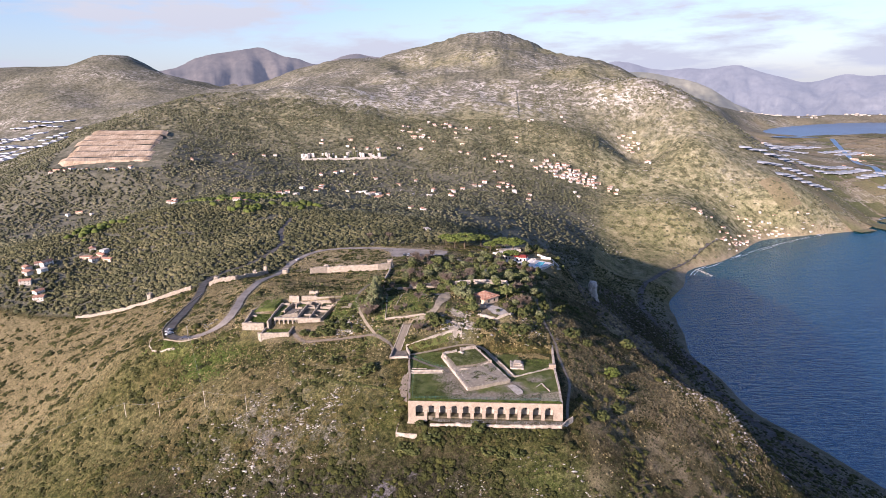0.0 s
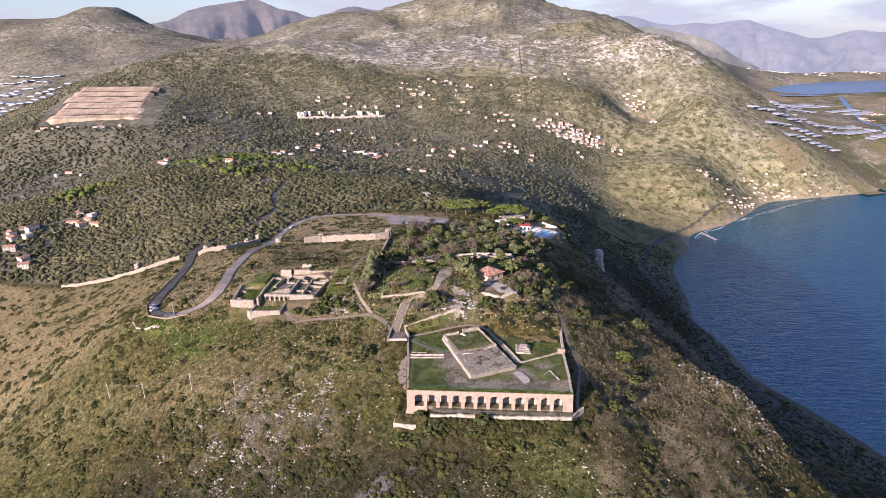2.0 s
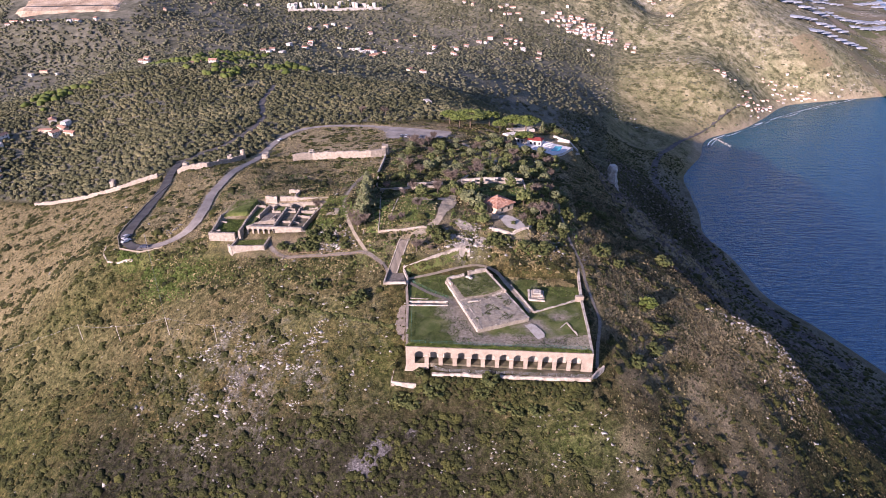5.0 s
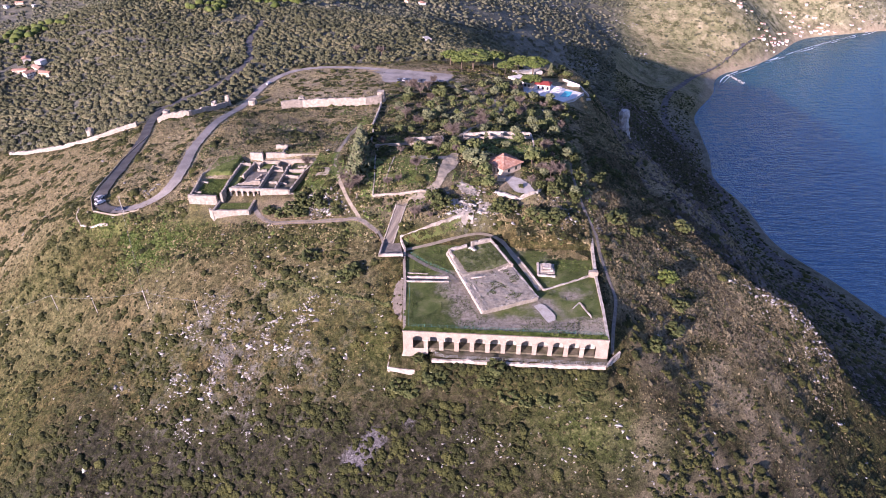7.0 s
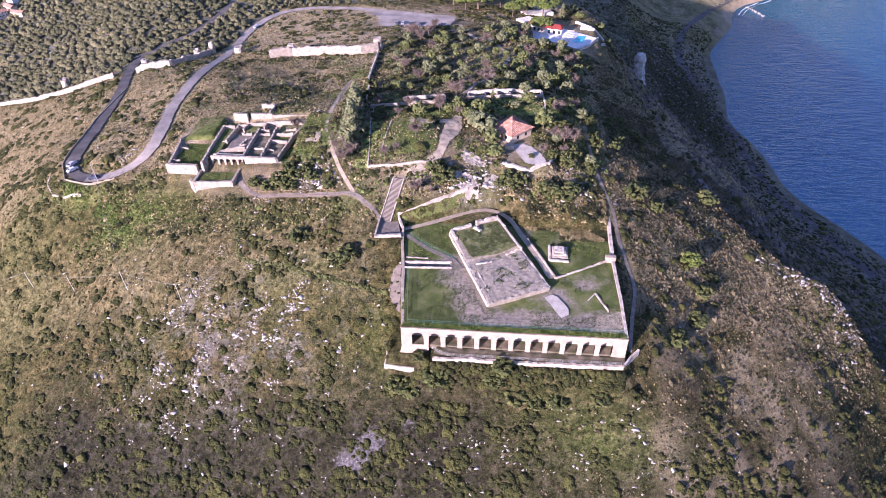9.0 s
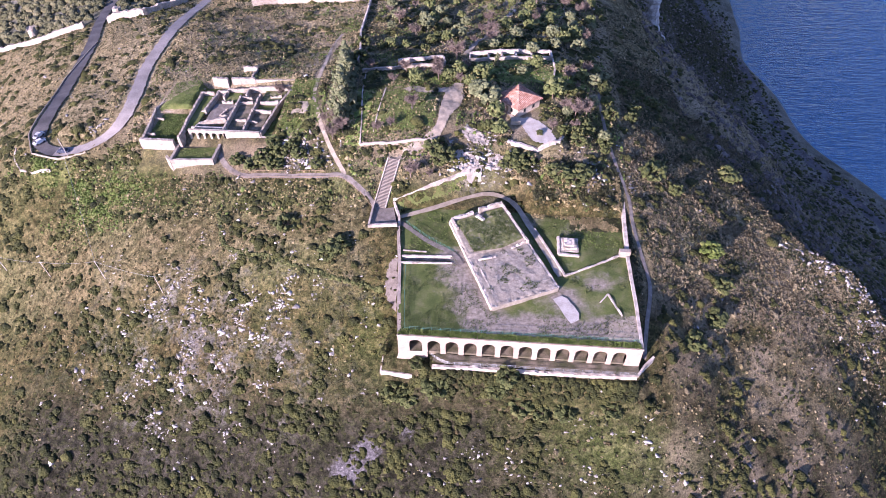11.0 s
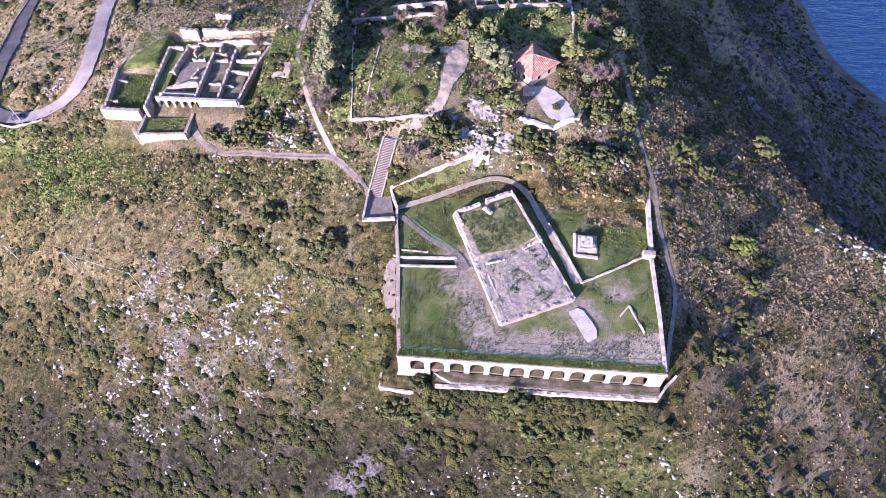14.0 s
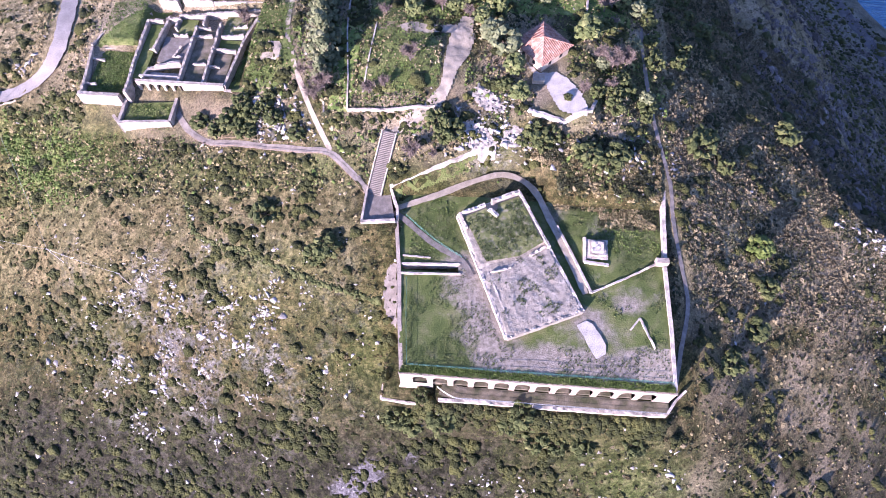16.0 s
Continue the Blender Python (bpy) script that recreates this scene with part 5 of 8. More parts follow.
def podium():
    th = thing("temple_podium", "ruined rectangular temple podium of grey rubble", "ruin")
    c = [Vector((*p, 0)) for p in POD]
    bm = bmesh.new()
    nu, nv = 52, 92
    rng = random.Random(12)
    grid = []
    for j in range(nv + 1):
        row = []
        for i in range(nu + 1):
            a = c[3].lerp(c[2], i / nu).lerp(c[0].lerp(c[1], i / nu), j / nv)
            edge = min(i, nu - i, j, nv - j)
            z = 1.55 + 0.22 * noise.noise(a * 0.35) + 0.12 * noise.noise(a * 1.3) + rng.uniform(-0.03, 0.03)
            z += 0.3 if j > nv * 0.55 else 0
            z = z - (0.5 * rng.random() if edge == 0 else 0)
            row.append(bm.verts.new((a.x + rng.uniform(-.06, .06), a.y + rng.uniform(-.06, .06), z)))
        grid.append(row)
    for j in range(nv):
        for i in range(nu):
            bm.faces.new((grid[j][i], grid[j][i + 1], grid[j + 1][i + 1], grid[j + 1][i]))
    for f in bm.faces:
        f.smooth = True
    part("top", bm, RUBBLE, th, "uneven rubble surface with gravel")
    for k in range(4):
        a, b = c[(3 + k) % 4] if False else c[k], c[(k + 1) % 4]
        bm = run_of_wall([(a.x, a.y), (b.x, b.y)], 0.7, [1.6, 1.6], [-1.4, -1.4], 0.28, step=0.8, seed=40 + k)
        bm.normal_update()
        caps = loose_stones(bm, 1.8, 140 + k)
        part("face", bm, STONE if k != 2 else RUBBLE, th)
        ob = part("rubble", caps, ROCK, th, "broken stones along the podium's edge")
        ob["kind"] = "stuff"
    def cella(u0, v0, u1, v1, top, thick, seed, rough=0.5):
        a = c[3].lerp(c[2], u0).lerp(c[0].lerp(c[1], u0), v0)
        b = c[3].lerp(c[2], u1).lerp(c[0].lerp(c[1], u1), v1)
        bm = run_of_wall([(a.x, a.y), (b.x, b.y)], 0.8 * thick, [top - 0.35, top - 0.35], [0.8, 0.8], rough, step=0.7, seed=seed)
        bm.normal_update()
        caps = loose_stones(bm, 3.0, seed + 100)
        wall_ = part("wall", bm, STONE, th, "pale broken cella wall")
        ob = part("rubble", caps, ROCK if seed % 2 else PALE, wall_, "broken stones bedded in the wall top")
        ob["kind"] = "stuff"
    cella(0.02, 0.985, 0.42, 0.985, 3.4, 1.0, 51, 0.3)
    cella(0.52, 0.985, 0.97, 0.985, 3.9, 1.0, 52, 0.4)
    cella(0.97, 0.985, 0.985, 0.50, 3.2, 0.8, 53, 0.35)
    cella(0.98, 0.52, 0.70, 0.50, 2.6, 0.7, 54)
    cella(0.44, 0.94, 0.52, 0.86, 3.6, 1.2, 55, 0.5)
    cella(0.02, 0.98, 0.04, 0.86, 3.2, 1.0, 56, 0.5)
    cella(0.12, 0.48, 0.40, 0.46, 2.4, 0.5, 57)
    cella(0.10, 0.52, 0.10, 0.02, 1.95, 0.45, 58, 0.12)
    cella(0.02, 0.84, 0.02, 0.02, 1.85, 0.45, 59, 0.12)
    bm = bmesh.new()
    rng = random.Random(5)
    for i in range(620):
        u, v = rng.uniform(0.06, 0.98), rng.random() ** 1.5 * 0.5 + 0.01
        a = c[3].lerp(c[2], u).lerp(c[0].lerp(c[1], u), v)
        s = rng.uniform(0.05, 0.18)
        m = Matrix.Translation((a.x, a.y, 1.6 + 0.22 * noise.noise(a * 0.35))) @ Euler((rng.random(), rng.random(), rng.random() * 6)).to_matrix().to_4x4() @ Matrix.Diagonal((s * 1.4, s, s * 0.7, 1))
        bmesh.ops.create_cube(bm, size=1.0, matrix=m)
    ob = part("rubble", bm, RUBBLE, th, "scattered broken stone blocks")
    ob["kind"] = "stuff"
    pts = [c[3].lerp(c[2], u).lerp(c[0].lerp(c[1], u), v) for u, v in ((0.07, 0.955), (0.42, 0.96), (0.50, 0.84), (0.6, 0.96), (0.94, 0.955), (0.94, 0.55), (0.55, 0.515), (0.12, 0.56))]
    bm = bmesh.new()
    bm.faces.new([bm.verts.new((p.x, p.y, 2.42)) for p in pts])
    bmesh.ops.triangulate(bm, faces=bm.faces)
    bmesh.ops.subdivide_edges(bm, edges=bm.edges, cuts=5, use_grid_fill=True)
    for v in bm.verts:
        v.co.z += 0.25 * noise.noise(v.co * 0.8)
    part("undergrowth", bm, WEEDY, th, "green weeds filling the cella floor")
    return th


podium()


def altar():
    th = thing("altar", "square ruined stone altar base with low walls", "ruin")
    part("wall", run_of_wall([(42.3, 37.5), (42.2, 31.0)], 0.7, [1.3, 1.0], [-0.3, -0.3], 0.2, seed=71), STONE, th)
    part("wall", run_of_wall([(42.2, 31.0), (48.0, 30.5)], 0.7, [0.9, 0.8], [-0.3, -0.3], 0.2, seed=72), STONE, th)
    rng = random.Random(9)
    for k, (s, z) in enumerate(((2.6, 0.8), (2.0, 1.5), (1.4, 2.1))):
        bm = bmesh.new()
        box(bm, 45.3 - s / 1.0, 45.3 + s / 1.0, 34.6 - s, 34.6 + s, -0.2 if k == 0 else z - 0.75, z, rng)
        bmesh.ops.subdivide_edges(bm, edges=bm.edges, cuts=3, use_grid_fill=True)
        for v in bm.verts:
            v.co += Vector((rng.uniform(-.14, .14), rng.uniform(-.14, .14), rng.uniform(-.2, .1)))
        part("block", bm, STONE, th)
    return th


altar()


# ---- cloister ruin ----
def cloister():
    th = thing("ruined_convent", "roofless ruin of a small convent with pale walls", "ruin")
    # each run of wall: its points, thickness, top, unevenness of the crest
    runs = [([(-97.8, 71.3), (-98.6, 79), (-100.2, 89)], 0.8, 4.0, .3), ([(-100.2, 89), (-97.5, 96.3), (-86.2, 102.6)], 0.55, 4.6, .25), ([(-98.2, 71.1), (-86.2, 71.0)], 1.3, 4.5, .15), ([(-98.6, 84.6), (-95.4, 84.5)], 0.6, 3.7, .3), ([(-98, 75.4), (-94.8, 75.5)], 0.6, 3.7, .3), ([(-96.8, 89), (-94.0, 89.4)], 0.5, 3.3, .3),
            ([(-84.4, 71.4), (-85.4, 84), (-85.9, 98.9)], 0.8, 5.9, .4), ([(-81.3, 76), (-80.7, 80.4)], 0.6, 5.4, .5), ([(-80.7, 80.4), (-76.5, 82.2), (-71.9, 83.4)], 0.9, 5.9, .35), ([(-70.5, 75.9), (-70.6, 97.5)], 0.75, 6.2, .3), ([(-63.5, 75.9), (-63.7, 89.8), (-63.9, 99.4)], 0.7, 6.1, .35), ([(-57.1, 75.4), (-55.3, 93.2), (-52.4, 105.2)], 0.8, 6.3, .2),
            ([(-80.9, 87.6), (-79.9, 100.5)], 0.8, 6.2, .4), ([(-82.8, 88.5), (-80.9, 88.2)], 0.6, 5.2, .5), ([(-68.4, 83.4), (-64.6, 83.6)], 0.6, 5.6, .4), ([(-63.4, 82.6), (-60.4, 82.8)], 0.6, 5.2, .5), ([(-64.3, 89.2), (-57.0, 88.7)], 0.65, 6.0, .3), ([(-71.0, 93.3), (-65.4, 94.3)], 0.6, 5.9, .3), ([(-62.5, 93.9), (-56.1, 94.9)], 0.65, 6.0, .3), ([(-71.2, 97.0), (-66.6, 97.3)], 0.6, 5.8, .4),
            ([(-86.2, 98.9), (-81.6, 99.5)], 0.7, 6.0, .35), ([(-79.6, 99.8), (-76.2, 100.2)], 0.7, 6.2, .35), ([(-77.0, 101.3), (-68.9, 102.4)], 0.7, 6.2, .3), ([(-68.9, 102.4), (-52.6, 104.9)], 0.7, 6.4, .2), ([(-77.0, 96.5), (-76.9, 101)], 0.6, 5.9, .4), ([(-76.8, 94.0), (-72.8, 94.3)], 0.55, 5.0, .5), ([(-74.6, 86.0), (-73.4, 89.7)], 0.7, 5.5, .6), ([(-75.2, 86.2), (-72.2, 86.0)], 0.6, 5.2, .5), ([(-60.0, 98.4), (-56.0, 99)], 0.55, 5.2, .5), ([(-68.9, 98.0), (-68.9, 102.2)], 0.6, 6.0, .3),
            ([(-83.6, 105.6), (-77.6, 105.0)], 1.2, 7.6, .25), ([(-76.5, 106.0), (-67.5, 106.2)], 1.1, 7.4, .25), ([(-67.5, 106.2), (-56, 106.9), (-44.5, 107.6)], 0.7, 6.9, .12), ([(-74.1, 113.4), (-68.6, 113.1)], 0.9, 8.2, .4), ([(-68.6, 113.1), (-68.9, 106.9)], 0.6, 7.6, .4), ([(-84.6, 71.4), (-84.2, 75.4)], 0.7, 5.2, .3), ([(-57.2, 74.9), (-54.6, 74.2)], 1.0, 4.6, .5)]
    rng = random.Random(61)
    for i, (line, t, top, rough) in enumerate(runs):
        top = 4.1 + 0.72 * (top - 4.1) if 5.0 < top < 6.5 else top
        bm = run_of_wall(line, t, [top + rng.uniform(-0.2, 0.15) for _ in line], [0.5] * len(line), rough, step=0.8, seed=100 + i)
        bm.normal_update()
        caps = loose_stones(bm, 1.5, 400 + i)
        wall_ = part("wall", bm, PALE, th)
        ob = part("rubble", caps, PALE, wall_, "loose stones on the wall's crest")
        ob["kind"] = "stuff"
    # front with its small arcade
    bm = bmesh.new()
    box(bm, -82.2, -57.2, 75.0, 75.8, 4.9, 5.9, random.Random(8))
    part("front_wall", bm, PALE, th)
    bm = bmesh.new()
    box(bm, -70.0, -57.2, 75.0, 75.9, -0.5, 4.9)
    part("front_wall", bm, PALE, th)
    bm = bmesh.new()
    box(bm, -82.2, -70.0, 77.6, 78.2, -0.5, 5.2)
    part("front_wall", bm, STONE, th)
    for k in range(6):
        x = -82.2 + k * 2.42
        bm = bmesh.new()
        box(bm, x, x + 0.75, 75.0, 75.9, -0.5, 4.9)
        part("pier", bm, PALE, th)
        if k < 5:
            bm = bmesh.new()
            r, cx = 0.84, x + 0.75 + 0.835
            pts = [(cx - r * math.cos(math.pi * s / 8), 4.0 + r * math.sin(math.pi * s / 8)) for s in range(9)]
            f = [bm.verts.new((px, 75.02, pz)) for px, pz in pts]
            t_ = [bm.verts.new((px, 75.02, 4.95)) for px, pz in pts]
            f2 = [bm.verts.new((px, 75.88, pz)) for px, pz in pts]
            for s in range(8):
                bm.faces.new((f[s], f[s + 1], t_[s + 1], t_[s]))
                bm.faces.new((f[s], f2[s], f2[s + 1], f[s + 1]))
            part("arch", bm, PALE, th)
    for x0, x1, y0, y1, z, mat in ((-80.0, -71.2, 76.4, 80.0, 4.12, OLDASPH), (-79.4, -71.2, 84.0, 93.6, 4.10, PATHMAT), (-69.9, -64.2, 76.4, 96.8, 4.15, EARTH), (-62.9, -58.0, 76.4, 88.2, 4.14, EARTH), (-62.8, -56.6, 89.4, 93.6, 4.12, MEADOW), (-85.0, -81.4, 77.5, 98.4, 4.15, MEADOW), (-76.2, -71.4, 95.0, 101.0, 4.16, MEADOW), (-63.0, -55.4, 95.6, 103.0, 4.10, WEEDY)):
        bm = bmesh.new()
        box(bm, x0, x1, y0, y1, z - 0.6, z)
        part("floor", bm, mat, th)
    return th


cloister()
patch([(-97.2, 73.4), (-87.2, 73.6), (-86.8, 90), (-97.6, 88)], 2.6, MEADOW, "grass_plot", "green grass plot enclosed by ruined walls", "grass", thick=0.8)
patch([(-84.6, 64.4), (-71.6, 65.3), (-71.6, 72.4), (-84.6, 71.0)], 1.0, MEADOW, "grass_plot", "small green garden before the ruined convent", "grass", thick=0.8)
for i, (a, b, top) in enumerate((((-85.4, 63.8), (-71.0, 65.0), 1.9), ((-71.1, 65.2), (-71.3, 73.0), 2.0), ((-85.4, 64.0), (-85.6, 72), 1.9), ((-88, 66.5), (-85, 63.5), 1.2))):
    solid("wall", run_of_wall([a, b], 0.9, [top, top], [-5, -5] if i in (0, 3) else [-3.5, -2.5], 0.2, seed=140 + i), PALE, "low pale wall round the convent garden", "wall", kind="structure")
turf([(-5.4, 45.0), (4, 49.9), (13.5, 54.4), (14.6, 56.4), (3.4, 51.3), (-6.6, 46.5)], "grass_bank", "green bank below the long wall", MEADOW, lift=0.1, step=0.5, bump_=0.12)
turf([(-56.6, 75), (-55.4, 84), (-51.2, 104.5), (-45, 107), (-43.6, 101), (-39.8, 90), (-36.5, 80), (-40, 74), (-46, 74.5), (-50, 73)], "grass_plot", "bright green grass beside the convent ruin", MEADOW)
turf([(-47.8, 83), (-45, 81.6), (-42.5, 83), (-42.0, 86.5), (-43, 89), (-46.4, 89)], "paving", "round bare patch in the grass", GRAVEL, lift=0.3, bump_=0.03, step=0.35, category="ground")
turf([(-98, 88), (-87, 90), (-85.6, 99), (-80, 104), (-88, 104), (-98.5, 92)], "grass_plot", "green weeds behind the ruined wing", MEADOW)
turf([(-18.6, 92.5), (-9, 92.8), (-8.6, 90), (1, 90.5), (2.8, 82), (2.6, 72.5), (-4, 71.6), (-10, 70.6), (-18.6, 71)], "garden_plot", "overgrown green garden plot between paths", MEADOW, category="garden")
turf([(-26, 96), (-19.6, 96), (-19.4, 71), (-21, 66), (-26, 67)], "garden_plot", "strip of dark green growth beside the conifers", WEED, category="garden")
turf([(-18.6, 99), (-18, 94.6), (6.5, 99), (6.8, 107), (-18, 110)], "garden_plot", "green garden plot below the old portico wall", MEADOW, category="garden")
turf([(12, 99), (25, 101), (36, 101.5), (55, 101), (54, 118), (36, 124), (14, 124)], "garden_plot", "shaded green garden behind the hut", WEED, category="garden")
turf([(-5.2, 28), (-4.0, 28.4), (-3.2, 20), (-2.8, 13.5), (-4.4, 14.5), (-6.2, 18), (-6.6, 23), (-6.2, 26.5)], "scree", "bare trodden earth along the terrace flank", PATHMAT, bump_=0.05, step=0.35, category="ground")
turf([(36, 150), (44, 165), (52, 190), (45, 196), (38, 176), (33, 160)], "grass_plot", "bright green clearing among the garden trees", MEADOW, bump_=0.2)

CRAG = material("weathered_crag", [(0.14, 0.125, 0.10), (0.32, 0.285, 0.24), (0.52, 0.475, 0.41)], 0.7, fine=5, bump=1.0, spread=0.6)
for k, outline in enumerate(([(8.4, 62.5), (11, 58.4), (14.6, 55.8), (18.4, 56.4), (19.4, 59.5), (16.5, 62.6), (12.6, 64.6), (9.6, 65)], [(20.6, 60), (22.6, 58.8), (26.6, 60.6), (27.4, 62.6), (23.6, 64.4), (21, 63)], [(12, 71), (15, 68), (19.5, 67.2), (21, 69), (17, 73), (13, 75)])):
    turf(outline, "crag", "pale weathered limestone crag below the garden", CRAG, lift=0.35, step=0.55, bump_=0.34, category="rock", seed=31 + k)

# ---- footpaths, steps, garden walls on the crown ----
solid("path", ribbon([(-71.0, 73.0), (-70.6, 69.5), (-66, 63.8), (-59.4, 60.8), (-51, 60.2), (-41, 58.4), (-31, 56.6), (-24, 55.2), (-17, 49.5), (-12.0, 45.5)], 0.85, 0.14), PATHMAT, "paved footpath from the convent to the temple terrace", "path", kind="structure")
solid("path", ribbon([(-24, 56), (-29.5, 65), (-34, 73.5), (-39, 85), (-42, 95), (-44, 120), (-47, 145), (-46, 158)], 0.65, 0.14), GRAVEL, "trodden gravel footpath across the crown", "path", kind="structure")
turf([(-8.4, 60.6), (-5.6, 60.2), (0, 63.4), (4.6, 67.6), (6.2, 72), (7.6, 78), (10.4, 84), (11.5, 90), (10.8, 93), (10.8, 98), (7.6, 98.4), (6.6, 94.5), (1, 94.2), (-6, 95.4), (-9.4, 93.6), (-8.6, 91.6), (0, 91), (5, 91.2), (4.2, 84), (3.6, 73), (0, 67.6), (-6, 63.4)], "path", "trodden gravel path and clearing between garden plots", GRAVEL, lift=0.24, step=0.35, bump_=0.03, category="path")
solid("path", ribbon([(10, 125), (14, 140), (22, 160), (28, 185), (24, 205), (10, 222), (0, 246)], 1.1, 0.2), GRAVEL, "pale garden path between small trees", "path", kind="structure")
turf([(25.6, 84), (29.4, 80), (33.5, 80.8), (36.6, 78.8), (40, 74.4), (41.6, 69.4), (41.4, 66.8), (38, 66.8), (34.6, 68), (33, 71), (31, 76), (28, 79)], "yard", "pale gravel yard beside the hut", PAVED, lift=0.2, step=0.4, bump_=0.03, category="yard")


def rail_fence(line, side, label):
    """A low wooden railing that follows the ground beside a path."""
    th = thing("railing", label, "railing", group="railings beside the footpath")
    q = along(line, 2.2)
    d = np.gradient(q, axis=0)
    d /= np.hypot(d[:, 0], d[:, 1])[:, None]
    q = q + np.c_[-d[:, 1], d[:, 0]] * side
    z = height(q[:, 0], q[:, 1])
    for (x, y), h in zip(q, z):
        bm = bmesh.new()
        tube(bm, (x, y, h - 0.2), (x, y, h + 1.05), 0.07, 0.06, 5)
        part("post", bm, WOOD, th)
    part("rail", bent_tube([(x, y, h + 1.0) for (x, y), h in zip(q, z)], 0.06, 5), WOOD, th)


lower_path = [(-66, 63.8), (-59.4, 60.8), (-51, 60.2), (-41, 58.4), (-31, 56.6), (-24, 55.2), (-17, 49.5), (-13.5, 46.6)]
rail_fence(lower_path, -1.1, "weathered wooden railing on the path's downhill edge")
rail_fence(lower_path[:5], 1.1, "weathered wooden railing on the path's uphill edge")


def steps():
    th = thing("stairs", "long flight of shallow stone steps up to the garden", "stairs")
    a, b = STEPS
    n = 36
    side = Vector((b.y - a.y, a.x - b.x, 0)).normalized()
    bm = bmesh.new()
    run = (b - a).xy.length / n
    box(bm, -1.6, 1.6, 0, run, -1.2, 0)
    me = bpy.data.meshes.new("tread")
    bm.to_mesh(me)
    bm.free()
    me.materials.append(PATHMAT)
    ang = math.atan2(-(b.x - a.x), b.y - a.y)
    for i in range(n):
        ob = new("tread", me)
        ob.parent = th
        ob.matrix_basis = Matrix.Translation(a.lerp(b, i / n) + Vector((0, 0, 0.2))) @ Matrix.Rotation(ang, 4, "Z")
    for s in (-1.9, 1.9):
        p, q = a + side * s, b + side * s
        part("kerb", bent_tube([p.lerp(q, k / 12) + Vector((0, 0, 0.25)) for k in range(13)], 0.22, 5), STONE, th)
    return th


steps()
garden = [
    ([(-20.5, 66.2), (-9.7, 65.6), (3.4, 66.9)], 0.5, [1.0, 1.0, 0.9], None, "low pale wall of the garden plot"),
    ([(-20.5, 66.2), (-21.5, 76), (-24, 92), (-26, 112)], 0.4, [0.7, 0.6, 0.6, 0.6], None, "low garden wall"),
    ([(-27, 108.4), (-14.4, 110.6), (3.0, 113.6)], 0.7, [1.5, 1.7, 1.6], None, "broken pale ruin wall of an ancient portico"),
    ([(-15, 116.6), (1.8, 119.6)], 0.7, [1.9, 2.0], None, "inner wall of the ancient portico"),
    ([(3.0, 113.6), (1.8, 119.6)], 0.7, [1.9, 1.9], None, "cross wall of the ancient portico"),
    ([(12.2, 116.2), (27, 118.2), (42.2, 120.2)], 0.7, [1.4, 1.5, 1.4], None, "pale ruin wall of an ancient portico"),
    ([(11.6, 121.6), (41.8, 126.2)], 0.8, [2.1, 2.1], None, "inner wall of the ancient portico"),
    ([(19, 117.2), (18.4, 122.6)], 0.6, [1.6, 1.6], None, "cross wall of the ancient portico"),
    ([(29, 118.5), (28.4, 124.2)], 0.6, [1.6, 1.6], None, "cross wall of the ancient portico"),
    ([(-30.5, 118), (-33, 135), (-37, 155), (-40, 196)], 0.8, [1.6, 1.8, 1.8, 2.2], None, "long boundary wall running north"),
    ([(42.2, 104), (42.9, 112), (42.4, 120)], 0.6, [1.4, 1.5, 1.4], None, "garden wall behind the hut"),
    ([(-98.1, 192.6), (-86.7, 197.0), (-48.8, 195.4), (-40.5, 199.5)], 1.6, [4.6, 5.0, 5.0, 5.4], None, "tall pale ancient fortification wall"),
    ([(-300, 214), (-251, 199), (-214, 188), (-186, 187)], 1.4, [2.2, 2.4, 2.6, 2.8], None, "pale ancient defence wall climbing the hill"),
    ([(-172, 187), (-152, 187), (-143, 200), (-139, 211)], 1.6, [3.4, 3.6, 3.2, 3.4], None, "pale ancient defence wall beside the road"),
    ([(24, 117.9), (23.4, 123.4)], 0.5, [1.4, 1.4], None, "cross wall of the ancient portico"),
    ([(35, 119.3), (34.4, 125)], 0.5, [1.5, 1.5], None, "cross wall of the ancient portico"),
    ([(12.2, 116.2), (11.6, 121.6)], 0.6, [1.6, 1.6], None, "end wall of the ancient portico"),
    ([(42.2, 120.2), (41.8, 126.2)], 0.9, [1.9, 1.9], None, "end wall of the ancient portico"),
    ([(-16.8, 71), (-16.4, 84), (-16.0, 95)], 0.35, [0.5, 0.5, 0.5], None, "low kerb across the garden plot"),
    ([(-27, 66), (-27.6, 69.5)], 0.5, [0.6, 0.6], None, "scrap of stone kerb"),
    ([(27.6, 67.0), (36, 65.6), (42.6, 68.6), (44.2, 73)], 0.9, [0.8, 0.9, 0.9, 0.8], None, "rough stone retaining wall of the yard"),
]
for i, (line, th, tops, feet, label) in enumerate(garden):
    solid("wall", run_of_wall(line, th, tops, feet, 0.2 if "low" in label or "portico" in label else 0.55, seed=200 + i, step=1.4), PALE if "pale" in label else STONE, label, "wall", kind="structure")
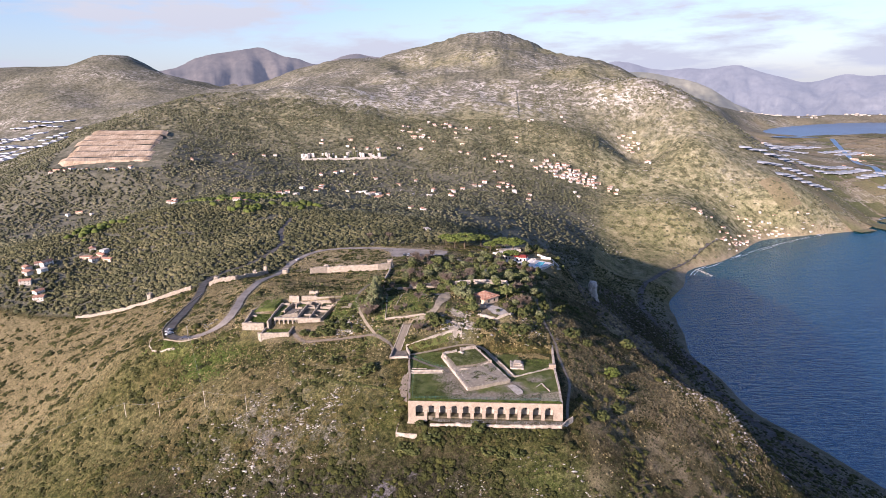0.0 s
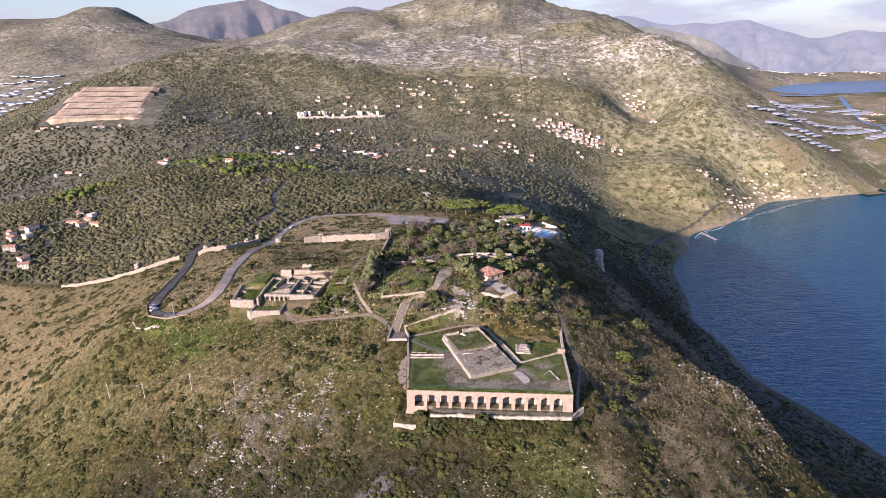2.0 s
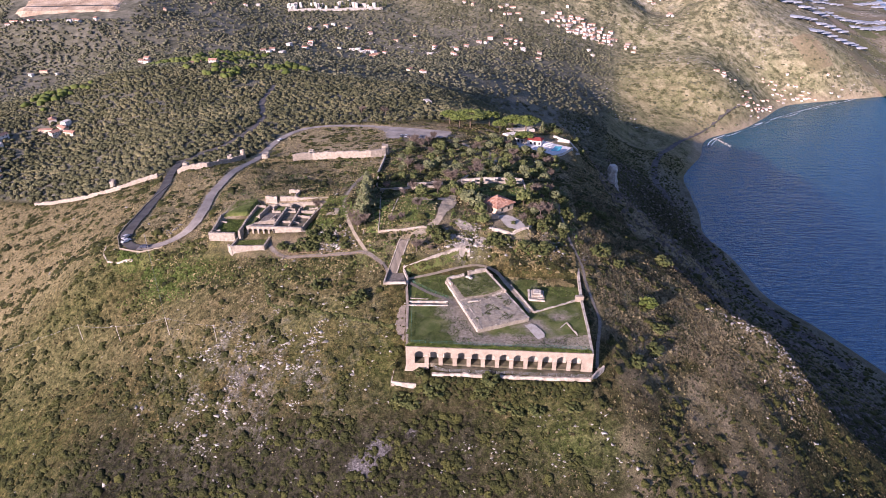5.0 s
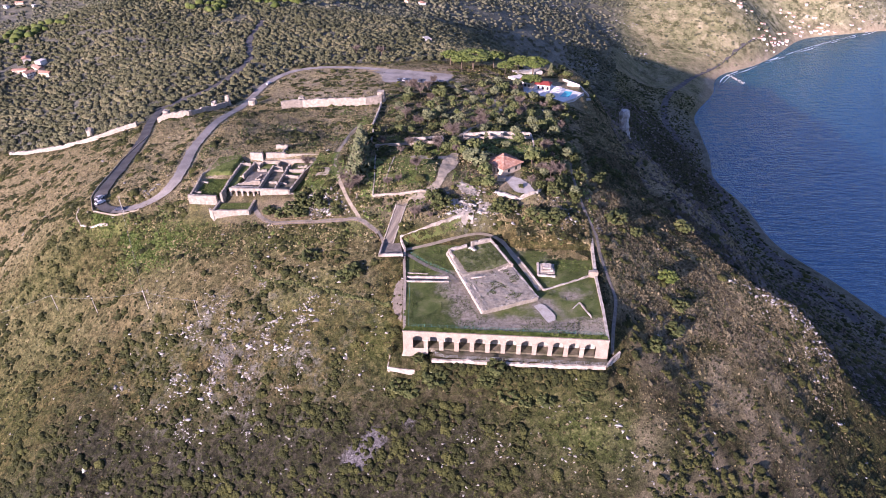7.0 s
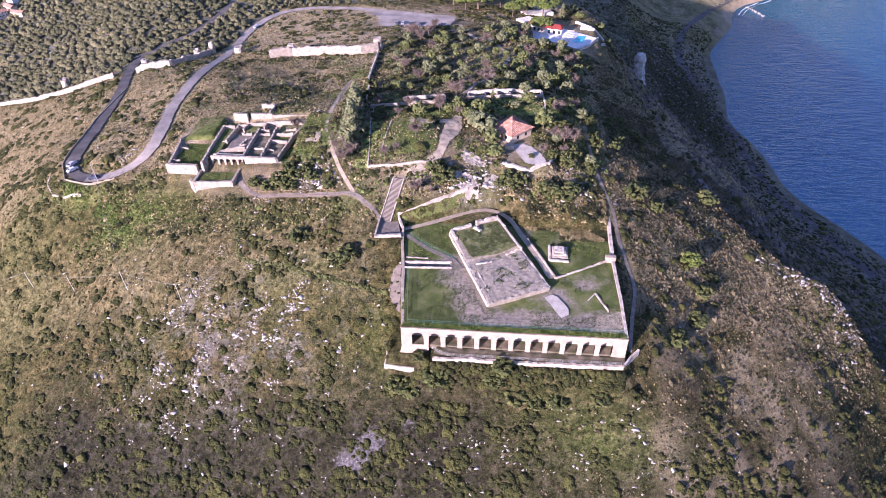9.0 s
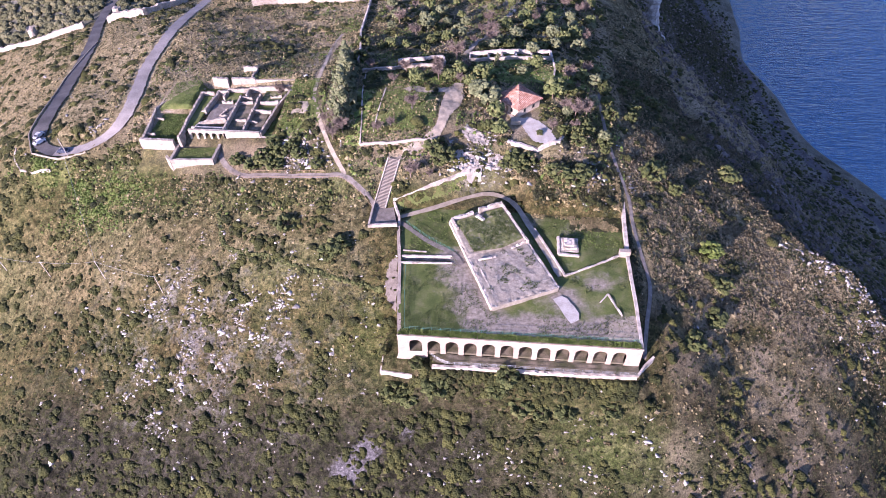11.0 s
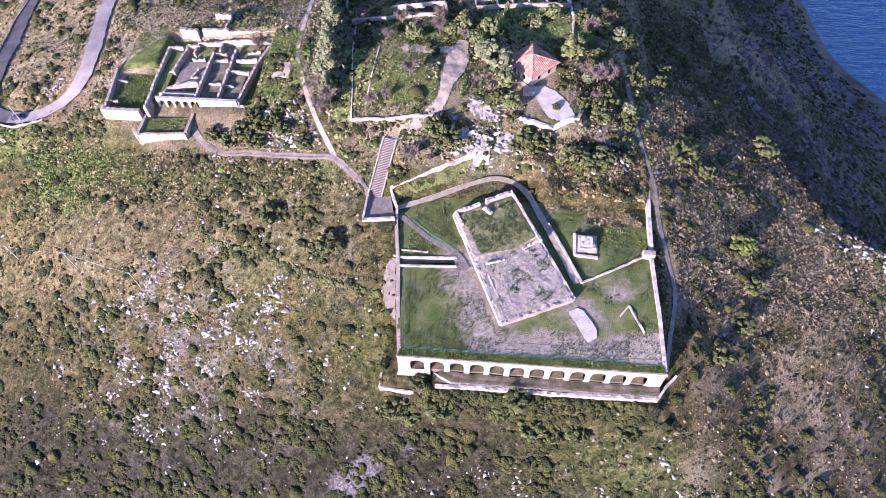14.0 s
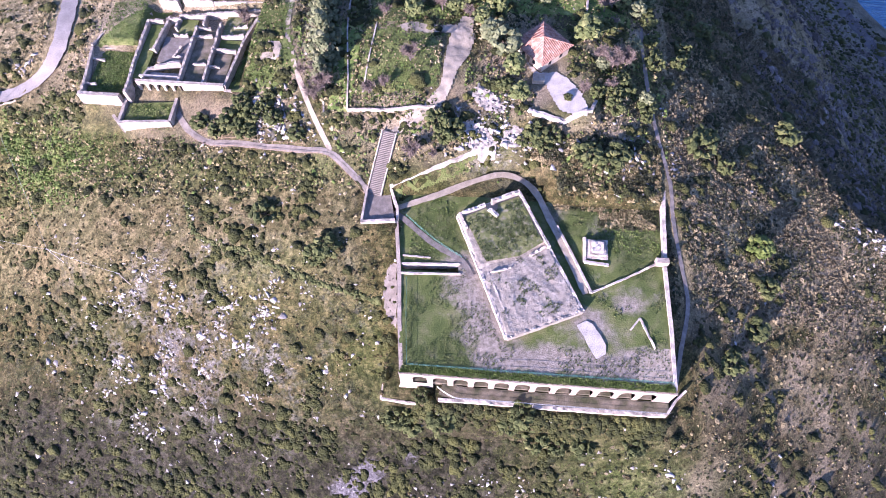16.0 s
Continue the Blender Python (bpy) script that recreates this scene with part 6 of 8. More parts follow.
# towers and stumps along the old walls
for i, (x, y, w, h, label) in enumerate(((-88, 200, 4.0, 6.8, "ruined square tower stump on the fortification wall"), (-41, 202, 4.6, 7.4, "ruined round-cornered tower of the fortification wall"), (-124, 214, 5, 4.0, "pale masonry block beside the road"), (-139.5, 214, 3.0, 7.5, "weathered tower stump by the road"), (-168, 191, 4, 5.0, "broken gate tower by the hairpin road"), (-226, 199, 4, 6.0, "ruined turret of the old defence wall"), (-145, 206, 3, 5.0, "ruined masonry by the road"))):
    bm = bmesh.new()
    rng = random.Random(300 + i)
    g = height1(x, y)
    n = 10
    rings = []
    for k in range(5):
        r = w / 2 * (1.05 - 0.04 * k)
        rings.append([bm.verts.new((x + r * (1 + rng.uniform(-.12, .12)) * math.copysign(abs(math.cos(a)) ** 0.6, math.cos(a)), y + r * (1 + rng.uniform(-.12, .12)) * math.copysign(abs(math.sin(a)) ** 0.6, math.sin(a)),
                                    g - 1 + (h + 1) * k / 4 + (rng.uniform(-h * .22, 0) if k == 4 else 0))) for a in [math.tau * s / n for s in range(n)]])
    for k in range(4):
        for s in range(n):
            bm.faces.new((rings[k][s], rings[k][(s + 1) % n], rings[k + 1][(s + 1) % n], rings[k + 1][s]))
    bm.faces.new(rings[-1])
    solid("tower_ruin", bm, PALE, label, "ruin")
# rock pinnacle on the cliff: a leaning stack, cracked into ledges, with a flat lit cap
bm = bmesh.new()
rng = random.Random(77)
rings = []
for k in range(19):
    u = k / 18
    r = np.interp(u, [0, 0.3, 0.55, 0.75, 0.9, 1.0], [7.0, 4.6, 3.6, 3.3, 3.9, 2.9]) * (1 + 0.10 * math.sin(k * 2.4))
    ring = []
    for s_ in range(16):
        a = math.tau * s_ / 16
        crag = 1 + 0.38 * noise.noise(Vector((2.1 * math.cos(a), 2.1 * math.sin(a), 5.5 * u + 3))) + rng.uniform(-0.08, 0.08)
        ring.append(bm.verts.new((122.5 + 9 * (1 - u) ** 2 + r * crag * math.cos(a), 312 + 8 * (1 - u) ** 2 + r * crag * math.sin(a), -86 + 36.5 * u + rng.uniform(-0.5, 0.5))))
    rings.append(ring)
for k in range(18):
    for s_ in range(16):
        bm.faces.new((rings[k][s_], rings[k][(s_ + 1) % 16], rings[k + 1][(s_ + 1) % 16], rings[k + 1][s_]))
bm.faces.new(rings[-1])
solid("rock_pinnacle", bm, ROCK, "free-standing pale limestone pinnacle on the cliff", "rock")


# ---- buildings ----
def hut():
    th = thing("stone_hut", "small square hut with a weathered terracotta hip roof", "house", at=(29.7, 87.6, 11.7), turn=-46)
    s, h = 5.0, 3.3
    bm = bmesh.new()
    box(bm, -s, s, -s, s, -1.5, h)
    part("wall", bm, WARM, th, "pale plastered walls")
    bm = bmesh.new()
    e = s + 0.7
    c = [bm.verts.new((x, y, h + 0.05)) for x, y in ((-e, -e), (e, -e), (e, e), (-e, e))]
    d = [bm.verts.new((x, y, h - 0.1)) for x, y in ((-e, -e), (e, -e), (e, e), (-e, e))]
    top = bm.verts.new((0, 0, h + 2.4))
    for i in range(4):
        bm.faces.new((c[i], c[(i + 1) % 4], top))
        bm.faces.new((d[i], d[(i + 1) % 4], c[(i + 1) % 4], c[i]))
    bm.faces.new(d[::-1])
    roof = part("roof", bm, TERRACOTTA, th, "weathered terracotta tiles")
    for k in range(4):
        a = Vector(((-e, -e), (e, -e), (e, e), (-e, e))[k]).to_3d() + Vector((0, 0, h + 0.1))
        bm = bmesh.new()
        tube(bm, a, (0, 0, h + 2.45), 0.14, 0.14, 6)
        part("ridge", bm, TERRACOTTA, roof)
    # rows of curved tiles, from each eave up to the hips
    slope = Vector((0, e, 2.35))
    for k in range(4):
        turn_ = Matrix.Rotation(k * math.pi / 2, 3, "Z")
        for i in range(19):
            u = -e + 0.3 + i * (2 * e - 0.6) / 18
            reach_ = 1 - abs(u) / e
            if reach_ < 0.06:
                continue
            a = Vector((u, -e - 0.05, h + 0.08))
            bm = bmesh.new()
            tube(bm, turn_ @ a, turn_ @ (a + slope * reach_ * 0.98), 0.15, 0.12, 6)
            part("roof_tile", bm, TERRACOTTA, roof)
    for k, side in ((0, -1), (1, 1)):
        for u in (-2.4, 1.6):
            bm = bmesh.new()
            if k == 0:
                box(bm, u, u + 1.0, -s - 0.04, -s + 0.05, 1.0, 2.3)
            else:
                box(bm, s - 0.05, s + 0.04, u, u + 1.0, 1.0, 2.3)
            part("window", bm, DARKGLASS, th)
    bm = bmesh.new()
    box(bm, -0.6, 0.5, -s - 0.05, -s + 0.05, 0, 2.1)
    part("door", bm, WOOD, th, "brown wooden door")
    return th


hut()
bm = bmesh.new()
box(bm, 27.4, 30.4, 76.2, 78.6, 12.0, 13.4, random.Random(1))
solid("store_box", bm, GRAVEL, "small grey flat-roofed store beside the yard", "shed")


def villa():
    th = thing("villa", "white hillside villa with dark red roofs and terraces", "villa")
    bm = bmesh.new()
    prism(bm, [(28.6, 270), (42, 277), (62, 260), (81, 246), (74, 234), (60, 222), (53.4, 226.4), (45.4, 233)], -19, -13.4)
    part("terrace", bm, PAVING, th, "pale paved terrace above the cliff")

    def wing(x0, y0, x1, y1, depth, base, high):
        a, b = Vector((x0, y0)), Vector((x1, y1))
        d = (b - a).normalized()
        n = Vector((-d.y, d.x))
        q = [a - n * depth / 2, b - n * depth / 2, b + n * depth / 2, a + n * depth / 2]
        bm = bmesh.new()
        prism(bm, [tuple(p) for p in q], base, base + high)
        part("wall", bm, PLASTER, th)
        bm = bmesh.new()
        o = [a - n * (depth / 2 + .5) - d * .5, b - n * (depth / 2 + .5) + d * .5, b + n * (depth / 2 + .5) + d * .5, a + n * (depth / 2 + .5) - d * .5]
        low = [bm.verts.new((p.x, p.y, base + high + 0.02)) for p in o]
        r0, r1 = bm.verts.new((*(a + d * 1.5), base + high + 1.5)), bm.verts.new((*(b - d * 1.5), base + high + 1.5))
        bm.faces.new((low[0], low[1], r1, r0))
        bm.faces.new((low[2], low[3], r0, r1))
        bm.faces.new((low[1], low[2], r1))
        bm.faces.new((low[3], low[0], r0))
        bm.faces.new(low[::-1])
        part("roof", bm, DARKRED, th, "dark red tiled roof")
        for k in range(3):
            p = a.lerp(b, 0.2 + 0.3 * k) - n * (depth / 2 + 0.02)
            bm = bmesh.new()
            v = [bm.verts.new((*(p + d * u), base + z)) for u, z in ((0, .3), (1.4, .3), (1.4, 2.3), (0, 2.3))]
            bm.faces.new(v)
            part("window", bm, DARKGLASS, th)
    wing(41.5, 262, 49.5, 257, 7.5, -13.4, 3.4)
    wing(51, 256, 60.5, 253.5, 7.5, -13.4, 3.2)
    bm = bmesh.new()
    prism(bm, [(33, 268), (41, 273), (45, 268), (39, 262)], -13.4, -10.6)
    part("annex", bm, PLASTER, th, "white flat-roofed annex")
    bm = bmesh.new()
    prism(bm, [(65.4, 239.6), (69.4, 249), (74.2, 248.4), (71, 238.4)], -13.5, -13.25)
    part("pool", bm, TURQUOISE, th, "turquoise swimming pool water")
    for k in range(6):
        u = k / 5
        a, b = Vector((57.6, 236)).lerp(Vector((63, 251.5)), u), Vector((62, 233.5)).lerp(Vector((67, 250)), u)
        bm = bmesh.new()
        tube(bm, (a.x, a.y, -10.9), (b.x, b.y, -10.9), 0.16, 0.16, 4)
        tube(bm, (a.x, a.y, -13.4), (a.x, a.y, -10.9), 0.13, 0.13, 4)
        tube(bm, (b.x, b.y, -13.4), (b.x, b.y, -10.9), 0.13, 0.13, 4)
        part("pergola_beam", bm, PLASTER, th)
    part("parapet", run_of_wall([(81, 246), (74, 234), (60, 222), (53.4, 226.4)], 0.4, [-12.5] * 4, [-13.6] * 4, 0.03, seed=3), PLASTER, th)
    for k, line in enumerate(([(70, 274), (82, 271)], [(82, 271), (88, 258)], [(88, 258), (84, 251)], [(72, 262), (80, 260)])):
        part("garden_wall", run_of_wall(line, 0.5, [1.6, 1.6], None, 0.2, seed=60 + k), PLASTER, th)
    bm = bmesh.new()
    prism(bm, [(73, 270), (80, 268), (79, 263), (73, 264)], -19, -15.2)
    part("sun_terrace", bm, PAVING, th, "pale paved sun terrace")
    bm = bmesh.new()
    prism(bm, [(36, 288), (54, 293), (57, 287), (40, 282)], -19, -13.0)
    part("upper_house", bm, PLASTER, th, "white upper house among the pines")
    return th


villa()


def house_type(k):
    """A plain Mediterranean house: walls, roof, door and windows; built once for each type."""
    rng = random.Random(500 + k)
    w, d, h = ((9, 8, 5.2), (11, 7, 3.4), (9, 8, 5.6), (7, 6, 3.2), (13, 8, 5.4))[k]
    th = thing("house", "white plastered country house with terracotta roof", "house", group="houses in the valley")
    bm = bmesh.new()
    box(bm, -w / 2, w / 2, -d / 2, d / 2, -4, h)
    part("wall", bm, PLASTER if k != 1 else WARM, th)
    bm = bmesh.new()
    if k in (0, 1, 4):
        e, r = 0.5, 2.0
        v = [bm.verts.new(p) for p in ((-w / 2 - e, -d / 2 - e, h), (w / 2 + e, -d / 2 - e, h), (w / 2 + e, d / 2 + e, h), (-w / 2 - e, d / 2 + e, h), (-w / 2 - e, 0, h + r), (w / 2 + e, 0, h + r))]
        for f in ((0, 1, 5, 4), (2, 3, 4, 5), (1, 2, 5), (3, 0, 4), (3, 2, 1, 0)):
            bm.faces.new([v[i] for i in f])
        part("roof", bm, TERRACOTTA, th, "terracotta tiled roof")
    else:
        box(bm, -w / 2 - .2, w / 2 + .2, -d / 2 - .2, d / 2 + .2, h + 0.01, h + 0.5)
        part("roof", bm, PLASTER, th, "flat pale roof")
    for x in ([-w / 3, w / 3] if h < 5 else [-w / 3, 0.3, w / 3]):
        for z in ([1.0] if h < 5 else [0.9, 3.8]):
            bm = bmesh.new()
            box(bm, x - 0.55, x + 0.55, -d / 2 - 0.04, -d / 2 + 0.06, z, z + 1.4)
            part("window", bm, DARKGLASS, th)
    bm = bmesh.new()
    box(bm, -w / 6 - 0.5, -w / 6 + 0.5, -d / 2 - 0.05, -d / 2 + 0.05, 0, 2.1)
    part("door", bm, WOOD, th)
    return th


TYPES = [house_type(k) for k in range(5)]
# clusters of houses: centre x, y, spread x, y, number
CLUSTERS = [(215, 1245, 50, 24, 72), (405, 1540, 30, 14, 7), (-60, 1414, 110, 30, 12), (-140, 1330, 90, 30, 9), (545, 1085, 48, 26, 14), (640, 1172, 30, 20, 7), (-402, 305, 22, 26, 6), (-372, 350, 22, 16, 6), (-372, 268, 10, 8, 2),
            (-200, 895, 38, 24, 8), (-308, 857, 16, 16, 3), (-312, 757, 22, 20, 4), (-295, 520, 16, 14, 3), (-467, 667, 20, 12, 3), (-625, 690, 24, 14, 3), (-80, 960, 90, 60, 9), (60, 1050, 70, 60, 8), (-250, 1010, 60, 30, 5), (-640, 815, 60, 14, 6), (-730, 805, 20, 12, 4), (10, 1230, 90, 60, 10), (-230, 1190, 60, 40, 6), (900, 1800, 160, 120, 10), (480, 1100, 20, 30, 3)]
# farmhouses scattered over the valley: east, north, how many
HAMLETS = [(-350, 1211, 3), (-290, 1211, 2), (-144, 1278, 3), (-111, 1283, 3), (-45, 1218, 2), (-15, 1299, 2), (96, 1349, 4), (116, 1489, 4), (26, 1159, 2), (59, 1243, 3), (164, 1319, 2), (-13, 1053, 4), (-248, 889, 2), (-303, 876, 3), (-109, 1009, 2), (410, 1550, 8), (443, 1404, 4),
           (337, 1204, 2), (-538, 924, 2), (-507, 1018, 2), (-441, 1053, 4), (229, 1556, 4), (-81, 686, 3), (62, 1072, 4), (212, 1133, 4), (466, 1108, 2), (620, 1208, 8), (656, 1200, 8), (1394, 2182, 12), (1300, 2060, 10), (520, 1052, 6), (590, 1108, 8), (690, 1178, 6), (760, 1228, 5)]
CLUSTERS = CLUSTERS + [(a, b, 26, 22, n if a > 400 else (n + 1) // 2) for a, b, n in HAMLETS]
rng = random.Random(42)
spots = []
for cx, cy, sx, sy, n in CLUSTERS:
    for i in range(n):
        for _ in range(20):
            x, y = cx + rng.gauss(0, 0.55) * sx, cy + rng.gauss(0, 0.55) * sy
            if height1(x, y) > SEA + 3.5 and all((x - a) ** 2 + (y - b) ** 2 > 8.6 ** 2 for a, b in spots):
                spots.append((x, y))
                break
spots.append((-32, 366))
zs = height(np.array([p[0] for p in spots]), np.array([p[1] for p in spots]))
used = set()
for i, ((x, y), z) in enumerate(zip(spots, zs)):
    k = rng.choice((0, 0, 0, 1, 1, 2, 4, 3)) if i < len(spots) - 1 else 3
    m = pose(x, y, z + 0.4, 0, 0, rng.uniform(-35, 35) + rng.choice((0, 0, 90))) @ Matrix.Diagonal((rng.uniform(0.75, 1.2), rng.uniform(0.7, 1.05), rng.uniform(0.65, 0.95), 1))
    if x > 470 and y < 1260:
        m = m @ Matrix.Diagonal((0.75, 0.75, 0.55, 1))
    if k not in used:
        used.add(k)
        TYPES[k].matrix_basis = m
        ob = TYPES[k]
    else:
        ob = copy_thing(TYPES[k], m)
    if k in (2, 3):
        ob["label"] = "white plastered house with a flat pale roof"
    if i == len(spots) - 1:
        ob["label"], ob["group"] = "small white cube house behind the hilltop", ""


def cemetery():
    th = thing("cemetery", "walled cemetery with rows of white tomb chapels", "cemetery")
    a, b = Vector((-378, 1068)), Vector((-205, 1135))
    d = (b - a).normalized()
    n = Vector((-d.y, d.x))
    rng = random.Random(6)
    part("wall", run_of_wall([tuple(a), tuple(a.lerp(b, .5)), tuple(b)], 1.0, [5, 5, 5], None, 0.2, step=12), PLASTER, th)
    for i in range(46):
        p = a.lerp(b, rng.random() ** 1.2 * 0.92 + 0.02) + n * rng.uniform(3, 34)
        g = height1(p.x, p.y)
        w, h = rng.uniform(3, 6), rng.uniform(4, 9)
        bm = bmesh.new()
        box(bm, p.x - w / 2, p.x + w / 2, p.y - w / 2, p.y + w / 2, g - 3, g + h)
        part("tomb", bm, PLASTER, th)
    return th


cemetery()


def quarry():
    th = thing("quarry", "terraced quarry face of pale beige cut stone", "quarry", kind="structure")
    f0, f1, b0, b1 = Vector((-775, 846)), Vector((-596, 868)), Vector((-905, 1150)), Vector((-690, 1128))
    rng = random.Random(4)
    n = 6
    for k in range(n):
        left, right = 0.05 * rng.random() + (0.06 if k == n - 1 else 0), 1 - 0.07 * rng.random()
        rows = []
        for u, zoff in ((k / n, 0 if k else -9), ((k + 0.4) / n, 2.7), ((k + 0.84) / n, 6.3), ((k + 1.02) / n, 6.2)):
            row = []
            for s in range(41):
                w = left + (right - left) * s / 40
                p = f0.lerp(f1, w).lerp(b0.lerp(b1, w), u)
                p.y += 5 * noise.noise(Vector((p.x * 0.03, 0.2 * k, 3))) + 3 * noise.noise(Vector((p.x * 0.11, k, 8)))
                end = max(0, 1 - min(s, 40 - s) / 2.5)
                row.append((p.x, p.y, -3 + k * 6.9 + zoff + 1.2 * noise.noise(Vector((p.x * 0.02, k, 1))) + rng.uniform(-.25, .25) - 4.0 * end))
            rows.append(row)
        # Flat treads coloured dark: the shadow line of each bench is painted on.
        for name, pick, mat in (("bench", (0, 1, 2), QUARRY), ("shaded_ledge", (2, 3), LEDGE_SHADE)):
            bm = bmesh.new()
            vs = [[bm.verts.new(q) for q in rows[r]] for r in pick]
            for a_, b_ in zip(vs, vs[1:]):
                for s in range(40):
                    bm.faces.new((a_[s], a_[s + 1], b_[s + 1], b_[s]))
            bmesh.ops.recalc_face_normals(bm, faces=bm.faces)
            part(name, bm, mat, th)
    return th


quarry()

# ---- plain: greenhouses, lake, groyne ----
def tunnel(w, l):
    bm = bmesh.new()
    n = 6
    rows = [[bm.verts.new((w / 2 * -math.cos(math.pi * k / n), y, 4.0 * math.sin(math.pi * k / n))) for k in range(n + 1)] for y in (-l / 2, l / 2)]
    for k in range(n):
        bm.faces.new((rows[0][k], rows[0][k + 1], rows[1][k + 1], rows[1][k]))
    for r in rows:
        bm.faces.new(r)
    bmesh.ops.recalc_face_normals(bm, faces=bm.faces)
    return bm


def draped(name, plots, mat, label, category, lift):
    """Fields as thin sheets that follow the ground."""
    V, F = [], []
    for x, y, w, l, ang in plots:
        c, s = math.cos(radians(ang)), math.sin(radians(ang))
        b0 = len(V)
        for i in range(4):
            for k in range(4):
                u, v = (i / 3 - 0.5) * w, (k / 3 - 0.5) * l
                V.append((x + u * c - v * s, y + u * s + v * c))
        F += [(b0 + i * 4 + k, b0 + i * 4 + 4 + k, b0 + i * 4 + 5 + k, b0 + i * 4 + 1 + k) for i in range(3) for k in range(3)]
    q = np.array(V)
    z = np.maximum(height(q[:, 0], q[:, 1]), SEA + 1) + lift
    ob = link_mesh(name, [(a, b, float(h)) for (a, b), h in zip(V, z)], F, mat)
    return tagged(ob, label, category, kind="stuff")


rng = random.Random(30)
plots = []
for i in range(-14, 20):
    for k in range(-9, 15):
        x, y = 1250 + i * 74 * math.cos(0.44) - k * 92 * math.sin(0.44), 2050 + i * 74 * math.sin(0.44) + k * 92 * math.cos(0.44)
        if rng.random() < 0.78 and x > 620 + 0.12 * (y - 1300) and 1250 < y < 3000:
            plots.append((x, y, 74 * rng.uniform(0.7, 0.98), 92 * rng.uniform(0.7, 0.98), 25.2))
for i in range(-6, 6):
    for k in range(-6, 6):
        if rng.random() < 0.7:
            plots.append((-1430 + i * 80, 1640 + k * 90, 80 * rng.uniform(0.7, 0.98), 90 * rng.uniform(0.7, 0.98), -10))
plots = [p for p in plots if plain_height(np.array([p[0]]), np.array([p[1]]))[0] < -122]
draped("field", plots, CROPS, "patchwork of green and brown fields on the plain", "field", 1.2)
draped("canal", [(1296 + 29 * k - 145, 2085 + 83 * k - 415, 17, 90, -19.2) for k in range(11)], LAKE, "straight canal across the plain to the lagoon", "canal", 2.2)

first_house = None
rng = random.Random(31)
for cx, cy, nx_, ny_, ang in ((790, 1500, 7, 3, 25), (1010, 1740, 8, 3, 25), (1140, 1650, 5, 2, 25), (1200, 2400, 9, 2, 25), (1080, 2200, 7, 2, 25), (1330, 2250, 5, 2, 25), (960, 1960, 6, 2, 25), (-1540, 1720, 8, 3, -10), (-1240, 1310, 6, 3, -10), (-1180, 1500, 6, 3, -10), (-1420, 1560, 7, 3, -10), (-1560, 1930, 8, 2, -10)):
    c, s = math.cos(radians(ang)), math.sin(radians(ang))
    for i in range(nx_ * ny_):
        u, v = (i % nx_ - nx_ / 2) * 27, (i // nx_ - ny_ / 2) * 60 + rng.uniform(-4, 4)
        x, y = cx + u * c - v * s, cy + u * s + v * c
        z = height1(x, y) + 0.8
        m = pose(x, y, z, 0, 0, ang) @ Matrix.Diagonal((1, rng.uniform(0.7, 1.1), 1, 1))
        if first_house is None:
            first_house = tagged(solid("greenhouse", tunnel(25, 52), FIELD, "pale plastic greenhouse tunnel on the plain", "greenhouse", group="greenhouses on the plain"), kind="")
            first_house.matrix_basis = m
        else:
            copy_thing(first_house, m)
# the town along the far shore of the plain, too small to tell its houses apart
rng = random.Random(77)
V, F = [], []
for k in range(250):
    if k < 150:
        x, y = rng.uniform(1500, 3300), rng.gauss(3900, 130)
    else:
        x, y = rng.gauss(1560, 60), rng.gauss(3800, 60)
    w, l, h = rng.uniform(4, 9), rng.uniform(4, 9), rng.uniform(4, 8)
    b0 = len(V)
    V += [(x + dx * w, y + dy * l, dz) for dz in (-3, h) for dx, dy in ((-1, -1), (1, -1), (1, 1), (-1, 1))]
    F += [(b0, b0 + 1, b0 + 5, b0 + 4), (b0 + 1, b0 + 2, b0 + 6, b0 + 5), (b0 + 2, b0 + 3, b0 + 7, b0 + 6), (b0 + 3, b0, b0 + 4, b0 + 7), (b0 + 4, b0 + 5, b0 + 6, b0 + 7)]
q = np.array(V)
z = np.repeat(height(q[::8, 0], q[::8, 1]), 8)
tagged(link_mesh("far_town", [(a, b, c + float(h)) for (a, b, c), h in zip(V, z)], F, PLASTER), "pale houses of a town on the far side of the plain", "town", kind="stuff")
bm = bmesh.new()
bm.faces.new([bm.verts.new((1800 + 700 * math.cos(a) * (1 + .12 * math.sin(3 * a)), 3120 + 0.45 * 700 * math.cos(a) + 400 * math.sin(a), -131)) for a in [math.tau * k / 40 for k in range(40)]])
solid("lake", bm, LAKE, "blue lagoon on the distant plain", "lake", kind="structure")
bm = bmesh.new()
rng = random.Random(8)
for i in range(26):
    p = Vector((418, 935, SEA)).lerp(Vector((432, 892, SEA)), i / 25)
    bmesh.ops.create_icosphere(bm, subdivisions=1, radius=rng.uniform(0.7, 1.5), matrix=Matrix.Translation((p.x + rng.uniform(-3, 3), p.y, p.z + rng.uniform(-0.5, 1))))
solid("groyne", bm, STONE, "short groyne of boulders at the beach", "groyne")


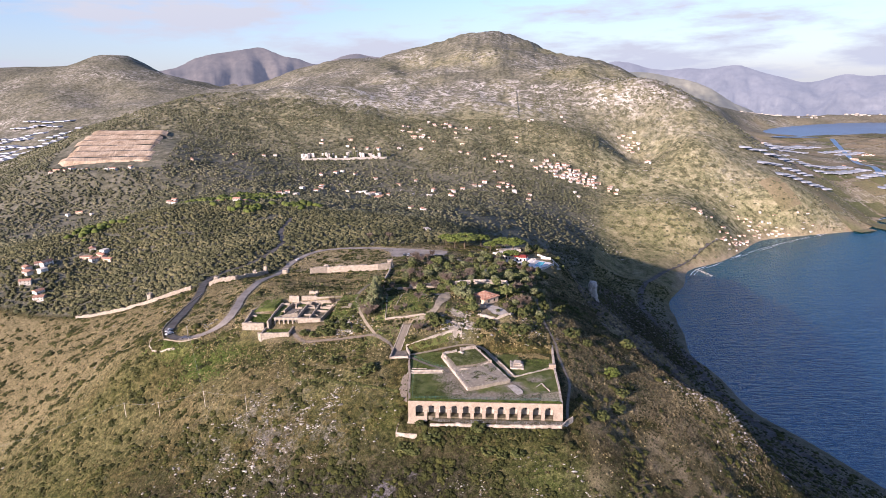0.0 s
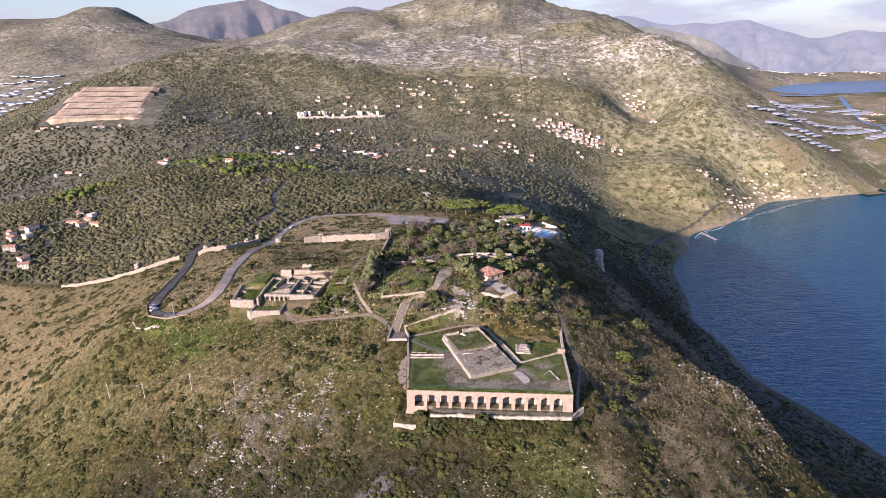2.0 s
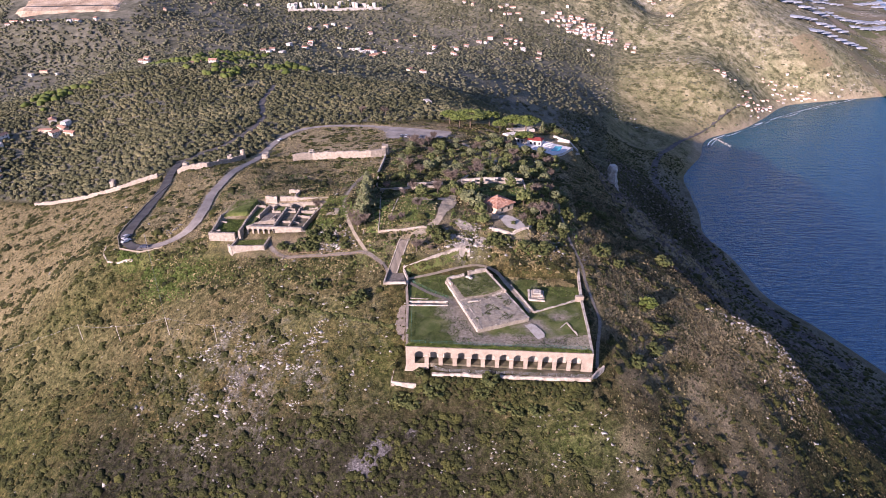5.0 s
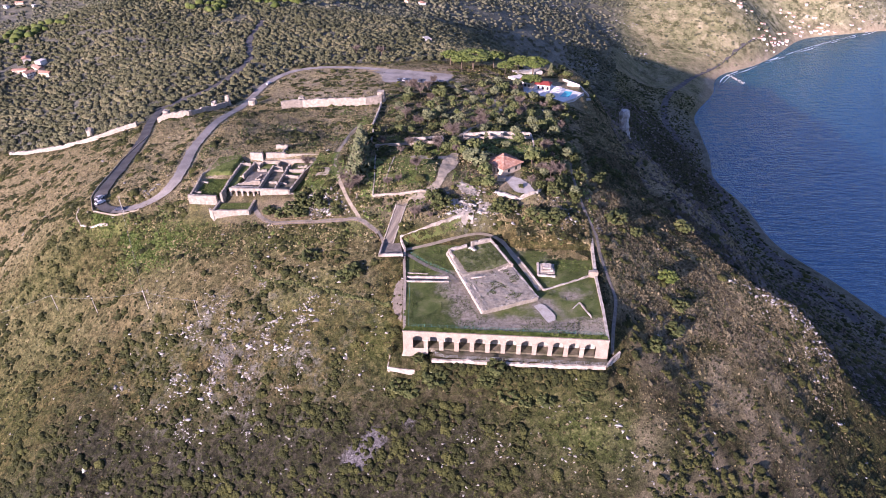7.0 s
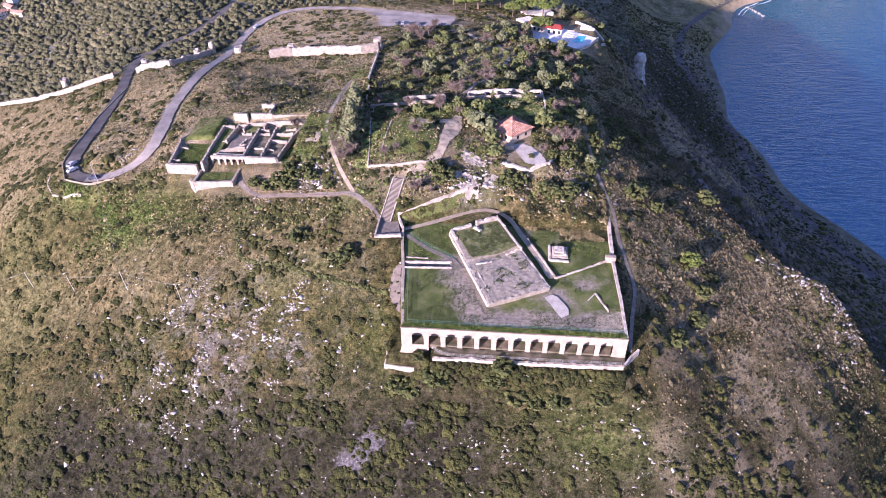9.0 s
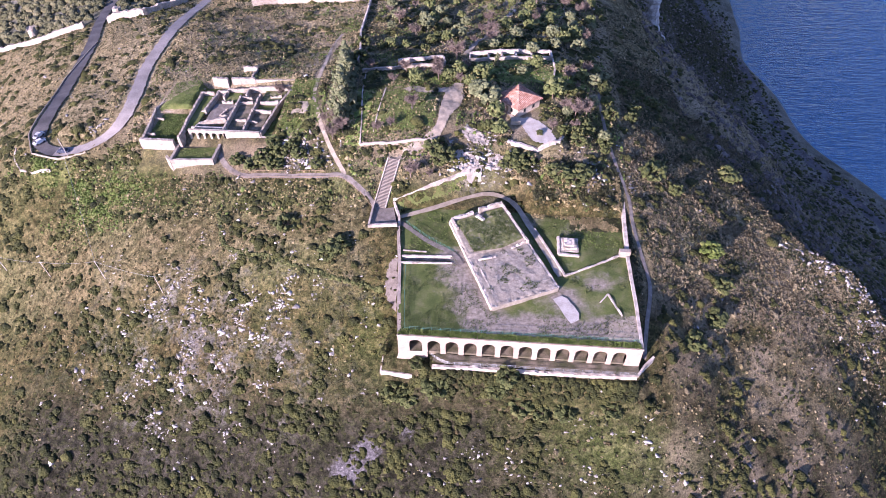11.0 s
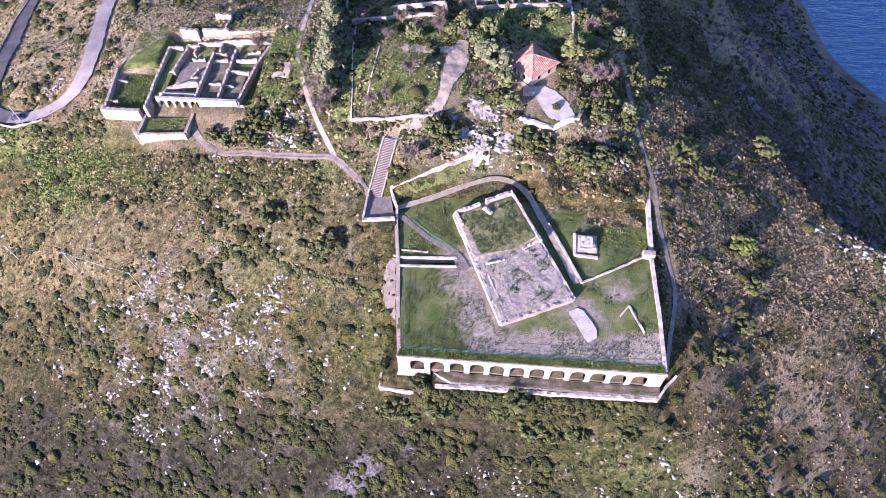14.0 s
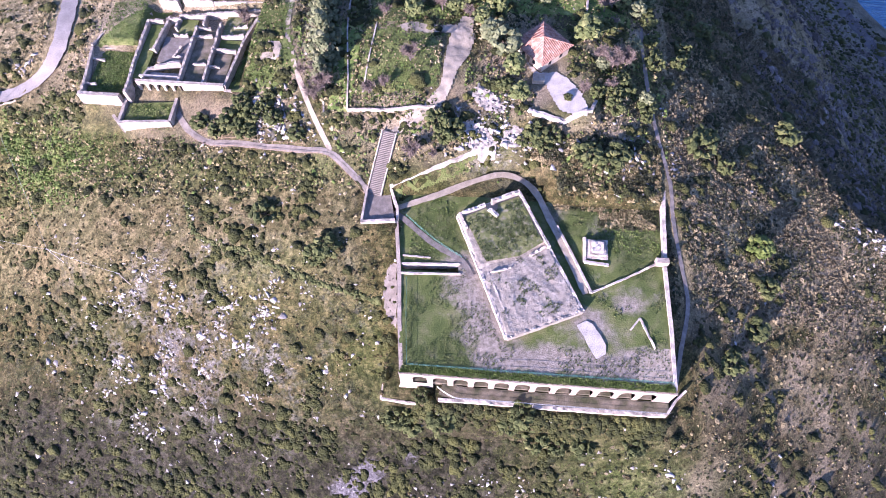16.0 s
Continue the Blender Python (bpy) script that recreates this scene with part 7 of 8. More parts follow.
# ---- cars, pole, cables ----
def car():
    th = thing("car", "parked car", "car", group="cars on the hilltop")
    bm = bmesh.new()
    prof = [(-2.1, .35), (-2.1, .8), (-1.5, .92), (-0.9, 1.42), (0.9, 1.42), (1.6, .95), (2.1, .82), (2.1, .35)]
    sides = [[bm.verts.new((x, y * (0.88 if z > 1.2 else 1.0), z)) for x, z in prof] for y in (-0.85, 0.85)]
    for k in range(8):
        bm.faces.new((sides[0][k], sides[0][(k + 1) % 8], sides[1][(k + 1) % 8], sides[1][k]))
    for s in sides:
        bm.faces.new(s)
    bmesh.ops.recalc_face_normals(bm, faces=bm.faces)
    part("body", bm, CARPAINT, th)
    bm = bmesh.new()
    v = [bm.verts.new(p) for p in ((-1.46, -.7, .97), (-1.46, .7, .97), (-.95, .66, 1.39), (-.95, -.66, 1.39))]
    bm.faces.new([bm.verts.new(q.co + Vector((-0.03, 0, 0.02))) for q in v])
    bmesh.ops.delete(bm, geom=v, context="VERTS")
    part("rear_window", bm, DARKGLASS, th)
    bm = bmesh.new()
    bm.faces.new([bm.verts.new(p) for p in ((1.58, .7, 1.0), (1.58, -.7, 1.0), (.95, -.66, 1.41), (.95, .66, 1.41))])
    part("windscreen", bm, DARKGLASS, th)
    for x in (-1.3, 1.3):
        for y in (-0.8, 0.8):
            bm = bmesh.new()
            tube(bm, (x, y - 0.1, .33), (x, y + 0.1, .33), .33, .33, 10)
            part("wheel", bm, RUBBER, th)
    return th


first_car = car()
CARS = [(-146.6, 83.5, 78), (-144.6, 80.2, 60), (-133.5, 76.2, 8), (-128.0, 256, 70), (-38, 250, 84), (-34.5, 250.3, 86), (-30, 249.5, 80), (-24, 249, 84), (-12, 248, 82)]
for i, (x, y, a) in enumerate(CARS):
    d, w, q = away(np.array([float(x)]), np.array([float(y)]), ROAD_LOW)
    z = LEVELS[id(ROAD_LOW)][1][w[0]] + 0.14 if i < 4 else -8.33
    m = pose(x, y, z, 0, 0, a)
    if i == 0:
        first_car.matrix_basis = m
        ob = first_car
    else:
        ob = copy_thing(first_car, m)
    ob["label"] = "small car standing on the hairpin road" if i < 3 else "dark car on the hilltop road" if i == 3 else "car parked in the hilltop car park"


def pole(x, y, high, label):
    z = height1(x, y)
    th = thing("utility_pole", label, "pole", at=(x, y, z))
    bm = bmesh.new()
    tube(bm, (0, 0, -0.5), (0, 0, high), 0.13, 0.09, 8)
    part("mast", bm, PLASTER, th)
    bm = bmesh.new()
    tube(bm, (-0.55, 0, high - 0.4), (0.55, 0, high - 0.4), 0.05, 0.05, 5)
    part("crossarm", bm, METAL, th)
    return Vector((x, y, z + high - 0.3))


def cable(a, b, sag, label):
    pts = [a.lerp(b, k / 16) - Vector((0, 0, sag * 4 * (k / 16) * (1 - k / 16))) for k in range(17)]
    solid("cable", bent_tube(pts, 0.035), METAL, label, "cable")


p1 = pole(-130.3, 73.4, 8.5, "pale utility pole beside the hairpin bend")
p2 = pole(-102.8, 31.0, 8.6, "pale utility pole on the open slope")
p3 = pole(-131.0, 38.5, 8.0, "pale utility pole on the western slope")
p4 = pole(-152.0, 43.0, 8.0, "pale utility pole far down the slope")
p5 = pole(-79.5, 24.5, 8.0, "pale utility pole among the rocks")
cable(p1, p2, 1.2, "sagging power cable down the slope")
for a_, b_ in ((p2, p3), (p3, p4), (p2, p5)):
    cable(a_, b_, 0.9, "sagging power cable along the slope")
cable(p4, Vector((-330, 22, -78)), 4.0, "sagging power cable along the slope")


# ---- vegetation and loose rock ----
def ico(sub, seed, rough, flat=1.0, cut=-0.35):
    """A ragged clump: a rounded form pushed in and out at every corner, open below."""
    rng = random.Random(seed)
    bm = bmesh.new()
    bmesh.ops.create_icosphere(bm, subdivisions=sub, radius=1.0)
    for v in bm.verts:
        v.co *= 1 + rng.uniform(-rough, rough)
        v.co.z *= flat
    bmesh.ops.delete(bm, geom=[f for f in bm.faces if f.calc_center_median().z < cut], context="FACES")
    bmesh.ops.triangulate(bm, faces=bm.faces)
    bm.verts.index_update()
    out = np.array([v.co[:] for v in bm.verts]), np.array([[v.index for v in f.verts] for f in bm.faces])
    bm.free()
    return out


def mound(seed, sides=6):
    """A tussock: a lopsided low cone of grass."""
    rng = random.Random(seed)
    v = [(math.cos(k * math.tau / sides) * rng.uniform(0.6, 1.2), math.sin(k * math.tau / sides) * rng.uniform(0.6, 1.2), rng.uniform(-0.25, 0.05)) for k in range(sides)]
    v.append((rng.uniform(-0.35, 0.35), rng.uniform(-0.35, 0.35), rng.uniform(0.7, 1.0)))
    return np.array(v), np.array([(k, (k + 1) % sides, sides) for k in range(sides)])


def blades(seed, count=4):
    """A tuft of bent grass blades."""
    rng = random.Random(seed)
    v, f = [], []
    for k in range(count):
        a = rng.random() * math.tau
        lean = rng.uniform(0.3, 1.0)
        w = rng.uniform(0.12, 0.24)
        c, s = math.cos(a), math.sin(a)
        h = rng.uniform(0.55, 1.0)
        b = len(v)
        v += [(-s * w, c * w, -0.1), (s * w, -c * w, -0.1), (c * lean * .5 + s * w * 1.3, s * lean * .5 - c * w * 1.3, h * 0.8), (c * lean * .9 - s * w * .8, s * lean * .9 + c * w * .8, h * 0.9)]
        f += [(b, b + 1, b + 2), (b, b + 2, b + 3)]
    return np.array(v), np.array(f)


def spread_mesh(name, templates, pos, size, mat, label, category, seed=0, smooth=False):
    """Many clumps joined into one sheet of growth."""
    rng = np.random.RandomState(seed)
    V, Fc, base = [], [], 0
    which = rng.randint(0, len(templates), len(pos))
    for k, (tv, tf) in enumerate(templates):
        i = np.where(which == k)[0]
        if not len(i):
            continue
        a = rng.rand(len(i)) * math.tau
        c, s = np.cos(a), np.sin(a)
        x = tv[None, :, 0] * c[:, None] - tv[None, :, 1] * s[:, None]
        y = tv[None, :, 0] * s[:, None] + tv[None, :, 1] * c[:, None]
        z = np.repeat(tv[None, :, 2], len(i), 0)
        p = np.stack([x * size[i, 0, None], y * size[i, 0, None], z * size[i, 1, None]], 2) + pos[i][:, None, :]
        V.append(p.reshape(-1, 3))
        f = tf[None] + (np.arange(len(i)) * len(tv))[:, None, None] + base
        Fc.append(f.reshape(-1, 3))
        base += len(i) * len(tv)
    V, Fc = np.concatenate(V), np.concatenate(Fc).astype(np.int32)
    me = bpy.data.meshes.new(name)
    me.vertices.add(len(V))
    me.vertices.foreach_set("co", V.ravel())
    me.loops.add(Fc.size)
    me.loops.foreach_set("vertex_index", Fc.ravel())
    me.polygons.add(len(Fc))
    me.polygons.foreach_set("loop_start", np.arange(0, Fc.size, 3, dtype=np.int32))
    me.update(calc_edges=True)
    if smooth:
        me.polygons.foreach_set("use_smooth", [True] * len(Fc))
    me.materials.append(mat)
    return tagged(new(name, me), label, category, kind="stuff")


KEEP_OFF = [(-3.5, 63.0, -4.0, 47.5), (-14.5, -4, 36.5, 47), (-100, -51.5, 63, 107.5), (-50, -4, 245, 271), (43, 88, 221, 278), (24, 36.5, 79, 96), (28, 43, 66, 79), (3, 10, 68, 94), (-3, 34, 45, 52)]
CLEAR_LINES = [(ROAD_LOW, 4.2), (ROAD_WOODS, 3.2), ([(-71, 73), (-66, 63.8), (-51, 60.2), (-31, 56.6), (-24, 55.2), (-12, 45.5)], 1.7), ([(-24, 56), (-34, 73.5), (-42, 95), (-44, 120), (-46, 158)], 1.5),
               ([(65, 0), (67.2, 23), (64.6, 42.5), (60.5, 68), (58.2, 100)], 1.8), ([(-11.6, 45.8), (-8.6, 60.4)], 2.2), ([(10, 125), (22, 160), (24, 205), (0, 246)], 1.6), ([(-5.4, 42.6), (14, 52), (22, 54.5), (33, 46)], 2.2), ([(-7.4, 47.2), (15.2, 57.4)], 1.3)]


def open_ground(x, y):
    ok = np.ones(len(x), bool)
    for x0, x1, y0, y1 in KEEP_OFF:
        ok &= ~((x > x0) & (x < x1) & (y > y0) & (y < y1))
    for line, r in CLEAR_LINES:
        q = np.array(line)
        near = np.where(ok & (x > q[:, 0].min() - r) & (x < q[:, 0].max() + r) & (y > q[:, 1].min() - r) & (y < q[:, 1].max() + r))[0]
        if len(near):
            d, _, _ = away(x[near], y[near], line, 2.0)
            ok[near[d < r]] = False
    return ok


def ground_points(n, x0, x1, y0, y1, seed, keep):
    rng = np.random.RandomState(seed)
    x, y = rng.uniform(x0, x1, n), rng.uniform(y0, y1, n)
    k = keep(x, y, rng.rand(n)) & open_ground(x, y)
    x, y = x[k], y[k]
    z = height(x, y)
    return np.c_[x, y, z], rng


CLUMPS = [ico(2, 10 + k, 0.26, 0.85) for k in range(7)]
SMALL = [ico(1, 30 + k, 0.30, 0.9, -0.5) for k in range(7)]
def chip(seed):
    """An angular block of limestone."""
    rng = random.Random(seed)
    bm = bmesh.new()
    for k in range(9):
        bm.verts.new((rng.uniform(-1, 1), rng.uniform(-0.75, 0.75), rng.uniform(-0.4, 0.9)))
    bmesh.ops.convex_hull(bm, input=bm.verts)
    bmesh.ops.delete(bm, geom=[v for v in bm.verts if not v.link_faces], context="VERTS")
    bmesh.ops.recalc_face_normals(bm, faces=bm.faces)
    bm.verts.index_update()
    out = np.array([v.co[:] for v in bm.verts]), np.array([[v.index for v in f.verts] for f in bm.faces])
    bm.free()
    return out


STONES = [chip(50 + k) for k in range(10)]
LEAN = [ico(1, 160 + k, 0.42, 0.9, -0.15) for k in range(9)]
TUFTS = [blades(70 + k) for k in range(8)]
MOUNDS = [mound(90 + k) for k in range(10)]


def on_hill(x, y):
    return (y < west_wall_y(x)) & (x < 205) & (y < np.interp(x, RIDGE[0], RIDGE[1], left=400) + 2)


def drifts(x, y):
    """Where the scrub stands in close patches."""
    return 7 * (fbm(x + 500, y, 7.5, 3) + 0.9 * fbm(x, y, 34, 3) - 0.01 + 0.33 * heath_mask(x, y) + 0.04 * np.clip((x - 128) / 20, 0, 1) - 0.04 * np.clip((y - 100) / 20, 0, 1) * (x < -45) + 0.13 * np.clip((2 - y) / 15, 0, 1) * np.clip((10 - x) / 20, 0, 1) - 0.17 * np.clip((x - 56) / 20, 0, 1))


# shrubs of the open slope: close thickets of rounded bushes, small ones between them
P, rng_ = ground_points(60000, -400, 210, -85, 300, 1, lambda x, y, r: on_hill(x, y) & (r < np.clip(drifts(x, y), 0.17, 0.95)))
S = np.exp(rng_.normal(-0.95, 0.34, len(P)))
spread_mesh("scrub", LEAN, P, np.c_[S, S * 0.8], SHRUB, "low evergreen scrub dotting the dry hillside", "scrub", 1)
C_, rng_ = ground_points(24000, -420, 205, -85, 300, 11, lambda x, y, r: on_hill(x, y) & (r < np.clip(0.42 * drifts(x, y) + 0.05, 0.06, 0.62)))
n_ = rng_.randint(5, 15, len(C_))
own = np.repeat(np.arange(len(C_)), n_)
wide = np.exp(rng_.normal(-0.12, 0.42, len(C_)))[own]
lie = rng_.normal(0, 1, (len(own), 2)) * wide[:, None] * np.array((1.25, 0.62))
P = C_[own][:, :2] + np.c_[lie[:, 0] + 0.35 * lie[:, 1], lie[:, 1] - 0.30 * lie[:, 0]]
k_ = open_ground(P[:, 0], P[:, 1])
P, lie, wide = P[k_], lie[k_], wide[k_]
P = np.c_[P, height(P[:, 0], P[:, 1])]
S = np.exp(rng_.normal(-0.28, 0.28, len(P))) * (1.25 - 0.22 * np.minimum(np.hypot(lie[:, 0], lie[:, 1]) / wide, 2.5))
spread_mesh("tall_scrub", LEAN, P, np.c_[S, S * 0.95], SHRUB, "thickets of evergreen bushes on the hillside", "scrub", 11)
rng_ = np.random.RandomState(19)
q_ = along([(-66, 48), (-63.9, 44.6), (-59.7, 36.1), (-43.3, 30.6), (-29.9, 24.9), (-13.5, 20.6), (-7.7, 19)], 0.35)
q_ = np.repeat(q_, 3, 0) + rng_.normal(0, 0.38, (3 * len(q_), 2))
S = np.exp(rng_.normal(-1.0, 0.3, len(q_)))
spread_mesh("hedge_line", LEAN, np.c_[q_, height(q_[:, 0], q_[:, 1])], np.c_[S, S * 0.8], DARKLEAF, "dark green growth along an old trail on the slope", "scrub", 19)
# tussocks: straw, tan and grey-green, each where it prevails
P, rng_ = ground_points(185000, -330, 200, -75, 285, 2, lambda x, y, r: on_hill(x, y) & (r < np.clip(0.9 - 0.45 * heath_mask(x, y) - 0.8 * drifts(x, y), 0.08, 0.9)))
S = np.exp(rng_.normal(-1.08, 0.36, len(P)))
straw_, green_, _ = sward_map(P[:, 0], P[:, 1])
pick = rng_.rand(len(P)) + 0.9 * fbm(P[:, 0], P[:, 1], 13, 3)
is_straw = pick < 0.08 + 0.62 * straw_ - 0.5 * green_
is_green = ~is_straw & (pick > 0.72 - 0.55 * green_ - 0.30 * heath_mask(P[:, 0], P[:, 1]))
for name_, mat_, label_, k_ in (("straw_grass", STRAW, "pale straw grass in tussocks on the hill", is_straw), ("green_tussocks", SAGE, "grey-green herb tussocks on the slope", is_green), ("dry_grass", TUFT, "tussocks of dry tan grass on the slope", ~is_straw & ~is_green)):
    spread_mesh(name_, MOUNDS[:3] + TUFTS[:6], P[k_], np.c_[S * 0.95, S * 1.1][k_], mat_, label_, "grass", 2)


def rockiness(x, y):
    g = np.exp(-(((x + 60) / 32) ** 2 + ((y - 11) / 22) ** 2)) + 0.9 * np.exp(-(((x - 146) / 12) ** 2 + ((y - 55) / 22) ** 2)) + 0.25 * np.exp(-(((x - 45) / 40) ** 2 + ((y + 22) / 12) ** 2))
    g = g + 1.3 * np.exp(-(((x - 18) / 13) ** 2 + ((y - 63) / 6) ** 2)) + 1.0 * np.exp(-(((x - 60) / 7) ** 2 + ((y - 64) / 9) ** 2)) + 1.3 * np.exp(-(((x + 44) / 9) ** 2 + ((y - 65) / 5) ** 2))
    return np.clip(g, 0, 1) * np.clip(9 * (fbm(x, y, 8, 4) - 0.03), 0, 1.25) + 0.004


P, rng_ = ground_points(260000, -260, 178, -80, 230, 3, lambda x, y, r: on_hill(x, y) & (r < np.clip(rockiness(x, y), 0.0, 0.75)))
S = np.minimum(np.exp(rng_.normal(-0.88, 0.5, len(P))), 1.3)
spread_mesh("rocks", STONES, P - np.array((0, 0, 0.08)), np.c_[S, S * 0.5], ROCK, "pale limestone boulders breaking through the slope", "rocks", 3)
# big boulders among the bushes below the convent, and crags below the hut
rng_ = np.random.RandomState(33)
Q = []
for x0, y0, sx, sy, n in ((-45, 66, 6.5, 5.0, 170), (-36, 61, 4.5, 2.5, 40), (14, 60, 4, 3.6, 60), (22, 62, 4, 2.8, 40), (28, 61, 6, 2, 45), (54, 57.5, 3.5, 4, 45), (20, 71, 3, 2.5, 22), (-27, 58.5, 3, 1.5, 14), (140, 56, 9, 2.5, 90), (152, 53, 5, 4, 40), (-123, 86, 3.5, 2.2, 26), (-116, 92, 1.6, 4, 16)):
    Q.append(np.c_[rng_.normal(x0, sx, n), rng_.normal(y0, sy, n)])
Q = np.concatenate(Q)
Q = Q[open_ground(Q[:, 0], Q[:, 1])]
S = np.minimum(np.exp(rng_.normal(-0.4, 0.45, len(Q))), 1.1)
crag = (np.hypot(Q[:, 0] - 15, Q[:, 1] - 61) < 6) | (np.hypot(Q[:, 0] - 54, Q[:, 1] - 57) < 2)
S = np.where(crag, S * 1.15, S)
spread_mesh("boulders", STONES, np.c_[Q, height(Q[:, 0], Q[:, 1]) - 0.1], np.c_[S, S * 0.75], ROCK, "big pale limestone boulders among the bushes", "rocks", 33)
# evergreen woods behind the hill and over the valley
P, rng_ = ground_points(27000, -700, 110, 186, 520, 4, lambda x, y, r: (r < woods_mask(x, y) * np.where(x < -380, 0.6, 0.95)) & (fbm(x, y, 40, 3) > -0.42))
S = rng_.uniform(1.2, 2.6, len(P))
spread_mesh("macchia", LEAN, P + np.array((0, 0, 0.5)), np.c_[S, S * 0.95], WOODS, "dense evergreen macchia covering the hill's back", "woods", 4)
P, rng_ = ground_points(68000, -1250, 330, 490, 1500, 5, lambda x, y, r: ~((x > -785 - 0.5 * (y - 846)) & (x < -575 - 0.33 * (y - 868)) & (y > 832) & (y < 1150)) & (r < np.clip(0.60 + 1.4 * fbm(x, y, 130, 3), 0.28, 0.95)) & (x < 150 + 0.16 * (y - 470)) & (plain_height(x, y) > SEA + 6))
S = rng_.uniform(1.4, 3.1, len(P))
spread_mesh("olive_groves", LEAN, P + np.array((0, 0, 1.0)), np.c_[S, S * 0.85], GROVE, "olive groves and woods filling the valley", "woods", 5)
P, rng_ = ground_points(26000, 150, 1100, 900, 2000, 6, lambda x, y, r: (r < np.clip(0.30 + 1.4 * fbm(x, y, 110, 3), 0.02, 0.8)) & (plain_height(x, y) > SEA + 5))
S = rng_.uniform(1.3, 3.4, len(P))
spread_mesh("hillside_scrub", LEAN, P, np.c_[S, S * 0.8], GROVE, "scattered scrub on the opposite mountainside", "scrub", 6)
P, rng_ = ground_points(24000, 70, 380, 20, 800, 7, lambda x, y, r: (r < np.clip(0.07 + 1.0 * fbm(x, y, 30, 3) + 0.75 * np.clip((-70 - plain_height(x, y)) / 50, 0, 1), 0.02, 0.95)) & ~on_hill(x, y) & (x > 60 + 0.10 * (y - 100)) & (plain_height(x, y) > SEA + 4))
S = np.exp(rng_.normal(0.05, 0.4, len(P)))
spread_mesh("cliff_scrub", LEAN, P, np.c_[S, S * 0.8], SHRUB, "dark scrub clinging to the sea cliff", "scrub", 7)
P, rng_ = ground_points(30000, 84, 345, 55, 640, 71, lambda x, y, r: ~on_hill(x, y) & (r < np.clip(0.55 + 1.3 * fbm(0.35 * x - 0.2 * y, 1.1 * y + 0.5 * x, 16, 3), 0.1, 0.95)) & (x > 66 + 0.08 * (y - 60)) & (plain_height(x, y) > SEA + 6))
S = np.exp(rng_.normal(0.05, 0.35, len(P)))
spread_mesh("slope_brush", TUFTS[:5] + MOUNDS[:3], P, np.c_[S * 1.2, S * 0.9], HEATHER, "dry brown brush on the steep sea slope", "scrub", 71)
# taller dark trees round the farms in the valley
rng_ = np.random.RandomState(61)
Q = np.concatenate([np.c_[rng_.normal(a, b, n), rng_.normal(c, d, n)] for a, b, c, d, n in ((-300, 22, 560, 26, 60), (-380, 26, 600, 20, 50), (-215, 18, 530, 14, 26), (-420, 14, 430, 14, 26), (-330, 30, 680, 16, 40), (-255, 12, 470, 10, 16))])
S = rng_.uniform(2.6, 4.6, len(Q))
spread_mesh("valley_trees", CLUMPS[:4], np.c_[Q, height(Q[:, 0], Q[:, 1]) + 2.5], np.c_[S, S * 0.9], BRIGHTLEAF, "dark green trees clustered round valley farms", "trees", 61)
# pale outcrops on the mountains
P, rng_ = ground_points(60000, -900, 1300, 900, 2300, 16, lambda x, y, r: (r < np.clip(5 * (fbm(x, y, 90, 4) - 0.1), 0.01, 0.6)) & (plain_height(x, y) > SEA + 12))
S = np.exp(rng_.normal(0.25, 0.4, len(P)))
spread_mesh("outcrops", STONES, P, np.c_[S * 1.3, S * 0.55], ROCK, "pale limestone outcrops on the mountainsides", "rocks", 16)
rng_ = np.random.RandomState(21)
x, y = rng_.uniform(30, 61, 80), rng_.uniform(47, 62, 80)
x2, y2 = rng_.uniform(-6, 62, 700), rng_.uniform(-7.5, -3.9, 700)
x, y = np.r_[x, x2], np.r_[y, y2]
S = np.exp(rng_.normal(-0.55, 0.4, len(x)))
spread_mesh("bank_scrub", SMALL, np.c_[x, y, np.maximum(height(x, y), np.where((y > 0) & (y < 49), 0.0, -99))], np.c_[S, S * 0.85], SHRUB, "scrub on the bank round the terrace", "scrub", 21)
# green growth along the edge of the terrace, in the gallery and on the garden plots
rng_ = np.random.RandomState(8)
n = 3600
P = np.c_[rng_.uniform(0.2, 61.6, n), rng_.uniform(0.25, 1.95, n), np.full(n, 0.1)]
spread_mesh("edge_growth", TUFTS, P, np.c_[rng_.uniform(0.25, 0.5, n), rng_.uniform(0.25, 0.55, n)], WEED, "strip of bright green plants on the terrace edge", "plants", 8)
boxes = [(43, 61, 34, 47, 0.15, 900), (-1, 10, 30, 46, 0.1, 700), (-97, -87, 73.5, 89, 2.6, 900), (-84, -72, 65, 71, 1.0, 300), (-20, -1, 67, 92, None, 1800), (-22, 0, 93, 112, None, 1500), (-55, -42, 77, 105, None, 4600), (-99, -86, 89, 107, None, 1100), (-86, -54, 105, 112, None, 700), (-100, -72, 52, 64, None, 900), (12, 24, 100, 124, None, 700), (44, 60, 76, 100, None, 700), (-24, -2, 112, 124, None, 700), (-20, 40, 134, 200, None, 2600), (25, 40, 100, 124, None, 600)]
PP = []
for x0, x1, y0, y1, z, n in boxes:
    x, y = rng_.uniform(x0, x1, n), rng_.uniform(y0, y1, n)
    PP.append(np.c_[x, y, np.full(n, z) if z is not None else height(x, y)])
P = np.concatenate(PP)
spread_mesh("weeds", TUFTS, P, np.c_[rng_.uniform(0.2, 0.6, len(P)), rng_.uniform(0.15, 0.5, len(P))], WEED, "green weeds growing over garden plots and ruins", "weeds", 9)

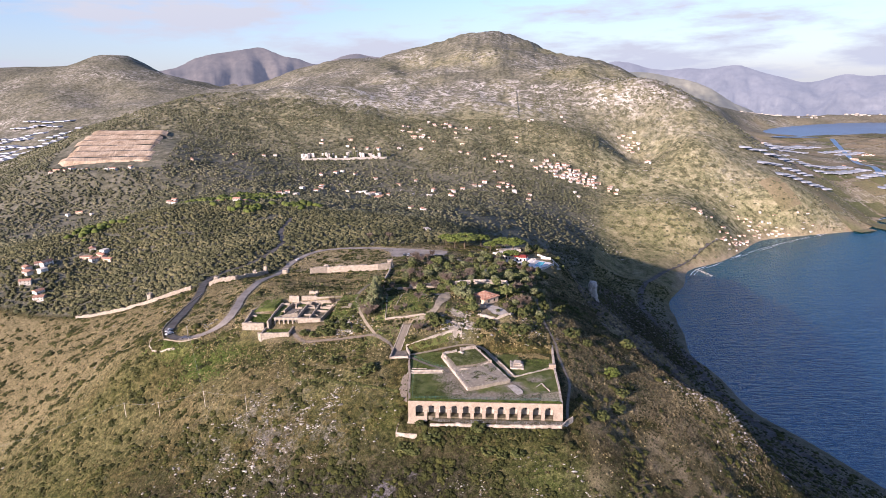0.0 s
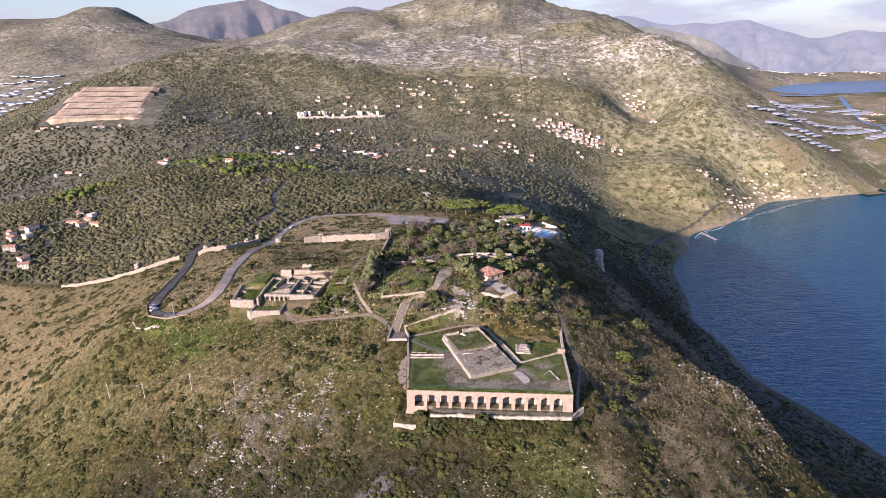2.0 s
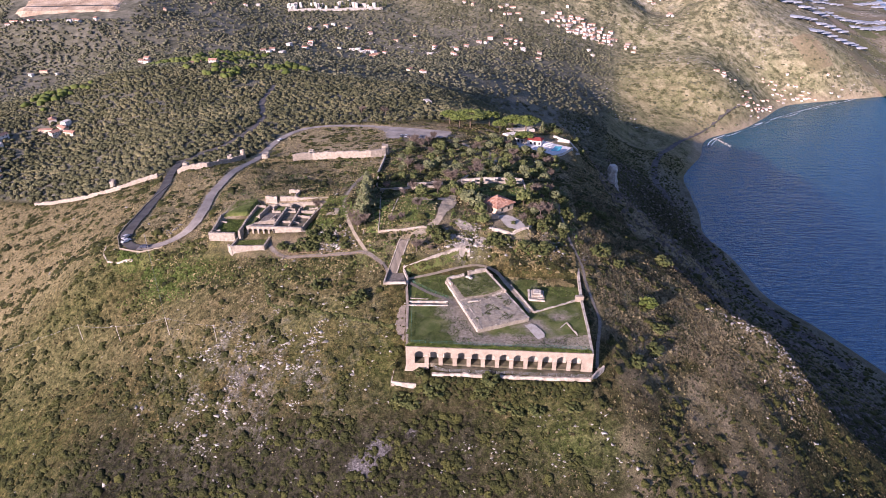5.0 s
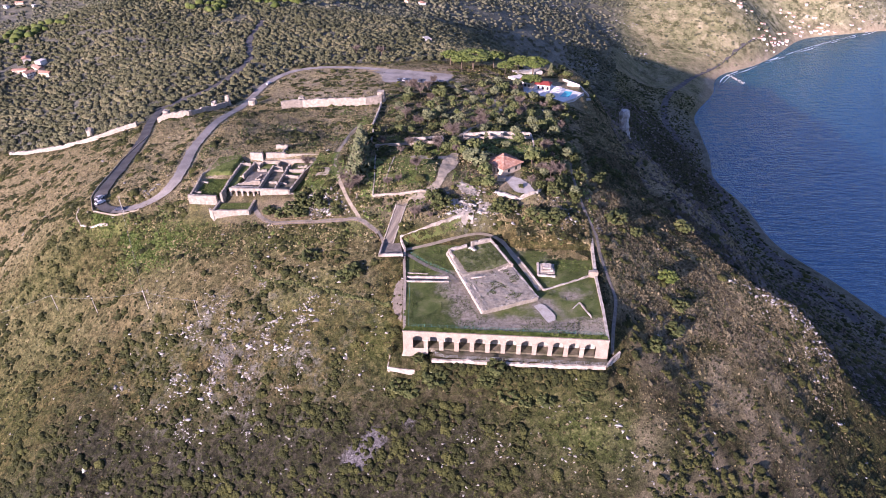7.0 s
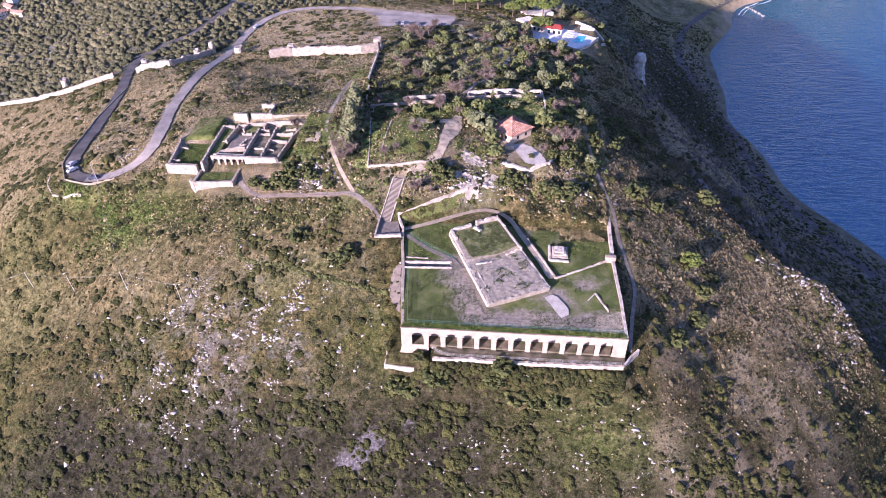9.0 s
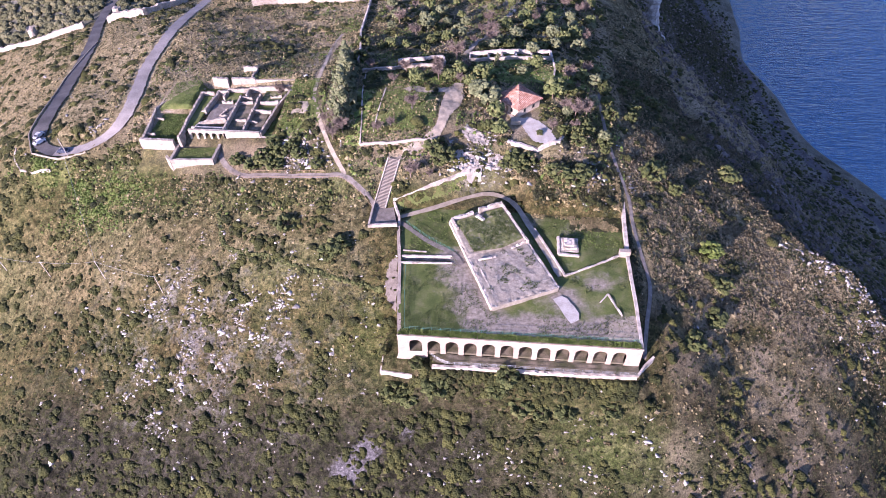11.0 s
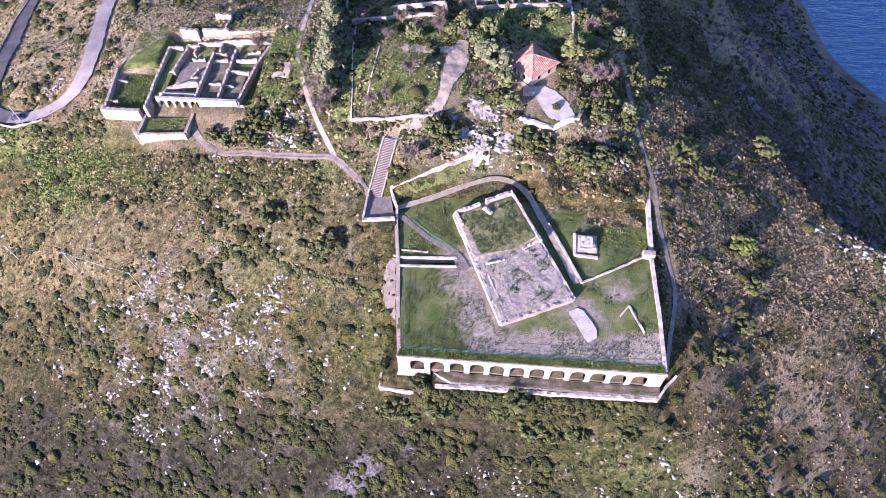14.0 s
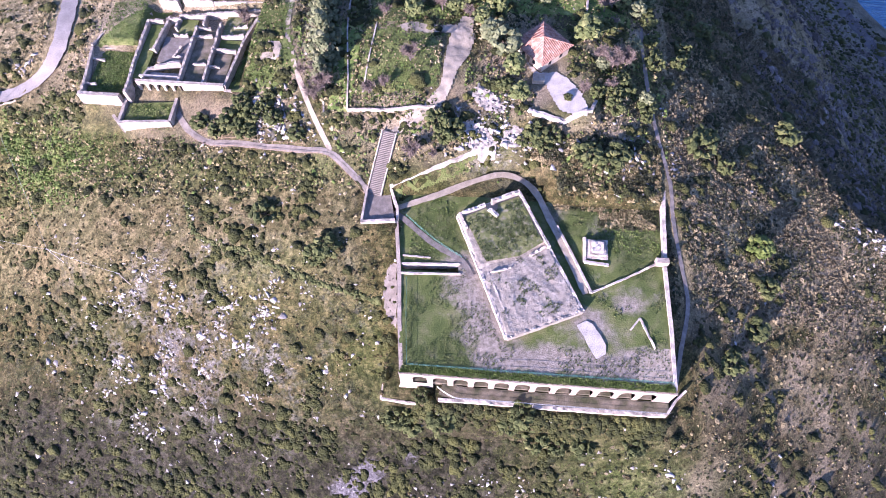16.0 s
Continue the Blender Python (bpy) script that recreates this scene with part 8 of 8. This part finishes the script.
# lush herbs below the bend and the convent
rng_ = np.random.RandomState(47)
Q = np.concatenate([np.c_[rng_.normal(a, b, n), rng_.normal(c, d, n)] for a, b, c, d, n in ((-116, 9, 60, 6, 2600), (-128, 6, 66, 3, 900), (-145, 5, 71.5, 1.2, 700), (-104, 8, 54, 4, 900))])
Q = Q[open_ground(Q[:, 0], Q[:, 1]) & (fbm(Q[:, 0], Q[:, 1], 8, 3) > -0.12)]
S = rng_.uniform(0.35, 0.8, len(Q))
spread_mesh("slope_herbs", TUFTS + MOUNDS[:2], np.c_[Q, height(Q[:, 0], Q[:, 1])], np.c_[S, S * 0.9], WEED, "lush green herbs below the hairpin bend", "plants", 47)
# herbs and bleached grass on the bank north of the terrace
x, y = rng_.uniform(28, 61.5, 9000), rng_.uniform(41, 63, 9000)
k_ = ((y > 45.5) | (x > 46)) & (fbm(x, y, 5, 3) > -0.3) & ~((x < 35) & (y < 54.5))
P = np.c_[x, y, np.maximum(height(x, y), np.where(y < 49.5, 0.15, -99))][k_]
half_ = fbm(P[:, 0] + 30, P[:, 1], 6, 3) > 0.02
S = rng_.uniform(0.3, 0.8, len(P))
spread_mesh("bank_herbs", TUFTS + MOUNDS[:2], P[half_], np.c_[S, S * 0.8][half_], SAGE, "grey-green herbs on the bank behind the terrace", "plants", 41)
spread_mesh("bank_grass", TUFTS + MOUNDS[:2], P[~half_], np.c_[S, S][~half_], STRAW, "bleached grass on the bank behind the terrace", "grass", 42)
# grass and herbs over the crown
cx_, rng_ = ground_points(90000, -128, 64, 46, 215, 24, lambda x, y, r: (y < west_wall_y(x) - 4) & (r < np.clip(0.62 + 1.2 * fbm(x, y, 9, 3), 0.1, 0.95)) & ((y < 140) | (x < -30) | (r < 0.45)))
pick = rng_.rand(len(cx_)) + 1.3 * fbm(cx_[:, 0] + 40, cx_[:, 1], 16, 3) + 0.35 * np.clip((-45 - cx_[:, 0]) / 30, 0, 1)
S = np.exp(rng_.normal(-0.92, 0.33, len(cx_)))
for name_, mat_, label_, k_ in (("crown_straw", STRAW, "bleached grass on the crown of the hill", pick > 0.62), ("crown_herbs", SAGE, "grey-green herbs on the crown of the hill", (pick > 0.30) & (pick <= 0.62)), ("crown_weeds", WEED, "fresh green weeds on the crown of the hill", pick <= 0.30)):
    spread_mesh(name_, MOUNDS[:3] + TUFTS[:5], cx_[k_], np.c_[S, S * 1.1][k_], mat_, label_, "grass", 24)
# low growth on the terrace lawn, in drifts
x, y = rng_.uniform(0, 61, 16000), rng_.uniform(2.5, 46, 16000)
on_ = (fbm(x, y, 9, 4) + 0.004 * np.hypot(x - 31, y - 12) + 0.12 * (x < 17) > 0.09) & (x > -0.118 * y + 0.5) & ~((x > -2.6) & (x < 11.8) & (y > 24) & (y < 28)) & ~((np.abs((x - 27) * 0.93 + (y - 30) * 0.40) < 12.5) & (y > 9))
x, y = x[on_], y[on_]
P = np.c_[x, y, 0.005 * y + 0.08]
spread_mesh("lawn_weeds", TUFTS, P, np.c_[rng_.uniform(0.12, 0.38, len(P)), rng_.uniform(0.08, 0.28, len(P))], HERB, "low green weeds in drifts over the lawn", "weeds", 12)
# weeds in the cella and in patches over the podium's rubble
u, v = rng_.uniform(0.04, 0.96, 5200), rng_.uniform(0.05, 0.93, 5200)
south_, north_ = np.outer(1 - u, POD[3]) + np.outer(u, POD[2]), np.outer(1 - u, POD[0]) + np.outer(u, POD[1])
xy = south_ * (1 - v)[:, None] + north_ * v[:, None]
cella_ = (u > 0.10) & (u < 0.92) & (v > 0.56) & (v < 0.93)
on_ = (cella_ & (fbm(xy[:, 0], xy[:, 1], 4, 3) > -0.14)) | (~cella_ & (v < 0.52) & (fbm(xy[:, 0] + 90, xy[:, 1], 5, 4) > 0.16))
P = np.c_[xy, np.where(cella_, 2.40, 1.50)][on_]
spread_mesh("podium_weeds", TUFTS, P, np.c_[rng_.uniform(0.15, 0.45, len(P)), rng_.uniform(0.1, 0.4, len(P))], HERB, "green weeds growing over the podium's rubble floor", "weeds", 14)
# tall dry grass on the eastern shoulder below the terrace, close on its crown and sparse below
P, rng_ = ground_points(30000, 25, 215, -75, 300, 13, lambda x, y, r: (x > 64 + 0.06 * (y - 60) - 40 * (y < -9)) & (r < np.clip(0.6 - 0.5 * drifts(x, y), 0.1, 0.8) * np.where(y < 60, np.clip((140 - x) / 20, 0, 1), np.clip((230 - x) / 60, 0, 1))))
Q, _ = ground_points(62000, 63, 165, 12, 150, 14, lambda x, y, r: (x > 64 + 0.06 * (y - 60)) & (r < np.clip(0.75 + 0.9 * fbm(x, y, 11, 3), 0.1, 0.95) * np.clip((y - 12 - 0.1 * (x - 60)) / 24, 0.1, 1)))
P = np.concatenate([P, Q])
S = np.exp(rng_.normal(-0.92, 0.32, len(P)))
herb_ = rng_.rand(len(P)) + 1.2 * fbm(P[:, 0], P[:, 1] + 70, 12, 3) > 0.58
spread_mesh("tall_grass", TUFTS[:6] + MOUNDS[:1], P[~herb_], np.c_[S * 1.35, S * 1.3][~herb_], DRYBRUSH, "tall bleached grass on the eastern shoulder", "grass", 13)
spread_mesh("shoulder_herbs", TUFTS[:5] + MOUNDS[:2], P[herb_], np.c_[S * 1.2, S][herb_], SAGE, "grey-green herbs on the eastern shoulder", "plants", 15)


def tree(kind, seed):
    """Tapered trunk with limbs, and a crown of many small ragged clumps with gaps."""
    rng = random.Random(seed)
    names = {"round": ("tree", "small round evergreen garden tree"), "olive": ("olive_tree", "grey-green olive tree with an open crown"), "conifer": ("conifer", "broad ragged conifer beside the footpath"), "cypress": ("cypress", "tall dark slender cypress tree"), "pine": ("umbrella_pine", "umbrella pine with a wide flat crown"),
             "bare": ("bare_tree", "leafless winter tree with brown twigs"), "bright": ("tree", "bright green rounded tree on the slope"), "bush": ("bush", "dense dark evergreen bush")}
    name, label = names[kind]
    th = thing(name, label, "tree" if kind != "bush" else "bush")
    high, r, z0 = {"round": (5.2, 2.4, 1.6), "olive": (5.0, 2.6, 1.5), "conifer": (9.5, 3.6, 0.5), "cypress": (11, 2.6, 0.6), "pine": (9.5, 6.0, 7.0), "bare": (6.0, 3.2, 1.8), "bright": (5.0, 3.3, 0.8), "bush": (3.2, 2.5, 0.2)}[kind]
    bm = bmesh.new()
    fork = Vector((rng.uniform(-.3, .3), rng.uniform(-.3, .3), z0 + 0.6))
    tube(bm, (0, 0, -0.4), fork, 0.05 * high * 0.7, 0.035 * high * 0.7, 7)
    tips = []
    for k in range(9 if kind == "bare" else 6):
        a = k * math.tau / 6 + rng.uniform(-.4, .4)
        reach_ = r * rng.uniform(0.45, 0.8) * (0.3 if kind == "cypress" else 1)
        tip = Vector((math.cos(a) * reach_, math.sin(a) * reach_, z0 + (high - z0) * rng.uniform(0.45, 0.85)))
        tube(bm, fork, tip, 0.022 * high * 0.7, 0.008 * high, 5)
        tips.append(tip)
    trunk = part("trunk", bm, BARK if kind != "bare" else TWIG, th)
    verts, faces = [], []
    if kind == "bare":
        bm = bmesh.new()
        for tip in tips:
            for k in range(80):
                b = fork.lerp(tip, rng.uniform(0.25, 1.0))
                e = b + Vector((rng.uniform(-1, 1), rng.uniform(-1, 1), rng.uniform(-0.3, 1.0))).normalized() * rng.uniform(0.6, 1.7)
                tube(bm, b, e, 0.055, 0.02, 3)
        part("branchwork", bm, TWIG, th, "tangle of brown twigs")
        return th
    n = {"round": 95, "olive": 88, "conifer": 170, "cypress": 150, "pine": 190, "bright": 130, "bush": 70}[kind]
    for k in range(n):
        d = Vector((rng.gauss(0, 1), rng.gauss(0, 1), rng.gauss(0, 1))).normalized()
        if kind == "cypress":
            u = rng.random()
            rr = r * (1 - u) ** 0.6 * (0.6 + 0.4 * min(1, u * 6)) * (1 + 0.45 * noise.noise(Vector((d.x * 2, d.y * 2, u * 5 + seed))))
            p = Vector((d.x, d.y, 0)).normalized() * rr * rng.uniform(0.6, 1.0) + Vector((0, 0, z0 + (high - z0) * u))
        elif kind == "conifer":
            u = rng.random() ** 1.2
            rr = r * (1 - 0.85 * u) * (1 + 0.9 * noise.noise(Vector((d.x * 2.5, d.y * 2.5, u * 6 + seed))))
            p = Vector((d.x, d.y, 0)).normalized() * rr * rng.uniform(0.35, 1.05) + Vector((0, 0, z0 + (high - z0) * u * rng.uniform(0.85, 1.05)))
        elif kind == "pine":
            q = Vector((rng.uniform(-1, 1), rng.uniform(-1, 1)))
            q = q.normalized() * min(1, q.length)
            p = Vector((q.x * r, q.y * r, z0 + 0.6 + (high - z0) * (1 - q.length_squared) * rng.uniform(0.35, 1.0)))
        else:
            lump = 1 + 0.25 * noise.noise(d * 2.2 + Vector((seed, 0, 0)))
            p = Vector((d.x * r, d.y * r, d.z * (high - z0) / 2)) * rng.uniform(0.72, 1.0) * lump + Vector((0, 0, (high + z0) / 2))
            if p.z < z0 * 0.6:
                continue
        s = {"cypress": 0.62, "pine": 0.85, "bush": 0.55}.get(kind, 0.64) * rng.uniform(0.6, 1.35)
        tv, tf = LEAN[rng.randrange(len(LEAN))]
        a = rng.random() * math.tau
        m = Euler((rng.uniform(-.5, .5), rng.uniform(-.5, .5), a)).to_matrix()
        b = len(verts)
        verts += [tuple(p + m @ Vector(v) * s) for v in tv]
        faces += [tuple(int(i) + b for i in f) for f in tf]
    me = bpy.data.meshes.new("crown")
    me.from_pydata(verts, [], faces)
    me.materials.append({"olive": OLIVE, "bush": DARKLEAF, "conifer": CONIFER, "cypress": CONIFER, "bright": BRIGHTLEAF, "pine": BRIGHTLEAF}.get(kind, LEAF))
    ob = new("crown", me)
    ob.parent = th
    return th


STOCK = {}


def plant(kind, x, y, size=1.0, tall=None, group="", label=""):
    k = (kind, rng_t.randrange(3))
    m = Matrix.Translation((x, y, height1(x, y) - 0.1)) @ Matrix.Rotation(rng_t.random() * math.tau, 4, "Z") @ Matrix.Diagonal((size, size, tall or size, 1))
    if k not in STOCK:
        STOCK[k] = tree(kind, 900 + 7 * len(STOCK))
        ob = STOCK[k]
        ob.matrix_basis = m
    else:
        ob = copy_thing(STOCK[k], m)
        ob.matrix_basis = m
    if group:
        ob["group"] = group
    if label:
        ob["label"] = label
    return ob


rng_t = random.Random(77)
# conifers by the steps
for x, y, s in ((-28.6, 82, 1.15), (-29.6, 88, 1.2), (-31.0, 94, 1.1), (-31.2, 101, 1.15), (-33, 108, 1.05), (-34.5, 115, 1.0), (-36, 121, 0.9), (-29, 76.5, 0.8)):
    plant("conifer", x, y, s * 1.05, s * 0.95, "conifers beside the path")
plant("cypress", 22, 112, 0.45, 0.5, label="slim young cypress in the garden")
for x, y, s in ((7, 117, 1.5), (-5, 80, 0.95), (-27.5, 72.5, 1.0), (-2.6, 54, 1.0), (-15, 70.5, 0.8), (-19, 212, 1.2), (-26, 222, 1.3), (-16, 225, 1.1), (-58, 103, 0.75), (-24, 110, 0.8), (-80, 318, 1.2), (-60, 312, 1.3), (-11, 72, 0.6), (3, 54.5, 0.5), (-56.5, 100.5, 0.7), (11, 108, 0.7), (40.5, 74, 0.7)):
    plant("bare", x, y, s)
for x, y, s, kind in ((17, 101, 1.15, "round"), (31, 106, 0.7, "olive"), (36, 111, 1.0, "round"), (41.5, 92.5, 1.35, "round"), (9, 104, 1.0, "round"), (5, 101, 0.8, "round"), (19.5, 86, 1.5, "olive"), (16.5, 90, 1.25, "olive"), (22.5, 79.5, 1.1, "round"), (13, 96, 0.9, "round"), (45, 112, 0.8, "bush"), (20, 75, 0.8, "bush"), (36.6, 72, 0.45, "bush"), (24, 71, 1.0, "round"), (46, 84, 0.7, "olive"), (49, 76, 0.8, "bush"), (28.5, 62.5, 1.1, "bush"), (33, 62, 1.0, "bush"), (48, 98, 0.9, "bush"), (52, 108, 0.9, "round"), (3.5, 62.5, 1.2, "bush"), (5.5, 59.5, 1.1, "bush"), (58, 118, 0.8, "round"), (-22, 104, 0.8, "bush"), (-23, 98, 0.7, "bush")):
    plant(kind, x, y, s, group="trees round the hut")
for x, y, s in ((30.5, 60, 1.1), (42, 57, 1.4), (47, 55, 1.3), (50, 58, 1.2), (26, 60.5, 0.8), (41, 42.5, 0.7), (73, 66, 1.5), (75, 70, 1.3), (-53, 66, 1.4), (-49, 63, 1.2), (-57, 64, 1.2), (-34, 61, 0.9), (-63, 66, 1.0), (-22, 31, 1.3), (-40, 40, 1.3), (-25, 29, 1.1), (104, 82, 1.5), (107, 92, 1.4), (88, 22, 1.3), (80, 12, 1.2), (92, 33, 1.2), (8, 61, 1.2), (58, 74, 1.0), (52, 78, 1.1), (-1, -6, 1.3), (3, -7, 1.2), (10, -7, 1.4), (28.5, -5, 1.2), (26, -7, 1.0), (33, -9, 1.3), (38, -10, 1.0), (44, -10, 1.1), (56, -9, 1.1), (5, -2.6, 0.8)):
    plant("bush", x, y, s, s * 0.8, group="evergreen bushes on the slope")
plant("bright", 89, 42, 1.0, 0.85, label="bright green rounded tree alone on the slope")
for x0, x1, y0, y1, n, kinds in ((-24, 60, 124, 136, 15, ("round", "olive", "bush")), (44, 62, 64, 118, 24, ("bush", "bush", "bare", "olive")), (-34, -20, 112, 140, 6, ("round", "bush")), (-37, -28, 70, 78, 4, ("bare", "bush")), (-66, -40, 63, 73, 8, ("bush",)), (-20, 10, 98, 112, 8, ("round", "bare")), (66, 84, 60, 130, 8, ("bush",))):
    spot = []
    for _ in range(n * 6):
        x, y = rng_t.uniform(x0, x1), rng_t.uniform(y0, y1)
        if len(spot) < n and open_ground(np.array([x]), np.array([y]))[0] and all((x - a) ** 2 + (y - b) ** 2 > 9 for a, b in spot):
            spot.append((x, y))
            plant(rng_t.choice(kinds), x, y, rng_t.uniform(0.55, 1.1), group="trees and bushes on the crown")
for x, y, s, h in ((9, 286, 2.0, 1.2), (1, 281, 1.15, 1.0), (23, 291, 1.2, 1.15), (40, 284, 1.25, 1.15), (50, 283, 1.6, 1.2), (48, 257, 1.1, 0.8), (-7, 290, 1.1, 1.0), (31, 276, 0.9, 0.9)):
    plant("pine", x, y, s, h, group="umbrella pines on the hilltop")
plant("cypress", 62, 280, 0.8, 0.9)
placed = []
for _ in range(900):
    x, y = rng_t.uniform(-28, 84), rng_t.uniform(133, 246)
    if x > 62 + 0.16 * (y - 133) or (x > 40 and y > 219):
        continue
    if any((x - a) ** 2 + (y - b) ** 2 < 4.6 ** 2 for a, b in placed):
        continue
    if not open_ground(np.array([x]), np.array([y]))[0] or (x < -18 and y < 150):
        continue
    placed.append((x, y))
    if len(placed) > 105:
        break
for x, y in placed:
    plant(rng_t.choice(("round", "olive", "olive", "bush", "round", "bare")), x, y, rng_t.uniform(0.6, 1.15), group="garden trees on the crown")
for x, y in [(rng_t.uniform(62, 92), rng_t.uniform(222, 300)) for _ in range(26)]:
    if open_ground(np.array([x]), np.array([y]))[0]:
        plant("round", x, y, rng_t.uniform(0.5, 0.9), group="garden trees round the villa")
for _ in range(14):
    u = rng_t.random()
    plant("cypress", -360 + 165 * u, 1078 + 62 * u + rng_t.uniform(0, 20), 0.9, 1.2, group="cypresses in the cemetery")


# ---- surf along the beach ----
for k, (off, w) in enumerate(((3, 0.9), (9, 0.5))):
    line = along([(392, 898), (420, 940), (523, 1031), (640, 1125), (760, 1210), (1025, 1398)], 7)
    d_ = np.gradient(line, axis=0)
    d_ /= np.hypot(d_[:, 0], d_[:, 1])[:, None]
    bm = bmesh.new()
    prev = None
    for i in range(len(line)):
        s_ = perlin(np.array([i * 0.23 + 40 * k]), np.array([0.5 * k]))[0]
        half = max(0.0, w * (0.5 + 3.0 * s_))
        c_ = line[i] + np.array((d_[i, 1], -d_[i, 0])) * (off + 5 * s_)
        row = [bm.verts.new((c_[0] + d_[i, 1] * q, c_[1] - d_[i, 0] * q, SEA + 0.25)) for q in (-half, half)]
        if prev and half > 0.05:
            bm.faces.new((prev[0], prev[1], row[1], row[0]))
        prev = row
    bmesh.ops.recalc_face_normals(bm, faces=bm.faces)
    solid("surf", bm, FOAM, "thin broken line of white surf", "surf", kind="stuff")
